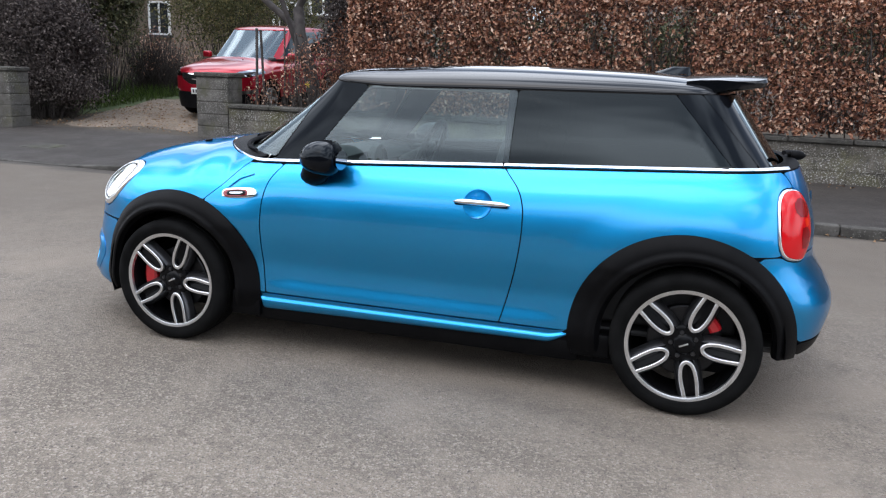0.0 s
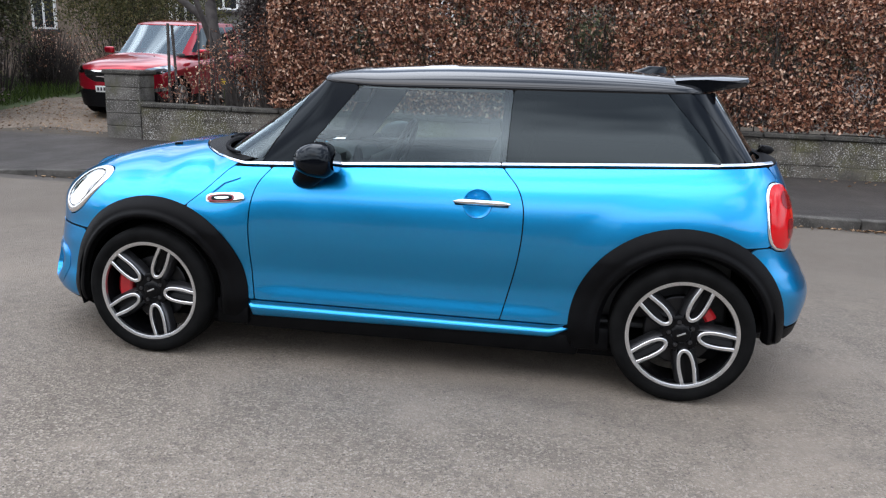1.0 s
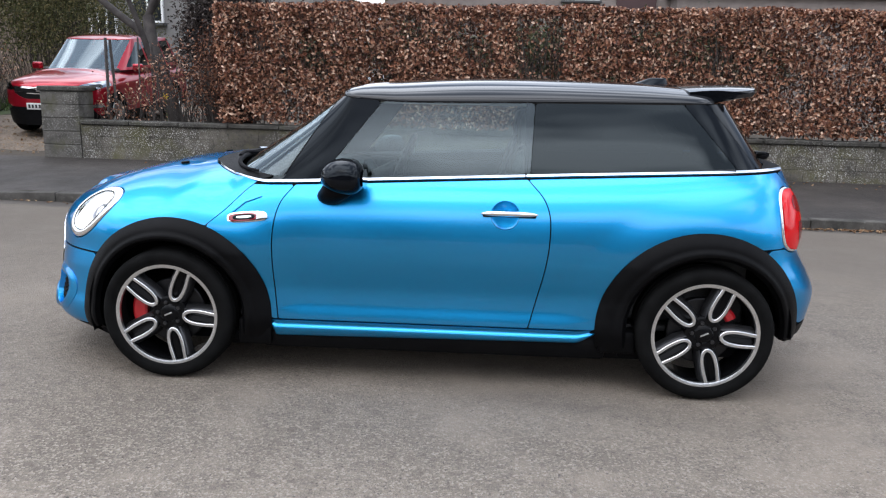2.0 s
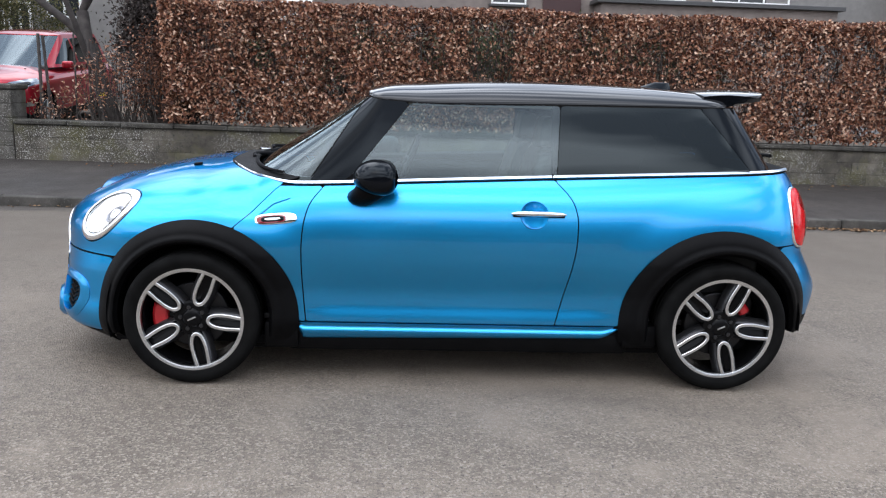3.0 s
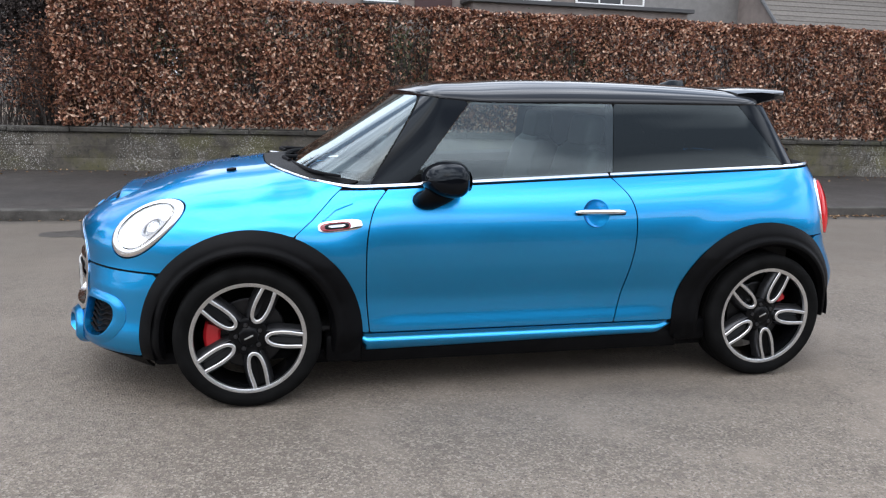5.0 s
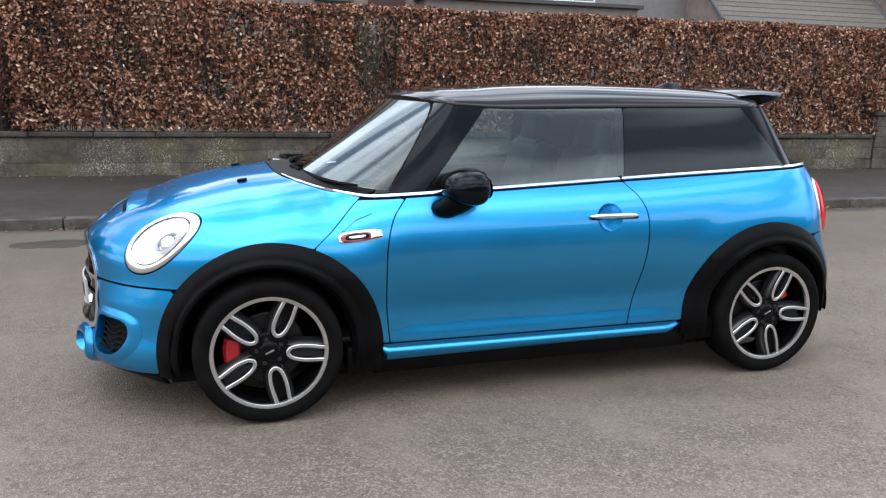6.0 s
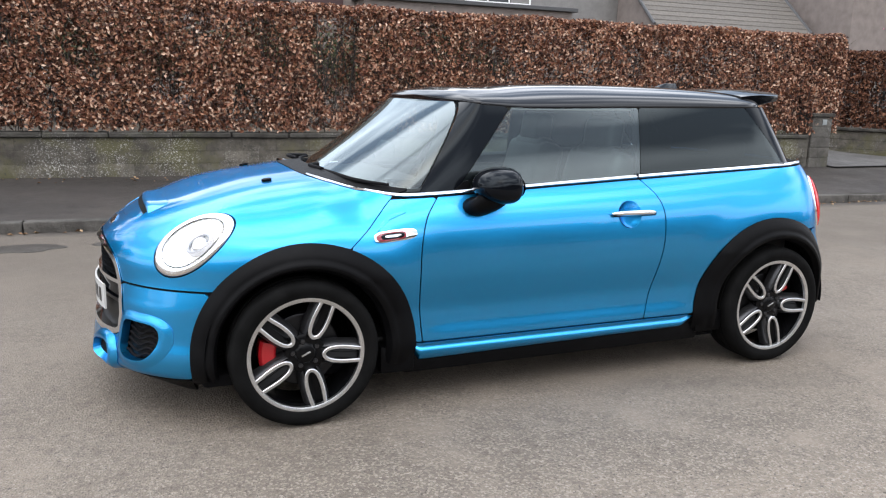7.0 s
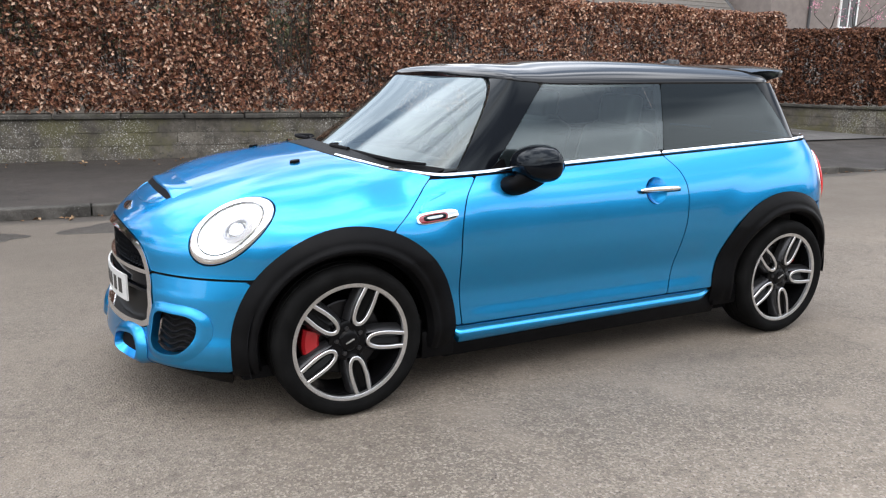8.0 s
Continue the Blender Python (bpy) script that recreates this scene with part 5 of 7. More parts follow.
def asphalt(name, base, pale, stone, speck, damp, rough=(0.75, 0.9), grit=1.0, gutter=None):
    """Worn asphalt: chippings of several tones, broad patches and darker damp stains."""
    m, n, l, b = nodes_of(name)
    tc = n.new("ShaderNodeTexCoord")
    v = tc.outputs["Object"]
    long_map = n.new("ShaderNodeMapping")
    long_map.inputs["Scale"].default_value = (0.25, 1.0, 1.0)
    l.new(v, long_map.inputs["Vector"])
    col = mixed(n, l, noise_at(n, l, long_map.outputs["Vector"], 0.9, 6, 0.6, 0.38, 0.62), base, pale)
    chips = n.new("ShaderNodeTexVoronoi")
    chips.inputs["Scale"].default_value = 115.0
    l.new(v, chips.inputs["Vector"])
    grey = n.new("ShaderNodeSeparateColor")
    l.new(chips.outputs["Color"], grey.inputs["Color"])
    lift = n.new("ShaderNodeMapRange")
    lift.inputs["From Min"].default_value, lift.inputs["From Max"].default_value = 0.55, 1.0
    lift.inputs["To Max"].default_value = 0.75
    l.new(grey.outputs["Red"], lift.inputs["Value"])
    col = mixed(n, l, lift.outputs["Result"], col, stone)
    col = mixed(n, l, noise_at(n, l, v, 62, 4, 0.6, 0.57, 0.70), col, speck)
    col = mixed(n, l, noise_at(n, l, v, 190, 3, 0.6, 0.58, 0.68), col, speck)
    blot = n.new("ShaderNodeMath")
    blot.operation = "MULTIPLY"
    blot.inputs[1].default_value = 0.55
    l.new(noise_at(n, l, v, 13, 6, 0.7, 0.50, 0.68), blot.inputs[0])
    col = mixed(n, l, blot.outputs[0], col, tuple(c * 0.5 for c in base))
    flecks = n.new("ShaderNodeMath")
    flecks.operation = "MULTIPLY"
    flecks.inputs[1].default_value = 0.75
    l.new(noise_at(n, l, v, 38, 3, 0.6, 0.62, 0.72), flecks.inputs[0])
    col = mixed(n, l, flecks.outputs[0], col, stone)
    wear = n.new("ShaderNodeMath")
    wear.operation = "MULTIPLY"
    wear.inputs[1].default_value = 0.75
    l.new(noise_at(n, l, v, 0.8, 7, 0.7, 0.50, 0.66), wear.inputs[0])
    col = mixed(n, l, wear.outputs[0], col, tuple(min(1.0, c * 1.25) for c in pale))
    pits = n.new("ShaderNodeMath")
    pits.operation = "MULTIPLY"
    pits.inputs[1].default_value = 0.7
    l.new(noise_at(n, l, long_map.outputs["Vector"], 0.55, 4, 0.6, 0.60, 0.72), pits.inputs[0])
    col = mixed(n, l, pits.outputs[0], col, damp)
    if gutter:
        # the road turns gradually darker towards the kerb, its edge broken by noise
        lane = n.new("ShaderNodeSeparateXYZ")
        l.new(v, lane.inputs["Vector"])
        shift = n.new("ShaderNodeMath")
        shift.operation = "MULTIPLY_ADD"
        shift.inputs[1].default_value = 2.6
        l.new(noise_at(n, l, long_map.outputs["Vector"], 0.45, 6, 0.65, 0.25, 0.75), shift.inputs[0])
        l.new(lane.outputs["Y"], shift.inputs[2])
        kerb_dark = n.new("ShaderNodeMapRange")
        kerb_dark.inputs["From Min"].default_value, kerb_dark.inputs["From Max"].default_value = -0.9, 3.6
        kerb_dark.inputs["To Max"].default_value = 0.88
        l.new(shift.outputs[0], kerb_dark.inputs["Value"])
        col = mixed(n, l, kerb_dark.outputs["Result"], col, tuple(c * 0.42 for c in pale))
        # ragged band of washed-up dirt along the kerb
        across = n.new("ShaderNodeVectorMath")
        across.operation = "DOT_PRODUCT"
        across.inputs[1].default_value = (0.027, 1.0, 0.0)
        l.new(v, across.inputs[0])
        ragged = n.new("ShaderNodeMath")
        ragged.operation = "MULTIPLY_ADD"
        ragged.inputs[1].default_value = 0.55
        l.new(noise_at(n, l, long_map.outputs["Vector"], 1.7, 6, 0.65, 0.30, 0.70), ragged.inputs[0])
        l.new(across.outputs["Value"], ragged.inputs[2])
        band = n.new("ShaderNodeMapRange")
        band.inputs["From Min"].default_value, band.inputs["From Max"].default_value = 4.00, 4.22
        band.inputs["To Max"].default_value = 0.85
        l.new(ragged.outputs[0], band.inputs["Value"])
        col = mixed(n, l, band.outputs["Result"], col, gutter)
    l.new(col, b.inputs["Base Color"])
    rr = n.new("ShaderNodeMapRange")
    rr.inputs["To Min"].default_value, rr.inputs["To Max"].default_value = rough
    l.new(noise_at(n, l, v, 2.0, 5, 0.6, 0.35, 0.65), rr.inputs["Value"])
    l.new(rr.outputs["Result"], b.inputs["Roughness"])
    b.inputs["Specular IOR Level"].default_value = 0.3
    bump = n.new("ShaderNodeBump")
    bump.inputs["Strength"].default_value, bump.inputs["Distance"].default_value = 0.8 * grit, 0.006
    l.new(chips.outputs["Distance"], bump.inputs["Height"])
    l.new(bump.outputs["Normal"], b.inputs["Normal"])
    return m


def stonework(name, low, high, moss, lichen, moss_cut=(0.52, 0.62), lichen_cut=(0.60, 0.66), damp=(0.05, 0.048, 0.042), pieces=True):
    """Old concrete block or stone: mottled, mossy, with pale lichen dots."""
    m, n, l, b = nodes_of(name)
    tc = n.new("ShaderNodeTexCoord")
    geo = n.new("ShaderNodeNewGeometry")
    v = geo.outputs["Position"]
    col = mixed(n, l, noise_at(n, l, v, 5, 7, 0.65, 0.36, 0.64), low, high)
    if pieces:
        info = n.new("ShaderNodeObjectInfo")
        half = n.new("ShaderNodeMath")
        half.operation = "MULTIPLY"
        half.inputs[1].default_value = 0.45
        l.new(info.outputs["Random"], half.inputs[0])
        col = mixed(n, l, half.outputs[0], col, tuple(c * 0.75 for c in low))
    col = mixed(n, l, noise_at(n, l, v, 2.1, 6, 0.65, *moss_cut), col, moss)
    col = mixed(n, l, noise_at(n, l, v, 26, 4, 0.6, 0.58, 0.70), col, damp)
    dots = n.new("ShaderNodeMath")
    dots.operation = "MULTIPLY"
    l.new(noise_at(n, l, v, 60, 4, 0.65, *lichen_cut), dots.inputs[0])
    l.new(noise_at(n, l, v, 1.1, 4, 0.6, 0.42, 0.60), dots.inputs[1])
    col = mixed(n, l, dots.outputs[0], col, lichen)
    l.new(col, b.inputs["Base Color"])
    b.inputs["Roughness"].default_value, b.inputs["Specular IOR Level"].default_value = 0.92, 0.2
    bt = n.new("ShaderNodeTexNoise")
    bt.inputs["Scale"].default_value, bt.inputs["Detail"].default_value = 55.0, 6.0
    l.new(v, bt.inputs["Vector"])
    bump = n.new("ShaderNodeBump")
    bump.inputs["Strength"].default_value, bump.inputs["Distance"].default_value = 0.6, 0.012
    l.new(bt.outputs["Fac"], bump.inputs["Height"])
    l.new(bump.outputs["Normal"], b.inputs["Normal"])
    return m


def leaf_material(name, tones, rough=0.7, through=0.25, spec=0.25):
    """Leaves of several tones, one for each leaf."""
    m, n, l, b = nodes_of(name)
    geo = n.new("ShaderNodeNewGeometry")
    r = n.new("ShaderNodeValToRGB")
    for i, c in enumerate(tones):
        e = r.color_ramp.elements[i] if i < 2 else r.color_ramp.elements.new(0.5)
        e.position, e.color = i / (len(tones) - 1), (*c, 1)
    for i, c in enumerate(tones):
        r.color_ramp.elements[i].position = i / (len(tones) - 1)
        r.color_ramp.elements[i].color = (*c, 1)
    l.new(geo.outputs["Random Per Island"], r.inputs["Fac"])
    l.new(r.outputs["Color"], b.inputs["Base Color"])
    b.inputs["Roughness"].default_value, b.inputs["Specular IOR Level"].default_value = rough, spec
    if through:
        tr, mx = n.new("ShaderNodeBsdfTranslucent"), n.new("ShaderNodeMixShader")
        l.new(r.outputs["Color"], tr.inputs["Color"])
        mx.inputs["Fac"].default_value = through
        l.new(b.outputs["BSDF"], mx.inputs[1])
        l.new(tr.outputs["BSDF"], mx.inputs[2])
        l.new(mx.outputs["Shader"], n["Material Output"].inputs["Surface"])
    return m


ROAD = asphalt("worn_road_asphalt", (0.140, 0.116, 0.093), (0.228, 0.190, 0.153), (0.34, 0.30, 0.25), (0.040, 0.035, 0.031), (0.068, 0.060, 0.053), gutter=(0.045, 0.039, 0.034))
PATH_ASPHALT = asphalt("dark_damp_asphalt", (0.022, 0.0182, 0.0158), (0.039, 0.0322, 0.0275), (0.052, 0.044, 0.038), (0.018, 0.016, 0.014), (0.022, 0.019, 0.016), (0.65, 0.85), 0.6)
DRIVE_ASPHALT = asphalt("grey_drive_asphalt", (0.07, 0.066, 0.063), (0.095, 0.09, 0.085), (0.12, 0.115, 0.11), (0.04, 0.038, 0.036), (0.045, 0.042, 0.04), (0.6, 0.85), 0.6)
GRAVEL = asphalt("brown_gravel", (0.12, 0.092, 0.068), (0.19, 0.15, 0.115), (0.34, 0.28, 0.22), (0.06, 0.045, 0.032), (0.13, 0.098, 0.068), (0.85, 0.95), 2.0)
KERB = stonework("kerb_stone", (0.052, 0.048, 0.043), (0.110, 0.102, 0.092), (0.035, 0.033, 0.029), (0.2, 0.19, 0.18), (0.48, 0.62), (0.60, 0.68))
BLOCK = stonework("mossy_block", (0.058, 0.052, 0.044), (0.135, 0.121, 0.100), (0.088, 0.082, 0.046), (0.44, 0.43, 0.40), (0.48, 0.64), (0.565, 0.60))
MORTAR = stonework("old_mortar", (0.062, 0.057, 0.048), (0.11, 0.102, 0.087), (0.055, 0.052, 0.036), (0.2, 0.19, 0.17), pieces=False)
COPING = stonework("dark_coping", (0.036, 0.033, 0.029), (0.082, 0.077, 0.068), (0.050, 0.050, 0.028), (0.24, 0.235, 0.21), (0.55, 0.68), (0.585, 0.64))
POST = stonework("grey_post_concrete", (0.062, 0.057, 0.051), (0.130, 0.122, 0.109), (0.08, 0.076, 0.052), (0.30, 0.29, 0.27), (0.50, 0.64), (0.56, 0.62))
EARTH = surface("garden_earth", (0.035, 0.026, 0.018), (0.06, 0.046, 0.03), 6, (0.9, 0.98), 0.5, 40)
GRASS_GROUND = surface("rough_grass", (0.035, 0.055, 0.016), (0.07, 0.09, 0.03), 3, (0.9, 0.98), 0.6, 50)
HARL = surface("grey_harling", (0.165, 0.159, 0.153), (0.215, 0.208, 0.20), 5, (0.9, 0.97), 0.5, 90)
STONE_FRONT = surface("pinkish_stone", (0.155, 0.130, 0.118), (0.225, 0.190, 0.172), 3, (0.9, 0.96), 0.4, 30)
BROWN_BRICK = surface("brown_brick", (0.15, 0.115, 0.088), (0.23, 0.18, 0.14), 7, (0.85, 0.95), 0.4, 40)
ROOF_TILE = surface("grey_brown_tile", (0.085, 0.075, 0.065), (0.13, 0.115, 0.10), 9, (0.8, 0.9), 0.4, 60, pieces=0.25)
WHITE_FRAME = plain("white_window_frame", (0.78, 0.78, 0.77), 0.4)
FASCIA = plain("dark_grey_fascia", (0.05, 0.05, 0.052), 0.5)
ROOM_GLASS = plain("window_pane", (0.02, 0.023, 0.026), 0.05)
BEECH = leaf_material("dry_beech_leaves", ((0.024, 0.010, 0.007), (0.095, 0.035, 0.021), (0.215, 0.082, 0.046), (0.39, 0.190, 0.110), (0.66, 0.47, 0.35)), 0.50, 0.15, 0.40)
# darker copy of the beech leaves, with shade put into the colour
SHADED_BEECH = leaf_material("shaded_beech_leaves", ((0.022, 0.010, 0.007), (0.075, 0.030, 0.018), (0.15, 0.062, 0.036), (0.30, 0.15, 0.09)), 0.6, 0.15, 0.25)
TWIG = surface("grey_brown_twig", (0.022, 0.017, 0.015), (0.046, 0.038, 0.032), 12, (0.8, 0.95))
BARK = surface("dark_bark", (0.032, 0.027, 0.026), (0.075, 0.065, 0.060), 9, (0.85, 0.95), 0.7, 40)
EVERGREEN = leaf_material("dark_evergreen", ((0.022, 0.026, 0.012), (0.042, 0.050, 0.022), (0.078, 0.082, 0.036), (0.125, 0.115, 0.058)), 0.6, 0.15)
YELLOW_GREEN = leaf_material("yellow_green_shrub", ((0.03, 0.035, 0.012), (0.06, 0.062, 0.022), (0.10, 0.098, 0.038), (0.17, 0.135, 0.06)), 0.65, 0.2)
PURPLE_BROWN = leaf_material("purple_brown_twigs", ((0.022, 0.017, 0.016), (0.038, 0.029, 0.027), (0.062, 0.047, 0.042), (0.16, 0.135, 0.12)), 0.7, 0.1)
BLADE = leaf_material("grass_blades", ((0.03, 0.055, 0.012), (0.06, 0.10, 0.02), (0.10, 0.15, 0.035)), 0.6, 0.3)
BLOSSOM = leaf_material("pink_blossom", ((0.55, 0.16, 0.26), (0.70, 0.30, 0.40), (0.80, 0.48, 0.55)), 0.7, 0.3)
YELLOW = plain("yellow_petal", (0.85, 0.62, 0.03), 0.6)
LITTER = leaf_material("fallen_leaves", ((0.12, 0.06, 0.03), (0.22, 0.13, 0.07), (0.36, 0.25, 0.15)), 0.8, 0.0)

# ---- ground, road, kerb and pavement ----
KERB_Y = lambda x: 4.02 - 0.027 * x
WALL_Y = lambda x: 6.88 - 0.040 * x
X_FAR = 170.0


def sheet(corners, rows_x, rows_y):
    """A level or sloping sheet between four corners."""
    a, b, c, d = (np.array(p, float) for p in corners)
    rows = [[(a * (1 - s) + b * s) * (1 - t) + (d * (1 - s) + c * s) * t for s in np.linspace(0, 1, rows_x)] for t in np.linspace(0, 1, rows_y)]
    return grid(rows)


solo("ground", sheet(((-400, -400, -0.06), (400, -400, -0.06), (400, 400, -0.06), (-400, 400, -0.06)), 9, 9), GRASS_GROUND, "rough grassy ground reaching the horizon", "ground", kind="structure")
road_rows = [[(x, y, 0.0) for x in np.linspace(-X_FAR, X_FAR, 41)] for y in np.linspace(-7.0, 3.0, 6)]
road_rows.append([(x, float(KERB_Y(np.clip(x, -30, 30))) + 0.02, 0.0) for x in np.linspace(-X_FAR, X_FAR, 41)])
solo("road", grid(road_rows), ROAD, "worn pale grey asphalt road with damp patches", "road", kind="structure")


def pave_z(x):
    """Height of the pavement's edge: low where the drives cross it."""
    return float(0.015 + 0.085 * smooth(-6.3, -5.0, x) * smooth(9.2, 7.9, x))


pave_rows = []
for x in np.concatenate([np.linspace(-X_FAR, -14, 12), np.linspace(-12, 16, 57), np.linspace(20, X_FAR, 12)]):
    xc = float(np.clip(x, -30, 30))
    y0, y1 = float(KERB_Y(xc)) + 0.125, float(WALL_Y(xc)) + 0.05
    back = 0.185
    pave_rows.append([(x, y0, pave_z(x)), (x, y0 + (y1 - y0) * 0.5, (pave_z(x) + back) / 2 + 0.005), (x, y1, back)])
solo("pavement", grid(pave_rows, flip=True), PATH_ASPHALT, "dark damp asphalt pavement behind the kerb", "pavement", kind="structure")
kerb = thing("kerb", "row of grey kerb stones along the pavement", "kerb", kind="structure")
kerb_meshes = {}
x = -22.0
kerb_rng = random.Random(4)
while x < 24:
    ln = 0.915
    tilt = (pave_z(x + ln) - pave_z(x)) / ln
    key = "kerb_stone"
    if key not in kerb_meshes:
        kerb_meshes[key] = mesh_of("kerb_stone", *box((0.905, 0.13, 0.22), (0, 0, -0.11), 0.014), KERB, sharp=50)
    ob = new("kerb_stone", kerb_meshes[key])
    ob.parent = kerb
    ob.matrix_world = pose(x + ln / 2, float(KERB_Y(x + ln / 2)) + 0.065, (pave_z(x) + pave_z(x + ln)) / 2 + 0.004 + kerb_rng.uniform(-0.004, 0.004), kerb_rng.uniform(-1.2, 1.2), -math.degrees(math.atan(tilt)), -1.55 + kerb_rng.uniform(-0.3, 0.3))
    x += ln
# sunken, still damp repairs in the gutter
DAMP = asphalt("damp_tar_patch", (0.030, 0.026, 0.022), (0.050, 0.043, 0.036), (0.085, 0.074, 0.062), (0.018, 0.016, 0.014), (0.024, 0.021, 0.018), (0.35, 0.6), 0.5)


def damp_patch(x, y, a, b, seed):
    """A thin ragged patch of tar lying on the road."""
    rng = random.Random(seed)
    waves = [(k, rng.uniform(0.02, 0.16) / k ** 0.6, rng.uniform(0, 6.28)) for k in range(2, 12)]
    rows = []
    for s, z in ((1.0, 0.001), (0.985, 0.0045), (0.6, 0.005), (0.02, 0.005)):
        row = []
        for i in range(72):
            t = 2 * math.pi * i / 72
            r = s * (1 + sum(w * math.sin(k * t + p) for k, w, p in waves))
            row.append((x + a * r * math.cos(t), min(y + b * r * math.sin(t), float(KERB_Y(x)) - 0.03), z))
        rows.append(row)
    solo("road_patch", grid(rows, closed=True), DAMP, "dark damp tar patch in the gutter beside the kerb", "road patch", "patches in the gutter", smooth=False)


damp_patch(-1.35, 3.44, 0.80, 0.27, 3)
damp_patch(-2.75, 3.36, 0.36, 0.17, 8)
# far side of the road, behind the walker: unseen, added for the reflections
solo("pavement_opposite_unseen", grid([[(-X_FAR, -9.4, 0.12), (X_FAR, -9.4, 0.12)], [(-X_FAR, -7.0, 0.10), (X_FAR, -7.0, 0.10)], [(-X_FAR, -6.99, -0.02), (X_FAR, -6.99, -0.02)]]), DRIVE_ASPHALT, "unseen asphalt pavement added on the other side", "pavement", kind="structure")
solo("wall_opposite", box((120, 0.25, 1.1), (0, -9.55, 0.55), 0.02), BLOCK, "plain unseen wall added on the other side for the reflections", "wall", kind="structure")
solo("wall_houses_opposite_unseen", join(*[box((w, 6.0, h), (x, -28.0 - d, h / 2), 0.05) for x, w, h, d in ((-46, 16, 5.2, 0), (-27, 14, 5.8, 2), (-9.5, 14, 5.0, 1), (8.5, 15, 5.6, 0), (27, 16, 5.0, 2), (48, 18, 5.6, 1))]), HARL, "plain unseen grey house fronts added across the road for the reflections", "wall", kind="structure", smooth=False)

# garden ground behind the wall, with the gravel drive and the tarred drive
def garden_z(x, y):
    base = 0.19 + 0.075 * max(0.0, y - 7.0)
    return min(base, 0.60)


garden_rows = [[(x, float(WALL_Y(np.clip(x, -30, 30))) + 0.02 if k == 0 else y, garden_z(x, y) - 0.01) for x in np.linspace(-90, 90, 46)] for k, y in enumerate((7.0, 8.0, 9.0, 10.0, 11.0, 12.5, 15.0, 22.0, 40.0, 90.0))]
solo("garden_ground", grid(garden_rows), EARTH, "brown garden earth behind the wall", "ground", kind="structure")
drive_rows = [[(x0 + (x1 - x0) * t, y, garden_z(0, y) - 0.002 + 0.005 * math.sin(9 * t) - (0.06 if y < 7 else 0.0)) for t in np.linspace(0, 1, 14)] for y, x0, x1 in ((6.95, -9.65, -6.25), (8.0, -9.5, -6.5), (9.5, -10.1, -6.2), (11.5, -10.9, -5.9), (14, -10.8, -5.6), (18, -10.6, -5.6))]
solo("gravel_drive", grid(drive_rows), GRAVEL, "brown gravel drive strewn with fallen leaves", "drive", kind="structure")
side_drive = [[(x0 + (x1 - x0) * t, y, garden_z(0, y) + 0.012) for t in np.linspace(0, 1, 8)] for y, x0, x1 in ((6.30, 9.80, 13.3), (8.0, 9.9, 12.6), (10, 10, 11.6), (14, 10.2, 13.6), (20, 10.4, 14.0))]
solo("tarred_drive", grid(side_drive), DRIVE_ASPHALT, "grey tarred drive between the hedges", "drive", kind="structure")
solo("grass_verge", grid([[(x, y, garden_z(0, y) + 0.001) for x in np.linspace(-17, -10.0, 12)] for y in np.linspace(8.4, 14.5, 8)]), GRASS_GROUND, "green grass verge beside the gravel drive", "grass", kind="structure")

# ---- front wall: coursed blocks, coping stones, posts ----
core = []
for x0 in np.arange(-5.85, 9.3, 0.95):
    x1 = min(x0 + 0.95, 9.35)
    core.append([(x, float(WALL_Y(x)) + d, z) for x, d, z in ((x0, 0.016, 0.0), (x1, 0.016, 0.0), (x1, 0.016, 0.69), (x0, 0.016, 0.69), (x0, 0.24, 0.0), (x1, 0.24, 0.0), (x1, 0.24, 0.69), (x0, 0.24, 0.69))])
core_v, core_f = [], []
for c in core:
    k = len(core_v)
    core_v.extend(c)
    core_f.extend([tuple(i + k for i in q) for q in ((0, 1, 2, 3), (5, 4, 7, 6), (3, 2, 6, 7))])
core_f += [(0, 3, 7, 4), (len(core_v) - 7, len(core_v) - 3, len(core_v) - 2, len(core_v) - 6)]
front_wall = solo("wall_front", (core_v, core_f), MORTAR, "low mossy block garden wall under the hedge", "wall", kind="structure", smooth=False)
WALL_TURN = math.degrees(math.atan(-0.040))
block_rng = random.Random(8)


def uneven_block(size, seed, bevel):
    rng = random.Random(seed)
    v, f = box(size, (0, 0, 0), bevel, (0, 0, 0), 1)
    return [(p[0] + rng.uniform(-0.003, 0.003), p[1] + rng.uniform(-0.002, 0.002), p[2] + rng.uniform(-0.003, 0.003)) for p in v], f


block_meshes = [mesh_of("block", *uneven_block((0.4515, 0.10, 0.188), s, 0.003), BLOCK, sharp=25) for s in range(6)]
half_meshes = [mesh_of("block", *uneven_block((0.222, 0.10, 0.188), s + 9, 0.004), BLOCK, sharp=25) for s in range(2)]
for row in range(3):
    x = -5.84
    first = row % 2 == 1
    while x < 9.30:
        ln = 0.225 if first else 0.453
        if x + ln > 9.37:
            break
        me = block_rng.choice(half_meshes if first else block_meshes)
        ob = new("block", me)
        ob.parent = front_wall
        xm = x + ln / 2
        ob.matrix_world = pose(xm, float(WALL_Y(xm)) + 0.05 + block_rng.uniform(-0.004, 0.004), 0.190 + 0.0945 + row * 0.1665 * 1.0 - 0.02, 0, 0, WALL_TURN) @ Matrix.Diagonal((1, 1, 0.879, 1))
        x += ln
        first = False
cope_meshes = [mesh_of("coping_stone", *uneven_block((0.745, 0.34, 0.062), s + 20, 0.012), COPING, sharp=30) for s in range(5)]
x = -5.83
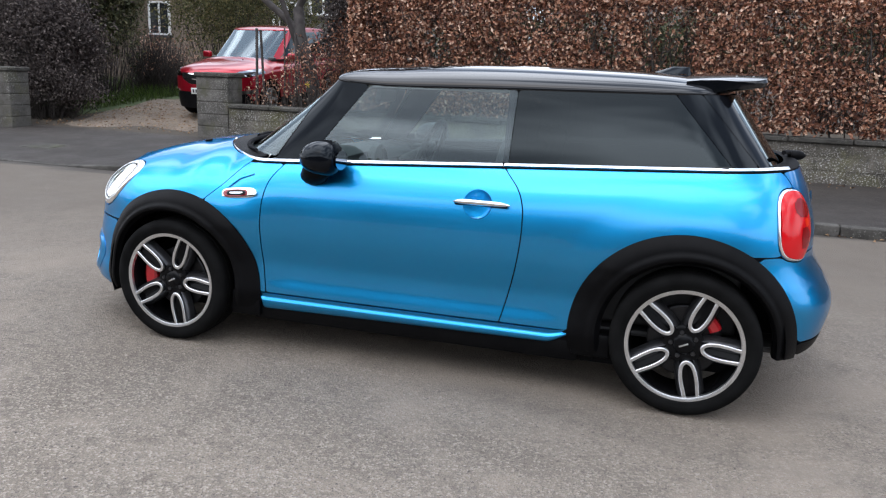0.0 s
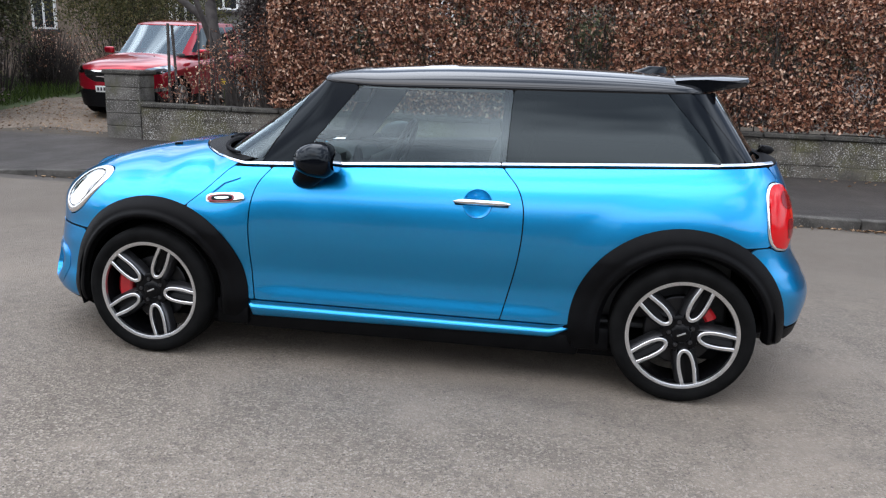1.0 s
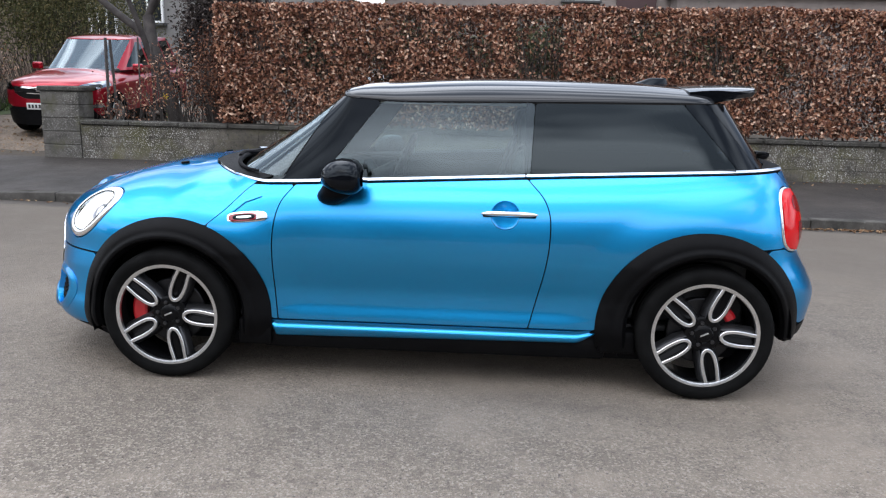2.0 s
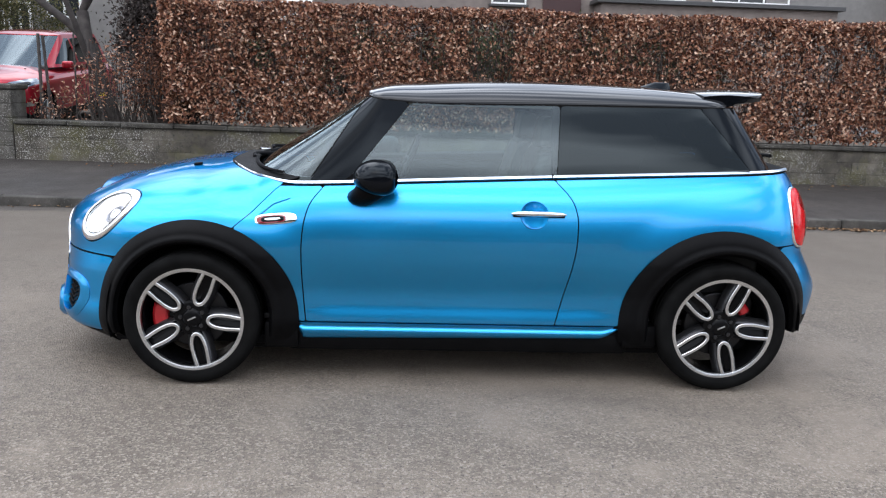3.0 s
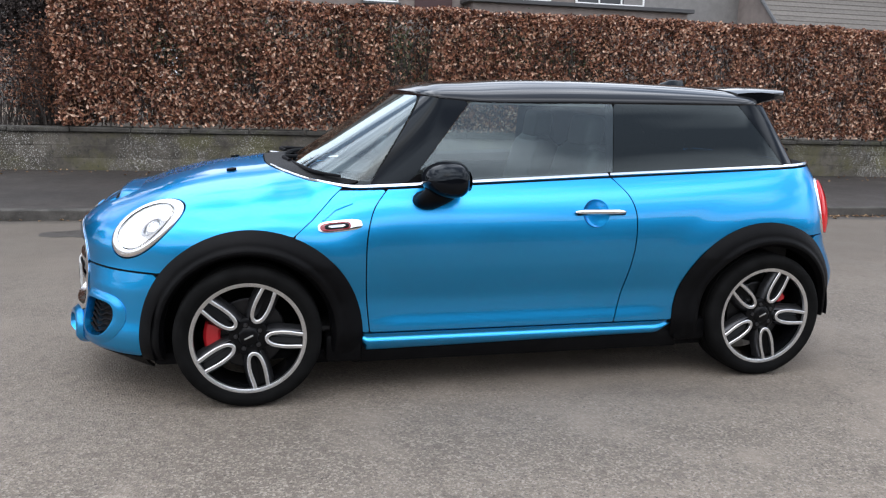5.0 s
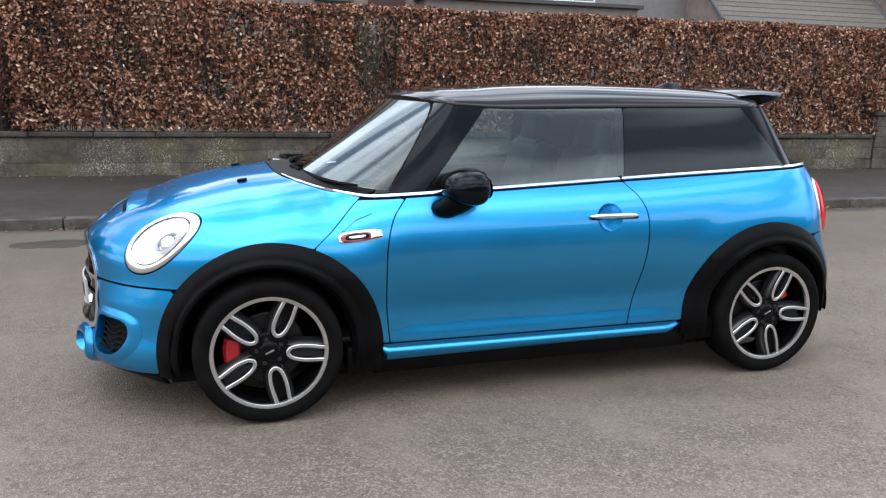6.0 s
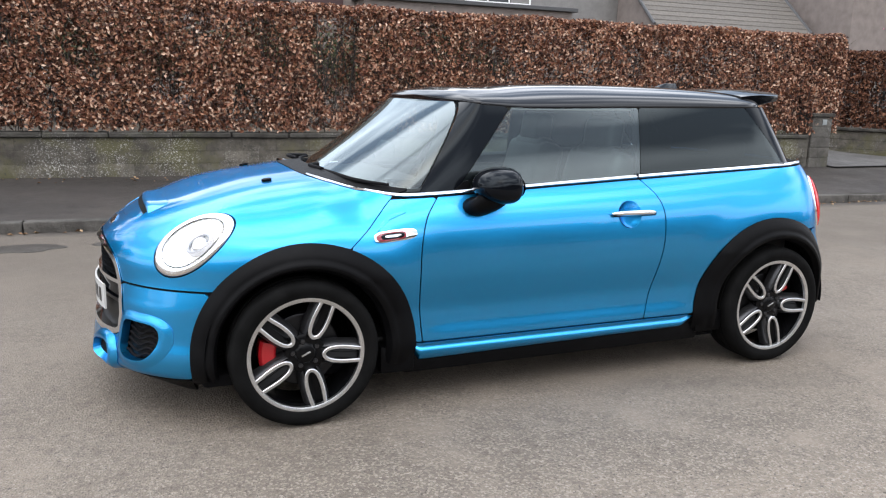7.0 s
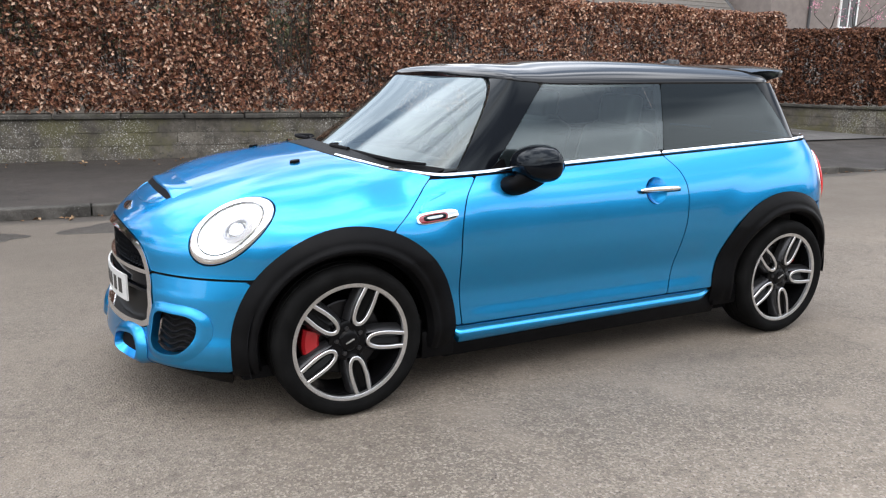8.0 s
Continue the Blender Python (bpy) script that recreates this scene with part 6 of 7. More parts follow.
while x < 9.2:
    ob = new("coping_stone", block_rng.choice(cope_meshes))
    ob.parent = front_wall
    xm = x + 0.376
    ob.matrix_world = pose(xm, float(WALL_Y(xm)) + 0.13, 0.715 + block_rng.uniform(-0.004, 0.004), block_rng.uniform(-0.8, 0.8), block_rng.uniform(-0.3, 0.3), WALL_TURN)
    x += 0.757


def gate_post(x, y, w, d, low, high, turn, label):
    post = thing("gate_post", label, "gate post", m=pose(x, y, low, 0, 0, turn))
    courses = 5
    h = (high - low - 0.07) / courses
    part("post_core", box((w - 0.02, d - 0.02, high - low - 0.05), (0, 0, (high - low - 0.07) / 2 - 0.04)), MORTAR, post, smooth=False)
    for i in range(courses):
        part("post_block", uneven_block((w, d, h - 0.003), i + int(10 * abs(x)), 0.010), POST, post, sharp=30).location = (0, 0, h * (i + 0.5))
    part("post_cap", uneven_block((w + 0.06, d + 0.06, 0.07), 77, 0.014), COPING, post, "weathered dark cap stone", sharp=30).location = (0, 0, high - low - 0.035)
    return post


gate_post(-6.16, 7.36, 0.60, 0.42, 0.17, 1.235, WALL_TURN, "grey block gate post with a dark cap beside the drive")
gate_post(-10.25, 7.05, 0.62, 0.42, 0.15, 1.19, WALL_TURN, "grey block gate post with a flat cap")
right_post = gate_post(9.60, 6.66, 0.44, 0.36, 0.17, 1.13, WALL_TURN, "mossy block gate post at the hedge's end")
part("post_sign", box((0.10, 0.012, 0.10), (0.04, -0.185, 0.80), 0.004), plain("grey_sign", (0.22, 0.24, 0.24), 0.5), right_post, "small grey plate on the post")

# wall round the next drive
next_wall = thing("wall_next", "low block wall curving round the next drive", "wall", kind="structure")
bend = curve([(11.55, 9.9), (11.9, 8.9), (12.45, 7.7), (13.3, 6.65), (14.6, 6.32), (17.0, 6.20), (20.0, 6.10), (23.0, 6.0)], 7)
for i in range(len(bend) - 1):
    a, b_ = bend[i], bend[i + 1]
    ln = float(np.hypot(*(b_ - a)))
    ang = math.degrees(math.atan2(b_[1] - a[1], b_[0] - a[0]))
    mid = (a + b_) / 2
    for r in range(3):
        ob = part("block", uneven_block((ln + 0.012, 0.22, 0.183), i * 3 + r, 0.008), BLOCK, next_wall, sharp=25)
        ob.matrix_world = pose(float(mid[0]), float(mid[1]) + 0.11, 0.27 + r * 0.184, 0, 0, ang)
    ob = part("coping_stone", uneven_block((ln + 0.02, 0.32, 0.06), i + 50, 0.01), COPING, next_wall, sharp=25)
    ob.matrix_world = pose(float(mid[0]), float(mid[1]) + 0.11, 0.765, 0, 0, ang)

# ---- beech hedges ----
def hedge(name, line, low, high, depth, per_m2, seed, label, gaps=(), leaf=0.060, ends=True, material=BEECH):
    """A clipped hedge of dry beech leaves along a line, leafy outside and twiggy within."""
    rng = np.random.default_rng(seed)
    line = np.asarray(line, float)
    seg = np.hypot(*(line[1:] - line[:-1]).T)
    cum = np.concatenate([[0], np.cumsum(seg)])
    total = cum[-1]

    def along(s):
        px, py = np.interp(s, cum, line[:, 0]), np.interp(s, cum, line[:, 1])
        e = 0.05
        qx, qy = np.interp(np.minimum(s + e, total), cum, line[:, 0]), np.interp(np.minimum(s + e, total), cum, line[:, 1])
        bx, by = np.interp(np.maximum(s - e, 0), cum, line[:, 0]), np.interp(np.maximum(s - e, 0), cum, line[:, 1])
        t = np.stack([qx - bx, qy - by], 1)
        t /= np.linalg.norm(t, axis=1, keepdims=True)
        return np.stack([px, py], 1), t

    def lumps(s, z):
        return 0.045 * np.sin(2.1 * s + 1.3 * z + seed) + 0.035 * np.sin(5.3 * s - 2.7 * z) + 0.025 * np.sin(11.0 * s + 6.1 * z)

    pts, nrm = [], []
    tall = high - low
    # face towards the road
    n = int(total * tall * per_m2)
    s, z = rng.uniform(0, total, n), low + tall * rng.uniform(0, 1, n)
    deep = rng.exponential(0.085, n) - 0.03
    keep = np.ones(n, bool)
    for gs, gz, ws, wz, thin in gaps:
        keep &= ~((((s - gs) / ws) ** 2 + ((z - gz) / wz) ** 2 < 1) & (rng.uniform(0, 1, n) < thin))
    patch = np.sin(3.7 * s + 1.9 * z) * np.sin(1.7 * s - 4.1 * z) + 0.6 * np.sin(7.9 * s + 5 * z)
    keep &= ~((patch > 0.50) & (rng.uniform(0, 1, n) < 0.78))
    s, z, deep = s[keep], z[keep], deep[keep]
    p, t = along(s)
    out = np.stack([t[:, 1], -t[:, 0]], 1)
    d = deep + 0.5 * lumps(s, z)
    edge_round = 0.14 * np.clip((z - high + 0.22) / 0.22, 0, 1) ** 2
    pts.append(np.column_stack([p - out * (d + edge_round)[:, None], z + rng.normal(0, 0.012, len(z))]))
    nrm.append(np.column_stack([out, 0.15 * np.ones(len(z))]))
    # top
    n = int(total * depth * per_m2 * 0.9)
    s, w = rng.uniform(0, total, n), rng.uniform(0, depth, n)
    p, t = along(s)
    out = np.stack([t[:, 1], -t[:, 0]], 1)
    zt = high - rng.exponential(0.05, n) + 0.5 * lumps(s, w * 3) - 0.05 * np.clip((0.12 - w) / 0.12, 0, 1)
    pts.append(np.column_stack([p - out * w[:, None], zt]))
    nrm.append(np.column_stack([np.zeros((n, 2)), np.ones(n)]))
    # back face, thinner
    n = int(total * tall * per_m2 * 0.6)
    s, z = rng.uniform(0, total, n), low + tall * rng.uniform(0, 1, n)
    keep = np.ones(n, bool)
    for gs, gz, ws, wz, thin in gaps:
        keep &= ~((((s - gs) / (ws * 0.5)) ** 2 + ((z - gz) / (wz * 0.5)) ** 2 < 1) & (rng.uniform(0, 1, n) < thin * 0.75))
    s, z = s[keep], z[keep]
    p, t = along(s)
    out = np.stack([t[:, 1], -t[:, 0]], 1)
    pts.append(np.column_stack([p - out * (depth - rng.exponential(0.09, len(s)))[:, None], z]))
    nrm.append(np.column_stack([-out, np.zeros(len(s))]))
    # ends
    for at, sign in ((0.0, -1.0), (total, 1.0)):
        n = int(depth * tall * per_m2 * 0.9) if ends else 0
        w, z = rng.uniform(0, depth, n), low + tall * rng.uniform(0, 1, n)
        p, t = along(np.full(n, at))
        out = np.stack([t[:, 1], -t[:, 0]], 1)
        pts.append(np.column_stack([p - out * w[:, None] + t * (sign * (0.02 + lumps(w * 2, z)) - sign * rng.exponential(0.06, n))[:, None], z]))
        nrm.append(np.column_stack([t * sign, np.zeros(n)]))
    h = thing(name, label, "hedge")
    v, q = leaves(np.concatenate(pts), np.concatenate(nrm), leaf, leaf * 0.62, rng, 0.35, 0.75)
    ob = new("hedge_foliage", quick_mesh("hedge_foliage", v, q, material))
    ob.parent = h
    tagged(ob, "dry copper-brown beech leaves", kind="stuff")
    # stems and twigs
    n = int(total * 42)
    s, w = rng.uniform(0, total, n), rng.uniform(0.06, depth - 0.06, n)
    p, t = along(s)
    out = np.stack([t[:, 1], -t[:, 0]], 1)
    a = np.column_stack([p - out * w[:, None], np.full(n, low - 0.15) + rng.uniform(0, 0.9, n)])
    lean = np.column_stack([t * rng.normal(0, 0.16, n)[:, None] - out * rng.normal(0, 0.10, n)[:, None], rng.uniform(0.5, 1.2, n)])
    b_ = a + lean
    b_[:, 2] = np.minimum(b_[:, 2], high - 0.05)
    n2 = int(total * 620)
    s2, w2, z2 = rng.uniform(0, total, n2), rng.uniform(0.03, depth * 0.8, n2), low + tall * rng.uniform(0, 1, n2)
    p2, t2 = along(s2)
    out2 = np.stack([t2[:, 1], -t2[:, 0]], 1)
    a2 = np.column_stack([p2 - out2 * w2[:, None], z2])
    b2 = a2 + np.column_stack([t2 * rng.normal(0, 0.10, n2)[:, None] + out2 * rng.normal(0.02, 0.05, n2)[:, None], rng.uniform(0.02, 0.22, n2)])
    b2[:, 2] = np.minimum(b2[:, 2], high)
    v1, q1 = sticks(a, b_, rng.uniform(0.005, 0.011, n))
    v2, q2 = sticks(a2, b2, rng.uniform(0.0015, 0.0035, n2))
    ob = new("twig_mass", quick_mesh("twig_mass", np.concatenate([v1, v2]), np.concatenate([q1, q2 + len(v1)]), TWIG))
    ob.parent = h
    tagged(ob, "grey twigs and stems", kind="stuff")
    return h


HEDGE_X0 = -3.72
hedge_line = [(x, float(WALL_Y(x)) + 0.02) for x in np.linspace(HEDGE_X0, 9.98, 20)]
hedge("beech_hedge", hedge_line, 0.78, 2.47, 0.75, 2500, 3, "clipped beech hedge of dry copper-brown leaves above the wall",
      gaps=((4.62, 1.95, 0.34, 0.95, 0.90), (6.7, 1.85, 0.40, 0.28, 0.45), (9.0, 1.75, 0.6, 0.3, 0.45), (7.6, 1.65, 0.35, 0.3, 0.4), (3.2, 2.1, 0.4, 0.2, 0.4), (11.3, 2.0, 0.25, 0.2, 0.5)))
hedge("beech_hedge", [(float(p[0]) + 0.06, float(p[1]) + 0.10) for p in bend[::3]], 0.80, 2.36, 0.7, 1700, 5, "clipped beech hedge round the next drive, shade put into its leaf colour", leaf=0.075, material=SHADED_BEECH)

# ---- trees and shrubs ----
def limb_tree(name, at, label, seed, trunk_r, height, forks, leaf_mat=None, leaf_size=0.05, leaf_n=0, crown_from=0.4, lean=(0, 0), spread=0.55, levels=4, shrink=(0.55, 0.8)):
    """Trunk with forking limbs; small leaves or blossom at the ends."""
    rng = random.Random(seed)
    tree = thing(name, label, "tree", m=pose(*at))
    tips = []
    bits = {0: [], 1: []}

    def grow(p, d, length, r, level):
        pts, rad = [p.copy()], [r]
        steps = 5
        for i in range(steps):
            d = (d + Vector((rng.gauss(0, 0.12), rng.gauss(0, 0.12), rng.gauss(0.03, 0.08)))).normalized()
            p = p + d * (length / steps)
            pts.append(p.copy())
            rad.append(r * (1 - 0.38 * (i + 1) / steps))
        bits[0 if level == 0 else 1].append(tube([tuple(q) for q in pts], rad, 10 if level < 2 else 5))
        if level >= levels - 1:
            tips.extend(pts[2:])
            return
        for k in range(forks if level else forks + 1):
            a = rng.uniform(0, 2 * math.pi)
            side_v = Vector((math.cos(a), math.sin(a), 0.15))
            start = pts[-1] if k < 2 else pts[rng.randint(2, steps)]
            grow(start.copy(), (d * rng.uniform(0.5, 1.0) + side_v * spread * rng.uniform(0.6, 1.4)).normalized(), length * rng.uniform(*shrink), rad[-1] * rng.uniform(0.55, 0.8), level + 1)

    grow(Vector((0, 0, -0.15)), Vector((lean[0], lean[1], 1)).normalized(), height * crown_from, trunk_r, 0)
    part("trunk", join(*bits[0]), BARK, tree, "dark bare trunk")
    tagged(part("branch_mass", join(*bits[1]), BARK, tree, "forking bare limbs"), kind="stuff")
    if leaf_mat and tips:
        nr = np.random.default_rng(seed)
        idx = nr.integers(0, len(tips), leaf_n)
        c = np.array([tuple(t) for t in tips])[idx] + nr.normal(0, leaf_size * 1.2, (leaf_n, 3))
        v, q = leaves(c, nr.normal(size=(leaf_n, 3)), leaf_size, leaf_size * 0.7, nr)
        ob = new("crown", quick_mesh("crown", v, q, leaf_mat))
        ob.parent = tree
        tagged(ob, kind="stuff")
    return tree


def shrub(name, at, size, label, seed, mat, n_leaf, leaf, n_stem, category="shrub", droop=0.0, clumps=14):
    """A bush of many stems with leaves in uneven clumps."""
    rng = np.random.default_rng(seed)
    bush = thing(name, label, category, m=pose(*at))
    sx, sy, sz = size
    ang, rad = rng.uniform(0, 2 * math.pi, n_stem), np.sqrt(rng.uniform(0, 1, n_stem))
    a = np.column_stack([0.35 * sx * rad * np.cos(ang), 0.35 * sy * rad * np.sin(ang), np.full(n_stem, -0.12)])
    b_ = np.column_stack([sx * rad * np.cos(ang) * rng.uniform(0.6, 1.1, n_stem), sy * rad * np.sin(ang) * rng.uniform(0.6, 1.1, n_stem), sz * rng.uniform(0.45, 1.0, n_stem) * (1 - 0.35 * rad ** 2)])
    mid = (a + b_) / 2 + rng.normal(0, 0.06 * sz, (n_stem, 3))
    v1, q1 = sticks(a, mid, rng.uniform(0.006, 0.014, n_stem))
    v2, q2 = sticks(mid, b_, rng.uniform(0.003, 0.008, n_stem))
    ob = new("stem_mass", quick_mesh("stem_mass", np.concatenate([v1, v2]), np.concatenate([q1, q2 + len(v1)]), TWIG))
    ob.parent = bush
    tagged(ob, "thin bare stems", kind="stuff")
    if n_leaf:
        th, ph = rng.uniform(0, 2 * math.pi, clumps), np.arccos(rng.uniform(-0.2, 1, clumps))
        r = rng.uniform(0.45, 0.92, clumps)
        cc = np.column_stack([sx * r * np.sin(ph) * np.cos(th), sy * r * np.sin(ph) * np.sin(th), sz * (0.5 + 0.48 * r * np.cos(ph))])
        idx = rng.integers(0, clumps, n_leaf)
        c = cc[idx] + rng.normal(0, 1, (n_leaf, 3)) * np.array([sx, sy, sz * 0.5]) * 0.20
        c[:, 2] = np.clip(c[:, 2], 0.05, sz * 1.15)
        v, q = leaves(c, rng.normal(size=(n_leaf, 3)) + np.array([0, -0.4, 0.5]), leaf, leaf * 0.5, rng)
        ob = new("foliage", quick_mesh("foliage", v, q, mat))
        ob.parent = bush
        tagged(ob, kind="stuff")
    return bush


limb_tree("blossom_tree", (-4.92, 8.75, 0.31), "bare grey tree with a few pink blossoms behind the wall", 11, 0.15, 6.6, 3, BLOSSOM, 0.05, 260, 0.35, (-0.10, 0.0), 0.66, 6, (0.66, 0.88))
limb_tree("blossom_tree", (-4.2, 9.3, 0.34), "grey tree with dark ivy leaning beside the hedge", 23, 0.12, 6.6, 3, PURPLE_BROWN, 0.075, 14000, 0.34, (0.20, 0.05), 0.66, 5)
limb_tree("cherry_tree", (19.5, 12.5, 0.5), "young cherry tree with pink blossom", 31, 0.09, 4.6, 3, BLOSSOM, 0.055, 300, 0.4, (0.0, 0.0), 0.7, 4)
shrub("evergreen_tree", (-12.3, 9.6, 0.35), (2.0, 1.3, 4.8), "tall dark ivy-clad shrub behind the gate post", 41, PURPLE_BROWN, 30000, 0.09, 400, "tree", clumps=34)
shrub("laurel_bush", (-10.5, 8.3, 0.25), (1.05, 0.75, 2.5), "dense dark bush behind the gate post", 52, PURPLE_BROWN, 24000, 0.07, 200, clumps=60)
shrub("laurel_bush", (-10.3, 8.05, 0.22), (1.1, 0.6, 1.1), "low dark bush beside the gravel drive", 54, PURPLE_BROWN, 12000, 0.06, 120, clumps=50)
shrub("laurel_bush", (-14.6, 11.4, 0.4), (2.4, 1.2, 2.6), "dark evergreen bush behind the verge", 53, EVERGREEN, 22000, 0.09, 160, clumps=50)
shrub("evergreen_tree", (-11.2, 10.6, 0.40), (1.1, 0.9, 4.2), "dark green evergreen beside the drive", 42, EVERGREEN, 15000, 0.085, 120, "tree", clumps=26)
shrub("winter_shrub", (-11.1, 12.4, 0.45), (0.95, 0.8, 1.75), "bare brown many-stemmed shrub on the verge", 43, BEECH, 900, 0.05, 900, clumps=12)
shrub("conifer_bush", (-11.4, 15.8, 0.55), (1.7, 1.4, 4.1), "broad dark green conifer behind the red car", 44, YELLOW_GREEN, 15000, 0.085, 160, "tree", clumps=40)
shrub("conifer_bush", (-11.6, 18.8, 0.55), (1.7, 1.4, 4.8), "tall olive green shrub behind the drive", 45, YELLOW_GREEN, 14000, 0.085, 160, "tree", clumps=40)
shrub("conifer_bush", (-18.5, 14.5, 0.5), (2.6, 2.0, 5.2), "tall dark evergreen at the garden's edge", 46, EVERGREEN, 14000, 0.10, 120, "tree", clumps=40)
shrub("conifer_bush", (-22.8, 20.5, 0.6), (4.2, 2.0, 7.5), "tall dark evergreens closing the garden", 50, EVERGREEN, 26000, 0.14, 160, "tree", clumps=50)
shrub("conifer_bush", (-23.5, 12.0, 0.5), (3.2, 4.0, 7.0), "tall dark evergreens beside the road", 51, EVERGREEN, 22000, 0.14, 160, "tree", clumps=50)
# hidden shrubs, added to keep bright sky from showing through the hedge
for k, (bx, by, bw, bh) in enumerate(((-2.4, 13.6, 2.2, 2.5), (1.2, 13.2, 2.0, 2.3), (4.6, 13.4, 2.0, 2.4))):
    shrub("garden_shrub", (bx, by, 0.5), (bw, 1.1, bh), "hidden dark shrub added behind the hedge to block the sky", 70 + k, EVERGREEN, 9000, 0.11, 120, clumps=30)
shrub("garden_shrub", (-4.2, 8.9, 0.3), (0.75, 0.5, 3.0), "dark shrub at the hedge end", 79, PURPLE_BROWN, 17000, 0.07, 160, clumps=34)
shrub("beech_sapling", (-5.55, 7.72, 0.25), (0.55, 0.30, 1.05), "sparse young beech with dry brown leaves behind the wall", 47, BEECH, 340, 0.055, 60, clumps=16)
shrub("beech_sapling", (-4.65, 7.75, 0.25), (0.62, 0.40, 1.75), "young beech bush with dry brown leaves behind the wall", 48, BEECH, 1000, 0.055, 110, clumps=22)
shrub("beech_sapling", (-3.85, 7.75, 0.25), (0.60, 0.45, 2.1), "young beech bush joining the hedge", 49, SHADED_BEECH, 3600, 0.058, 160, clumps=26)
for x, y, z1, r, rx in ((-5.83, 7.95, 1.98, 0.024, 1.2), (-5.70, 8.02, 1.96, 0.022, -2.0), (-5.32, 7.98, 2.0, 0.014, 1.0), (-5.07, 7.92, 1.92, 0.022, 0.5)):
    stake = solo("garden_stake", tube([(0, 0, -0.1), (0.012, 0, (z1 - 0.25) * 0.5), (0, 0, z1 - 0.25)], r, 7), BARK, "thin weathered wooden stake behind the wall", "stake", "stakes behind the wall")
    stake.matrix_world = pose(x, y, 0.25, 0, rx, 0)
bud = thing("daffodil", "single yellow daffodil behind the wall", "flower", m=pose(-5.02, 8.30, 0.28))
part("stem", tube([(0, 0, -0.05), (0.01, 0, 0.4), (0.0, -0.01, 0.80)], 0.006, 6), BLADE, bud)
for k in range(6):
    part("petal", moved(([(0, 0, 0), (0.028, -0.012, 0.012), (0.062, -0.004, 0.0), (0.028, -0.012, -0.012), (0.028, 0.004, 0.0)], [(0, 3, 2, 1), (0, 1, 4), (1, 2, 4), (2, 3, 4), (3, 0, 4)]), pose(0, -0.01, 0.81, 0, 60 * k, 0)), YELLOW, bud)
grass_rng = np.random.default_rng(5)
gc = np.column_stack([grass_rng.uniform(-14.5, -10.2, 5200), grass_rng.uniform(8.6, 13.6, 5200), np.zeros(5200)])
gc[:, 2] = 0.21 + 0.075 * np.maximum(0, gc[:, 1] - 7)
gv, gq = sticks(gc, gc + np.column_stack([grass_rng.normal(0, 0.05, (5200, 2)), grass_rng.uniform(0.10, 0.30, 5200)]), 0.006)
tagged(new("grass_blades", quick_mesh("grass_blades", gv, gq, BLADE)), "long green grass on the verge", "grass", kind="stuff")
# unseen hedges across the road, added so the car mirrors a dark horizon
shrub("hedge_opposite_unseen", (-6, -10.6, 0.1), (9.0, 1.0, 2.5), "unseen dark hedge added across the road for the reflections", 61, EVERGREEN, 26000, 0.16, 200, "hedge", clumps=90)
shrub("hedge_opposite_unseen", (9.5, -10.8, 0.1), (8.0, 1.0, 2.3), "unseen dark hedge added across the road for the reflections", 62, EVERGREEN, 24000, 0.16, 200, "hedge", clumps=90)
# fallen leaves along the kerb, on the pavement and on the gravel
lr = np.random.default_rng(9)
n1, n2, n3 = 420, 160, 900
x1 = lr.uniform(-5.5, 9, n1)
x1 = np.where(lr.uniform(0, 1, n1) < 0.5, lr.normal(4.6, 0.7, n1), x1)
p1 = np.column_stack([x1, 4.02 - 0.027 * x1 - np.abs(lr.normal(0.03, 0.06, n1)), np.full(n1, 0.010)])
x2 = lr.uniform(-5, 9, n2)
p2 = np.column_stack([x2, 6.80 - 0.04 * x2 - np.abs(lr.normal(0.05, 0.25, n2)), np.full(n2, 0.196)])
p2[:, 2] = 0.19 - 0.03 * (6.8 - 0.04 * x2 - p2[:, 1]) + 0.006
p3 = np.column_stack([lr.uniform(-10.0, -6.6, n3), lr.uniform(7.1, 11, n3), np.zeros(n3)])
p3[:, 2] = 0.19 + 0.075 * (p3[:, 1] - 7) + 0.028
lv, lq = leaves(np.concatenate([p1, p2, p3]), np.tile([0, 0, 1.0], (n1 + n2 + n3, 1)), 0.05, 0.032, lr, 0.3, 0.25)
tagged(new("fallen_leaves", quick_mesh("fallen_leaves", lv, lq, LITTER)), "dry fallen leaves in the gutter and on the drive", "leaves", kind="stuff")
cover_ob = solo("manhole_cover", join(box((0.62, 0.46, 0.02), (0, 0, 0), 0.004), box((0.52, 0.36, 0.006), (0, 0, 0.012), 0.002)), COPING, "worn iron access cover in the pavement", "manhole cover")
cover_ob.matrix_world = pose(-7.95, 5.4, 0.072, 3.4, 0, -2)

# ---- houses beyond the gardens ----
def window_unit(house, x, y, z, w, h, bars=1, sill=True):
    win = part("window", box((w, 0.06, h), (x, y - 0.02, z), 0.004), ROOM_GLASS, house, "dark window in a white frame", smooth=False)
    for fx, fz, fw, fh in ((x - w / 2, z, 0.07, h + 0.07), (x + w / 2, z, 0.07, h + 0.07), (x, z - h / 2, w, 0.07), (x, z + h / 2, w, 0.07), *[(x - w / 2 + w * (k + 1) / (bars + 1), z, 0.06, h) for k in range(bars)]):
        part("window_bar", box((fw, 0.10, fh), (fx, y - 0.05, fz), 0.006), WHITE_FRAME, win, smooth=False)
    if sill:
        part("sill", box((w + 0.25, 0.20, 0.09), (x, y - 0.08, z - h / 2 - 0.08), 0.01), FASCIA, win, smooth=False)


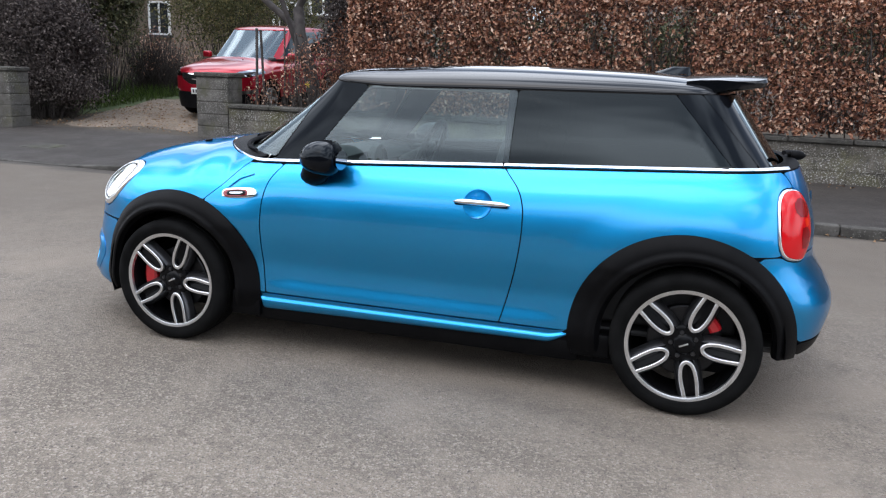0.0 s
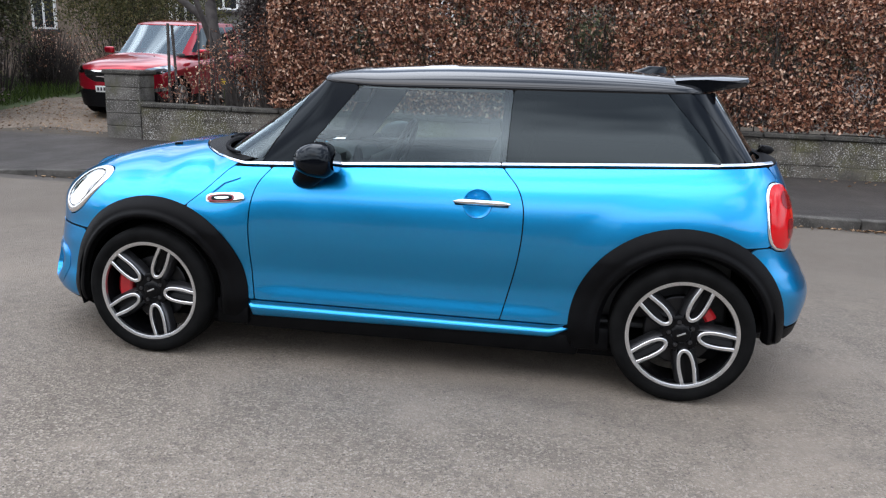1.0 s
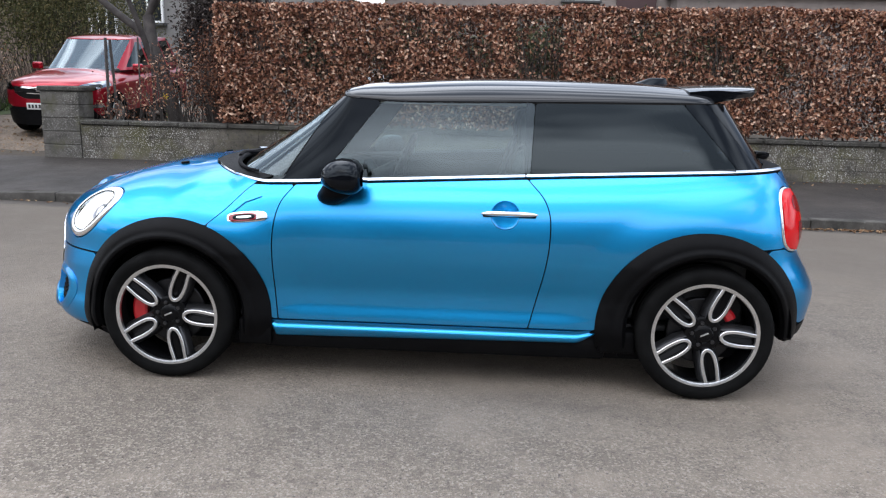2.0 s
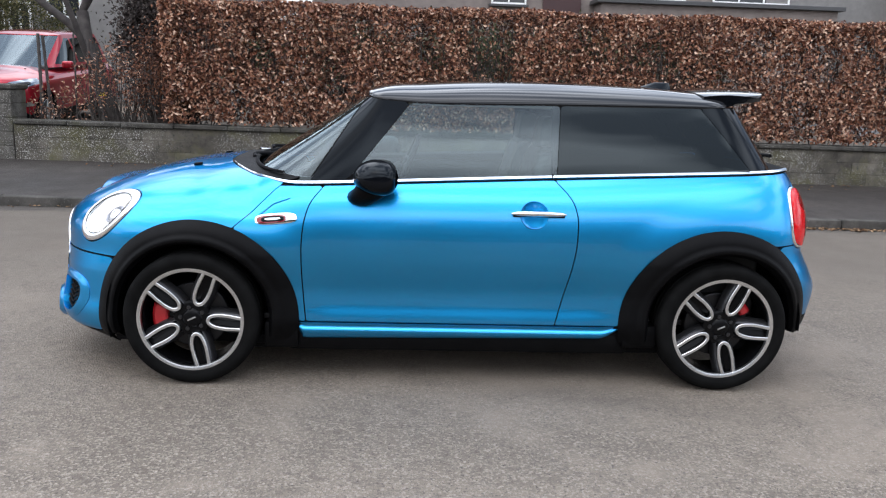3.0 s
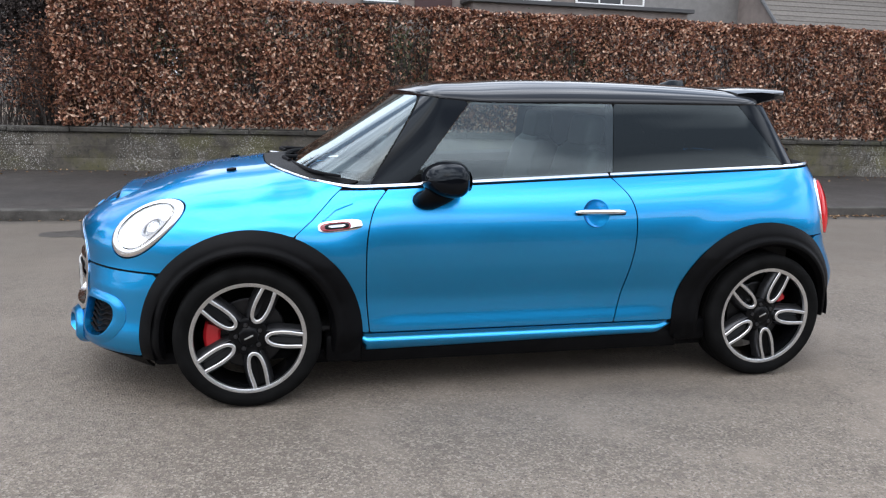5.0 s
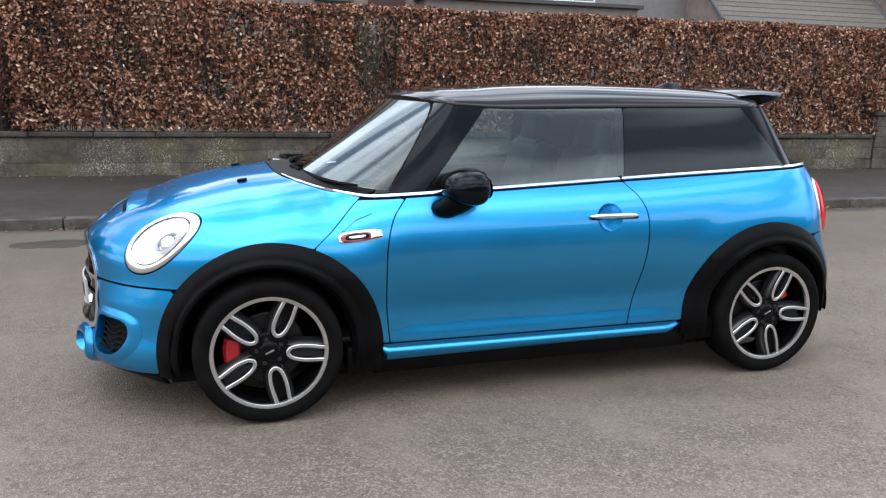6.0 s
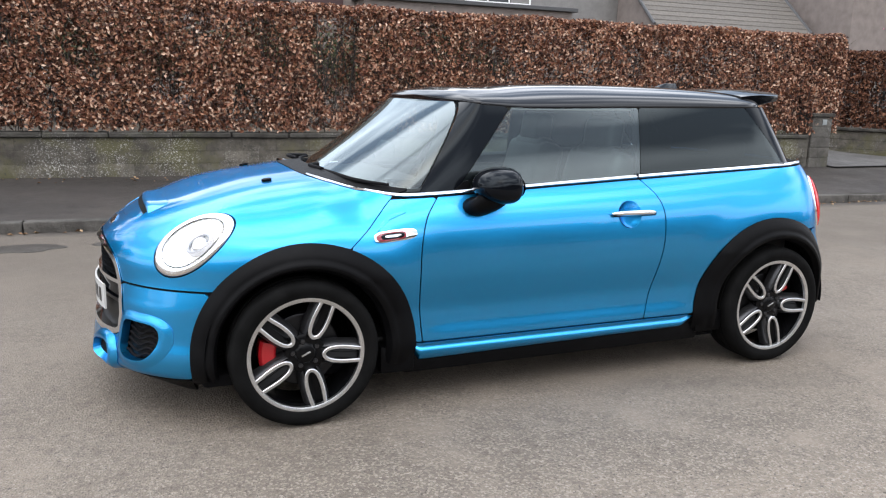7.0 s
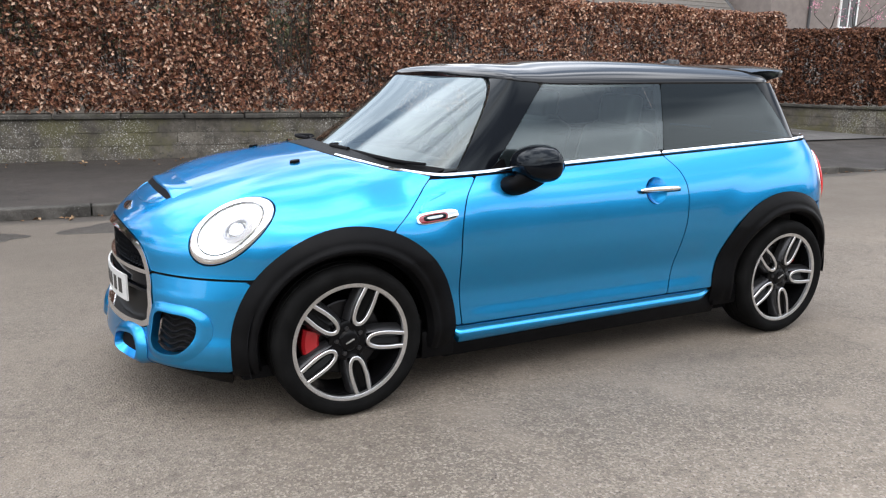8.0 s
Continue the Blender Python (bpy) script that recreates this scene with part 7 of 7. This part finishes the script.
def pitched(house, x0, x1, y0, y1, eave, ridge, over=0.25, rows=12, gable=None):
    """Two roof slopes with courses of tiles that overlap, closed by a gable at each end."""
    ym = (y0 + y1) / 2
    for xa, xb in ((x0, x0 + 0.2), (x1 - 0.2, x1)):
        tri = [(x, y, z) for x in (xa, xb) for y, z in ((y0, eave - 0.02), (y1, eave - 0.02), (ym, ridge - 0.02))]
        part("gable", (tri, [(0, 2, 1), (3, 4, 5), (0, 1, 4, 3), (1, 2, 5, 4), (2, 0, 3, 5)]), gable or STONE_FRONT, house, smooth=False)
    for ya, yb in ((y0 - over, ym), (y1 + over, ym)):
        slope = math.hypot(yb - ya, ridge - eave)
        bits = []
        for k in range(rows):
            t0, t1 = k / rows, (k + 1) / rows + 0.02
            a, b_ = (ya + (yb - ya) * t0, eave + (ridge - eave) * t0 + 0.05), (ya + (yb - ya) * t1, eave + (ridge - eave) * t1 + 0.01)
            v = [(x0 - 0.2, a[0], a[1]), (x1 + 0.2, a[0], a[1]), (x1 + 0.2, b_[0], b_[1]), (x0 - 0.2, b_[0], b_[1]), (x0 - 0.2, a[0], a[1] - 0.06), (x1 + 0.2, a[0], a[1] - 0.06)]
            bits.append((v, [(0, 1, 2, 3), (4, 5, 1, 0)] if ya < yb else [(3, 2, 1, 0), (0, 1, 5, 4)]))
        for bit in bits:
            part("tile_course", bit, ROOF_TILE, house, smooth=False)
        for xe in (x0 - 0.2, x1 + 0.2):
            part("verge", tube([(xe, ya, eave + 0.05), (xe, yb, ridge + 0.05)], 0.07, 6), FASCIA, house)


left_house = thing("house", "grey harled house with white windows behind the drive", "house")
part("house_wall", box((7.6, 8.0, 4.9), (-9.45, 26.0, 2.45), 0.02), HARL, left_house, smooth=False)
part("downpipe", tube([(-13.15, 21.93, 0.5), (-13.15, 21.93, 4.8)], 0.06, 10), WHITE_FRAME, left_house, "white rainwater pipe")
window_unit(left_house, -12.6, 22.0, 3.10, 0.62, 0.95, 1)
window_unit(left_house, -11.2, 22.0, 3.75, 1.0, 1.15, 1)
pitched(left_house, -13.3, -5.6, 22, 30, 4.9, 6.4, gable=HARL)
brick_house = thing("house", "brown brick house half hidden by shrubs", "house")
part("house_wall", box((17.0, 7.0, 5.6), (-22.4, 26.5, 2.8), 0.02), BROWN_BRICK, brick_house, smooth=False)
window_unit(brick_house, -18.7, 23.0, 3.0, 0.9, 1.2, 1)
pitched(brick_house, -31, -13.8, 23, 30, 5.6, 8.2, gable=BROWN_BRICK)
stone_house = thing("house", "grey stone house with white bay windows above the hedge", "house")
part("house_wall", box((24.0, 8.0, 6.8), (8.0, 31.2, 3.4), 0.02), STONE_FRONT, stone_house, smooth=False)
part("wall_render", box((6.2, 0.10, 6.7), (16.9, 27.14, 3.35), 0.01), HARL, stone_house, "pale grey rendered gable", smooth=False)
part("flat_roof", box((9.6, 1.5, 0.16), (11.6, 26.6, 4.78), 0.02), FASCIA, stone_house, "dark flat roof over the bay windows", smooth=False)
part("bay_wall", box((9.2, 1.3, 4.6), (11.6, 26.7, 2.4), 0.01), STONE_FRONT, stone_house, smooth=False)
window_unit(stone_house, 9.4, 27.15, 5.75, 2.3, 1.5, 1, False)
window_unit(stone_house, 13.2, 27.15, 5.75, 3.0, 1.5, 2, False)
window_unit(stone_house, 3.6, 27.15, 5.6, 1.3, 1.9, 1)
part("front_door", box((1.5, 0.10, 2.3), (5.7, 27.15, 5.4), 0.01), plain("dark_maroon_paint", (0.04, 0.012, 0.012), 0.4), stone_house, "dark maroon door", smooth=False)
pitched(stone_house, -4.0, 20.0, 27.2, 35.2, 6.8, 8.6)
low_house = thing("house", "low building with a grey tiled roof", "house")
part("house_wall", box((8.4, 6.0, 4.2), (23.4, 27.3, 2.1), 0.02), STONE_FRONT, low_house, smooth=False)
pitched(low_house, 19.2, 27.6, 24.3, 30.3, 4.22, 7.2, 0.25, 14)
end_house = thing("house", "pinkish stone house at the end of the row", "house")
part("house_wall", box((12.0, 8.0, 7.0), (35.0, 27.0, 3.5), 0.02), STONE_FRONT, end_house, smooth=False)
part("downpipe", tube([(31.6, 22.93, 0.5), (31.6, 22.93, 6.8)], 0.07, 10), FASCIA, end_house)
window_unit(end_house, 34.5, 23.0, 4.6, 1.3, 1.6, 1)
pitched(end_house, 29.0, 41.0, 23, 31, 7.0, 9.8)

# ---- red estate car on the gravel drive; built nose towards -x, then turned ----
RED = car_paint("red_car_paint", (0.30, 0.006, 0.017), 0.6, 0.3, 0.05)
SUV_GLASS = pane_glass("pale_green_glass", (0.35, 0.42, 0.41), ior=2.3)
SUV_AT = pose(-7.35, 11.00, 0.490, 0, -4.1, 90.0)
estate_car = thing("estate_car", "red tall estate car parked on the gravel drive", "car", m=SUV_AT)
S_TOP = profile([(-2.27, 0.86), (-2.20, 0.93), (-2.0, 1.00), (-1.6, 1.06), (-1.2, 1.10), (-1.0, 1.12), (2.0, 1.14), (2.27, 1.10)])


def suv_w(x, z):
    u = np.clip((-1.3 - x) / 0.97, 0, 1)
    v = np.clip((x - 1.6) / 0.67, 0, 1)
    return 0.905 * (1 - u ** 3.2) ** (1 / 2.2) * (1 - v ** 5) ** (1 / 2.4) * float(np.interp(z, [0.2, 0.35, 0.6, 0.9, 1.2], [0.93, 0.975, 1.0, 0.985, 0.95]))


def suv_shell():
    us = [math.sin(a) for a in np.linspace(0, math.pi / 2, 30)]
    st = [-1.3 - 0.97 * u for u in reversed(us)] + list(np.linspace(-1.3, 1.6, 50)[1:-1]) + [1.6 + 0.67 * u for u in us]
    rows = []
    for x in st:
        top = float(S_TOP(x))
        row = [(x, -suv_w(x, z), z) for z in np.linspace(0.22, 0.75, 16)]
        h = top - 0.75
        for a in np.linspace(0, math.pi / 2, 22)[1:]:
            z = 0.75 + h * math.sin(a) ** (2 / 2.8)
            row.append((x, -suv_w(x, z) * max(0.0, math.cos(a)) ** (2 / 2.8), z))
        rows.append(row)
    return grid(rows, flip=True)


UV = suv_shell()
UP = np.array(UV[0])
UX, UY, UZ = UP[:, 0], UP[:, 1], UP[:, 2]
well_f, well_r = np.hypot(UX + 1.36, UZ - 0.345) - 0.40, np.hypot(UX - 1.26, UZ - 0.345) - 0.40
lamp_g = np.where(UX < -1.5, outside(UY, UZ, [(-0.86, 0.92), (-0.80, 0.94), (-0.62, 0.90), (-0.50, 0.83), (-0.55, 0.79), (-0.80, 0.80), (-0.90, 0.86)]), 1.0)
gr_g = np.where(UX < -1.7, outside(np.abs(UY), UZ, [(-0.1, 0.86), (0.55, 0.86), (0.52, 0.75), (0.30, 0.66), (-0.1, 0.66)]), 1.0)
LOW_TRIM = 0.36 + 0.16 * smooth(-1.85, -2.05, UX)
body_g = most(-well_f, -well_r, LOW_TRIM - UZ, -gr_g, -lamp_g)
part("body", both(flanged(trim(UV, body_g))), RED, estate_car, sharp=35)
part("lower_trim", both(trim(UV, most(-well_f, -well_r, UZ - LOW_TRIM))), CLADDING, estate_car, "black lower body trim")
part("underbody", box((3.9, 1.5, 0.2), (0, 0, 0.32), 0.03), LINER, estate_car)
s_grille = part("grille", both(lifted(trim(UV, gr_g), -0.02)), MESH_BLACK, estate_car, "black grille with chrome bars")
for z, hh in ((0.835, 0.030), (0.745, 0.020)):
    part("grille_bar", both(flanged(lifted(trim(UV, most(gr_g, np.abs(UZ - z - 0.06 * np.abs(UY)) - hh / 2)), 0.008))), CHROME, s_grille)
part("bonnet_badge", box((0.02, 0.13, 0.085), (-2.275, 0, 0.825), 0.008), CHROME, s_grille, "plain chrome maker's badge")
for k in (0, 1):
    flip = mirrored if k else (lambda b: b)
    lamp = part("headlamp", flip(flanged(lifted(trim(UV, lamp_g + 0.004), 0.006))), MIRROR_DARK, estate_car, "clear swept headlamp")
    part("lamp_core", flip(lifted(trim(UV, lamp_g + 0.045), 0.010)), WHEEL_GREY, lamp)
    fogg = np.where(UX < -1.5, outside(UY, UZ, [(-0.86, 0.50), (-0.62, 0.49), (-0.60, 0.545), (-0.84, 0.57)]), 1.0)
    part("fog_lamp_trim", flip(flanged(lifted(trim(UV, fogg), 0.008))), CHROME, estate_car, "chrome fog lamp trim")
plate2 = part("number_plate", box((0.012, 0.50, 0.11), (-2.285, 0, 0.54), 0.004), PLATE_WHITE, estate_car, "white number plate, its writing as plain bars")
for y in (-0.18, -0.12, -0.06, 0.02, 0.08, 0.14, 0.20):
    part("plate_bar", box((0.003, 0.035, 0.06), (-2.293, y, 0.54)), PLATE_INK, plate2)


def suv_house(t):
    return -1.20 + 0.93 * t, 2.10 - 0.35 * t, 0.835 - 0.16 * t - 0.03 * t * t


h_rows = []
for t in np.linspace(0, 1, 18):
    xf, xr, w = suv_house(t)
    fu = [(1 - y ** 2) ** (1 / 3) for y in np.linspace(0, (1 - 0.7 ** 3) ** 0.5, 20)] + list(np.linspace(0.7, 0, 10)[1:])
    row = [(0.1 + (xf - 0.1) * u, -w * (1 - u ** 3) ** 0.5, 1.07 + 0.55 * t) for u in fu]
    row += [(x, -w, 1.07 + 0.55 * t) for x in np.linspace(0.1, 1.5, 40)[1:-1]]
    row += [(1.5 + (xr - 1.5) * u, -w * (1 - u ** 4) ** (1 / 2.2), 1.07 + 0.55 * t) for u in np.sin(np.linspace(0, math.pi / 2, 22))]
    h_rows.append(row)
UH = grid(h_rows)
HP = np.array(UH[0])
HX_, HY_, HZ_ = HP[:, 0], HP[:, 1], HP[:, 2]
a_line = lambda z: -0.84 + (z - 1.07) / 0.55 * 0.80
g_line = lambda z: -0.66 + (z - 1.07) / 0.55 * 0.78
ob = part("windscreen", both(trim(UH, most(HX_ - a_line(HZ_), HZ_ - 1.60))), SUV_GLASS, estate_car, "windscreen reflecting pale sky")
side_all = most(g_line(HZ_) - HX_, HX_ - 1.55, HZ_ - 1.56, 1.12 - HZ_)
for k in (0, 1):
    flip = mirrored if k else (lambda b: b)
    for x0, x1 in ((-1.0, 0.22), (0.30, 1.06), (1.12, 1.56)):
        part("side_window", flip(trim(UH, most(side_all, x0 - HX_, HX_ - x1))), DARK_GLASS, estate_car, "dark side window")
    part("pillar_frame", flip(flanged(trim(UH, most(a_line(HZ_) - HX_, -most(side_all, -np.minimum(np.abs(HX_ - 0.26), np.abs(HX_ - 1.09)) + 0.035), np.where(HX_ > 1.7, 1.0, -1.0))))), RED, estate_car)
    mm = part("door_mirror", flip(cushion((0.11, 0.19, 0.13), (-0.58, -0.97, 1.12), (0, 0, 10), 0.045)), RED, estate_car, "red door mirror")
part("rear_window", both(trim(UH, most(1.7 - HX_, HZ_ - 1.58))), DARK_GLASS, estate_car)
r_rows = []
for x in np.linspace(-0.30, 1.84, 34):
    s = float(np.interp(x, [-0.30, -0.24, -0.05, 1.4, 1.7, 1.84], [0.02, 0.70, 0.98, 1.0, 0.92, 0.6]))
    h = float(np.interp(x, [-0.30, -0.05, 0.3, 1.0, 1.84], [0.012, 0.06, 0.085, 0.075, 0.02]))
    r_rows.append([(x, -0.655 * s * math.cos(a) ** 0.7, 1.605 + h * math.sin(a)) for a in np.linspace(0, math.pi / 2 - 1e-6, 14)])
part("roof", both(grid(r_rows, flip=True)), RED, estate_car)
part("dashboard", box((0.5, 1.4, 0.12), (-0.65, 0, 1.05), 0.04), DASH, estate_car)
for y in (-0.38, 0.38):
    part("front_seat", join(cushion((0.14, 0.5, 0.7), (0.25, y, 0.95), (0, 12, 0), 0.05), cushion((0.10, 0.26, 0.18), (0.33, y, 1.38), (0, 8, 0), 0.04)), SEAT, estate_car)
part("cabin_floor", box((3.0, 1.5, 0.04), (0.5, 0, 0.62), 0.01), DASH, estate_car)
suv_tyre = mesh_of("tyre", *lathe([(0.23, -0.10), (0.245, -0.112), (0.29, -0.115), (0.33, -0.10), (0.343, -0.07), (0.345, 0.07), (0.33, 0.10), (0.24, 0.10)], 56), RUBBER)
suv_rim = mesh_of("wheel", *join(lathe([(0.235, -0.10), (0.228, -0.105), (0.215, -0.09), (0.21, 0.08)], 48), *[spin(box((0.17, 0.03, 0.055), (0.125, -0.075, 0), 0.008), a) for a in range(0, 360, 72)], moved(disc(0.07, -0.085, 24), pose(0, 0, 0))), SILVER, sharp=30)
for x in (-1.36, 1.26):
    for y, turn in ((-0.79, 0), (0.79, 180)):
        w_ob = new("wheel", suv_rim)
        w_ob.parent = estate_car
        w_ob.matrix_local = pose(x, y, 0.345, 0, 0, turn)
        t_ob = new("tyre", suv_tyre)
        t_ob.parent = w_ob
        tagged(t_ob, "black rubber tyre")
        well_bit = [[(x + 0.42 * math.cos(a), yy * (1 if y < 0 else -1), 0.345 + 0.42 * math.sin(a)) for a in np.linspace(radians(-8), radians(188), 30)] for yy in (-0.86, -0.5)]
        part("wheel_well", grid(well_bit), LINER, estate_car)
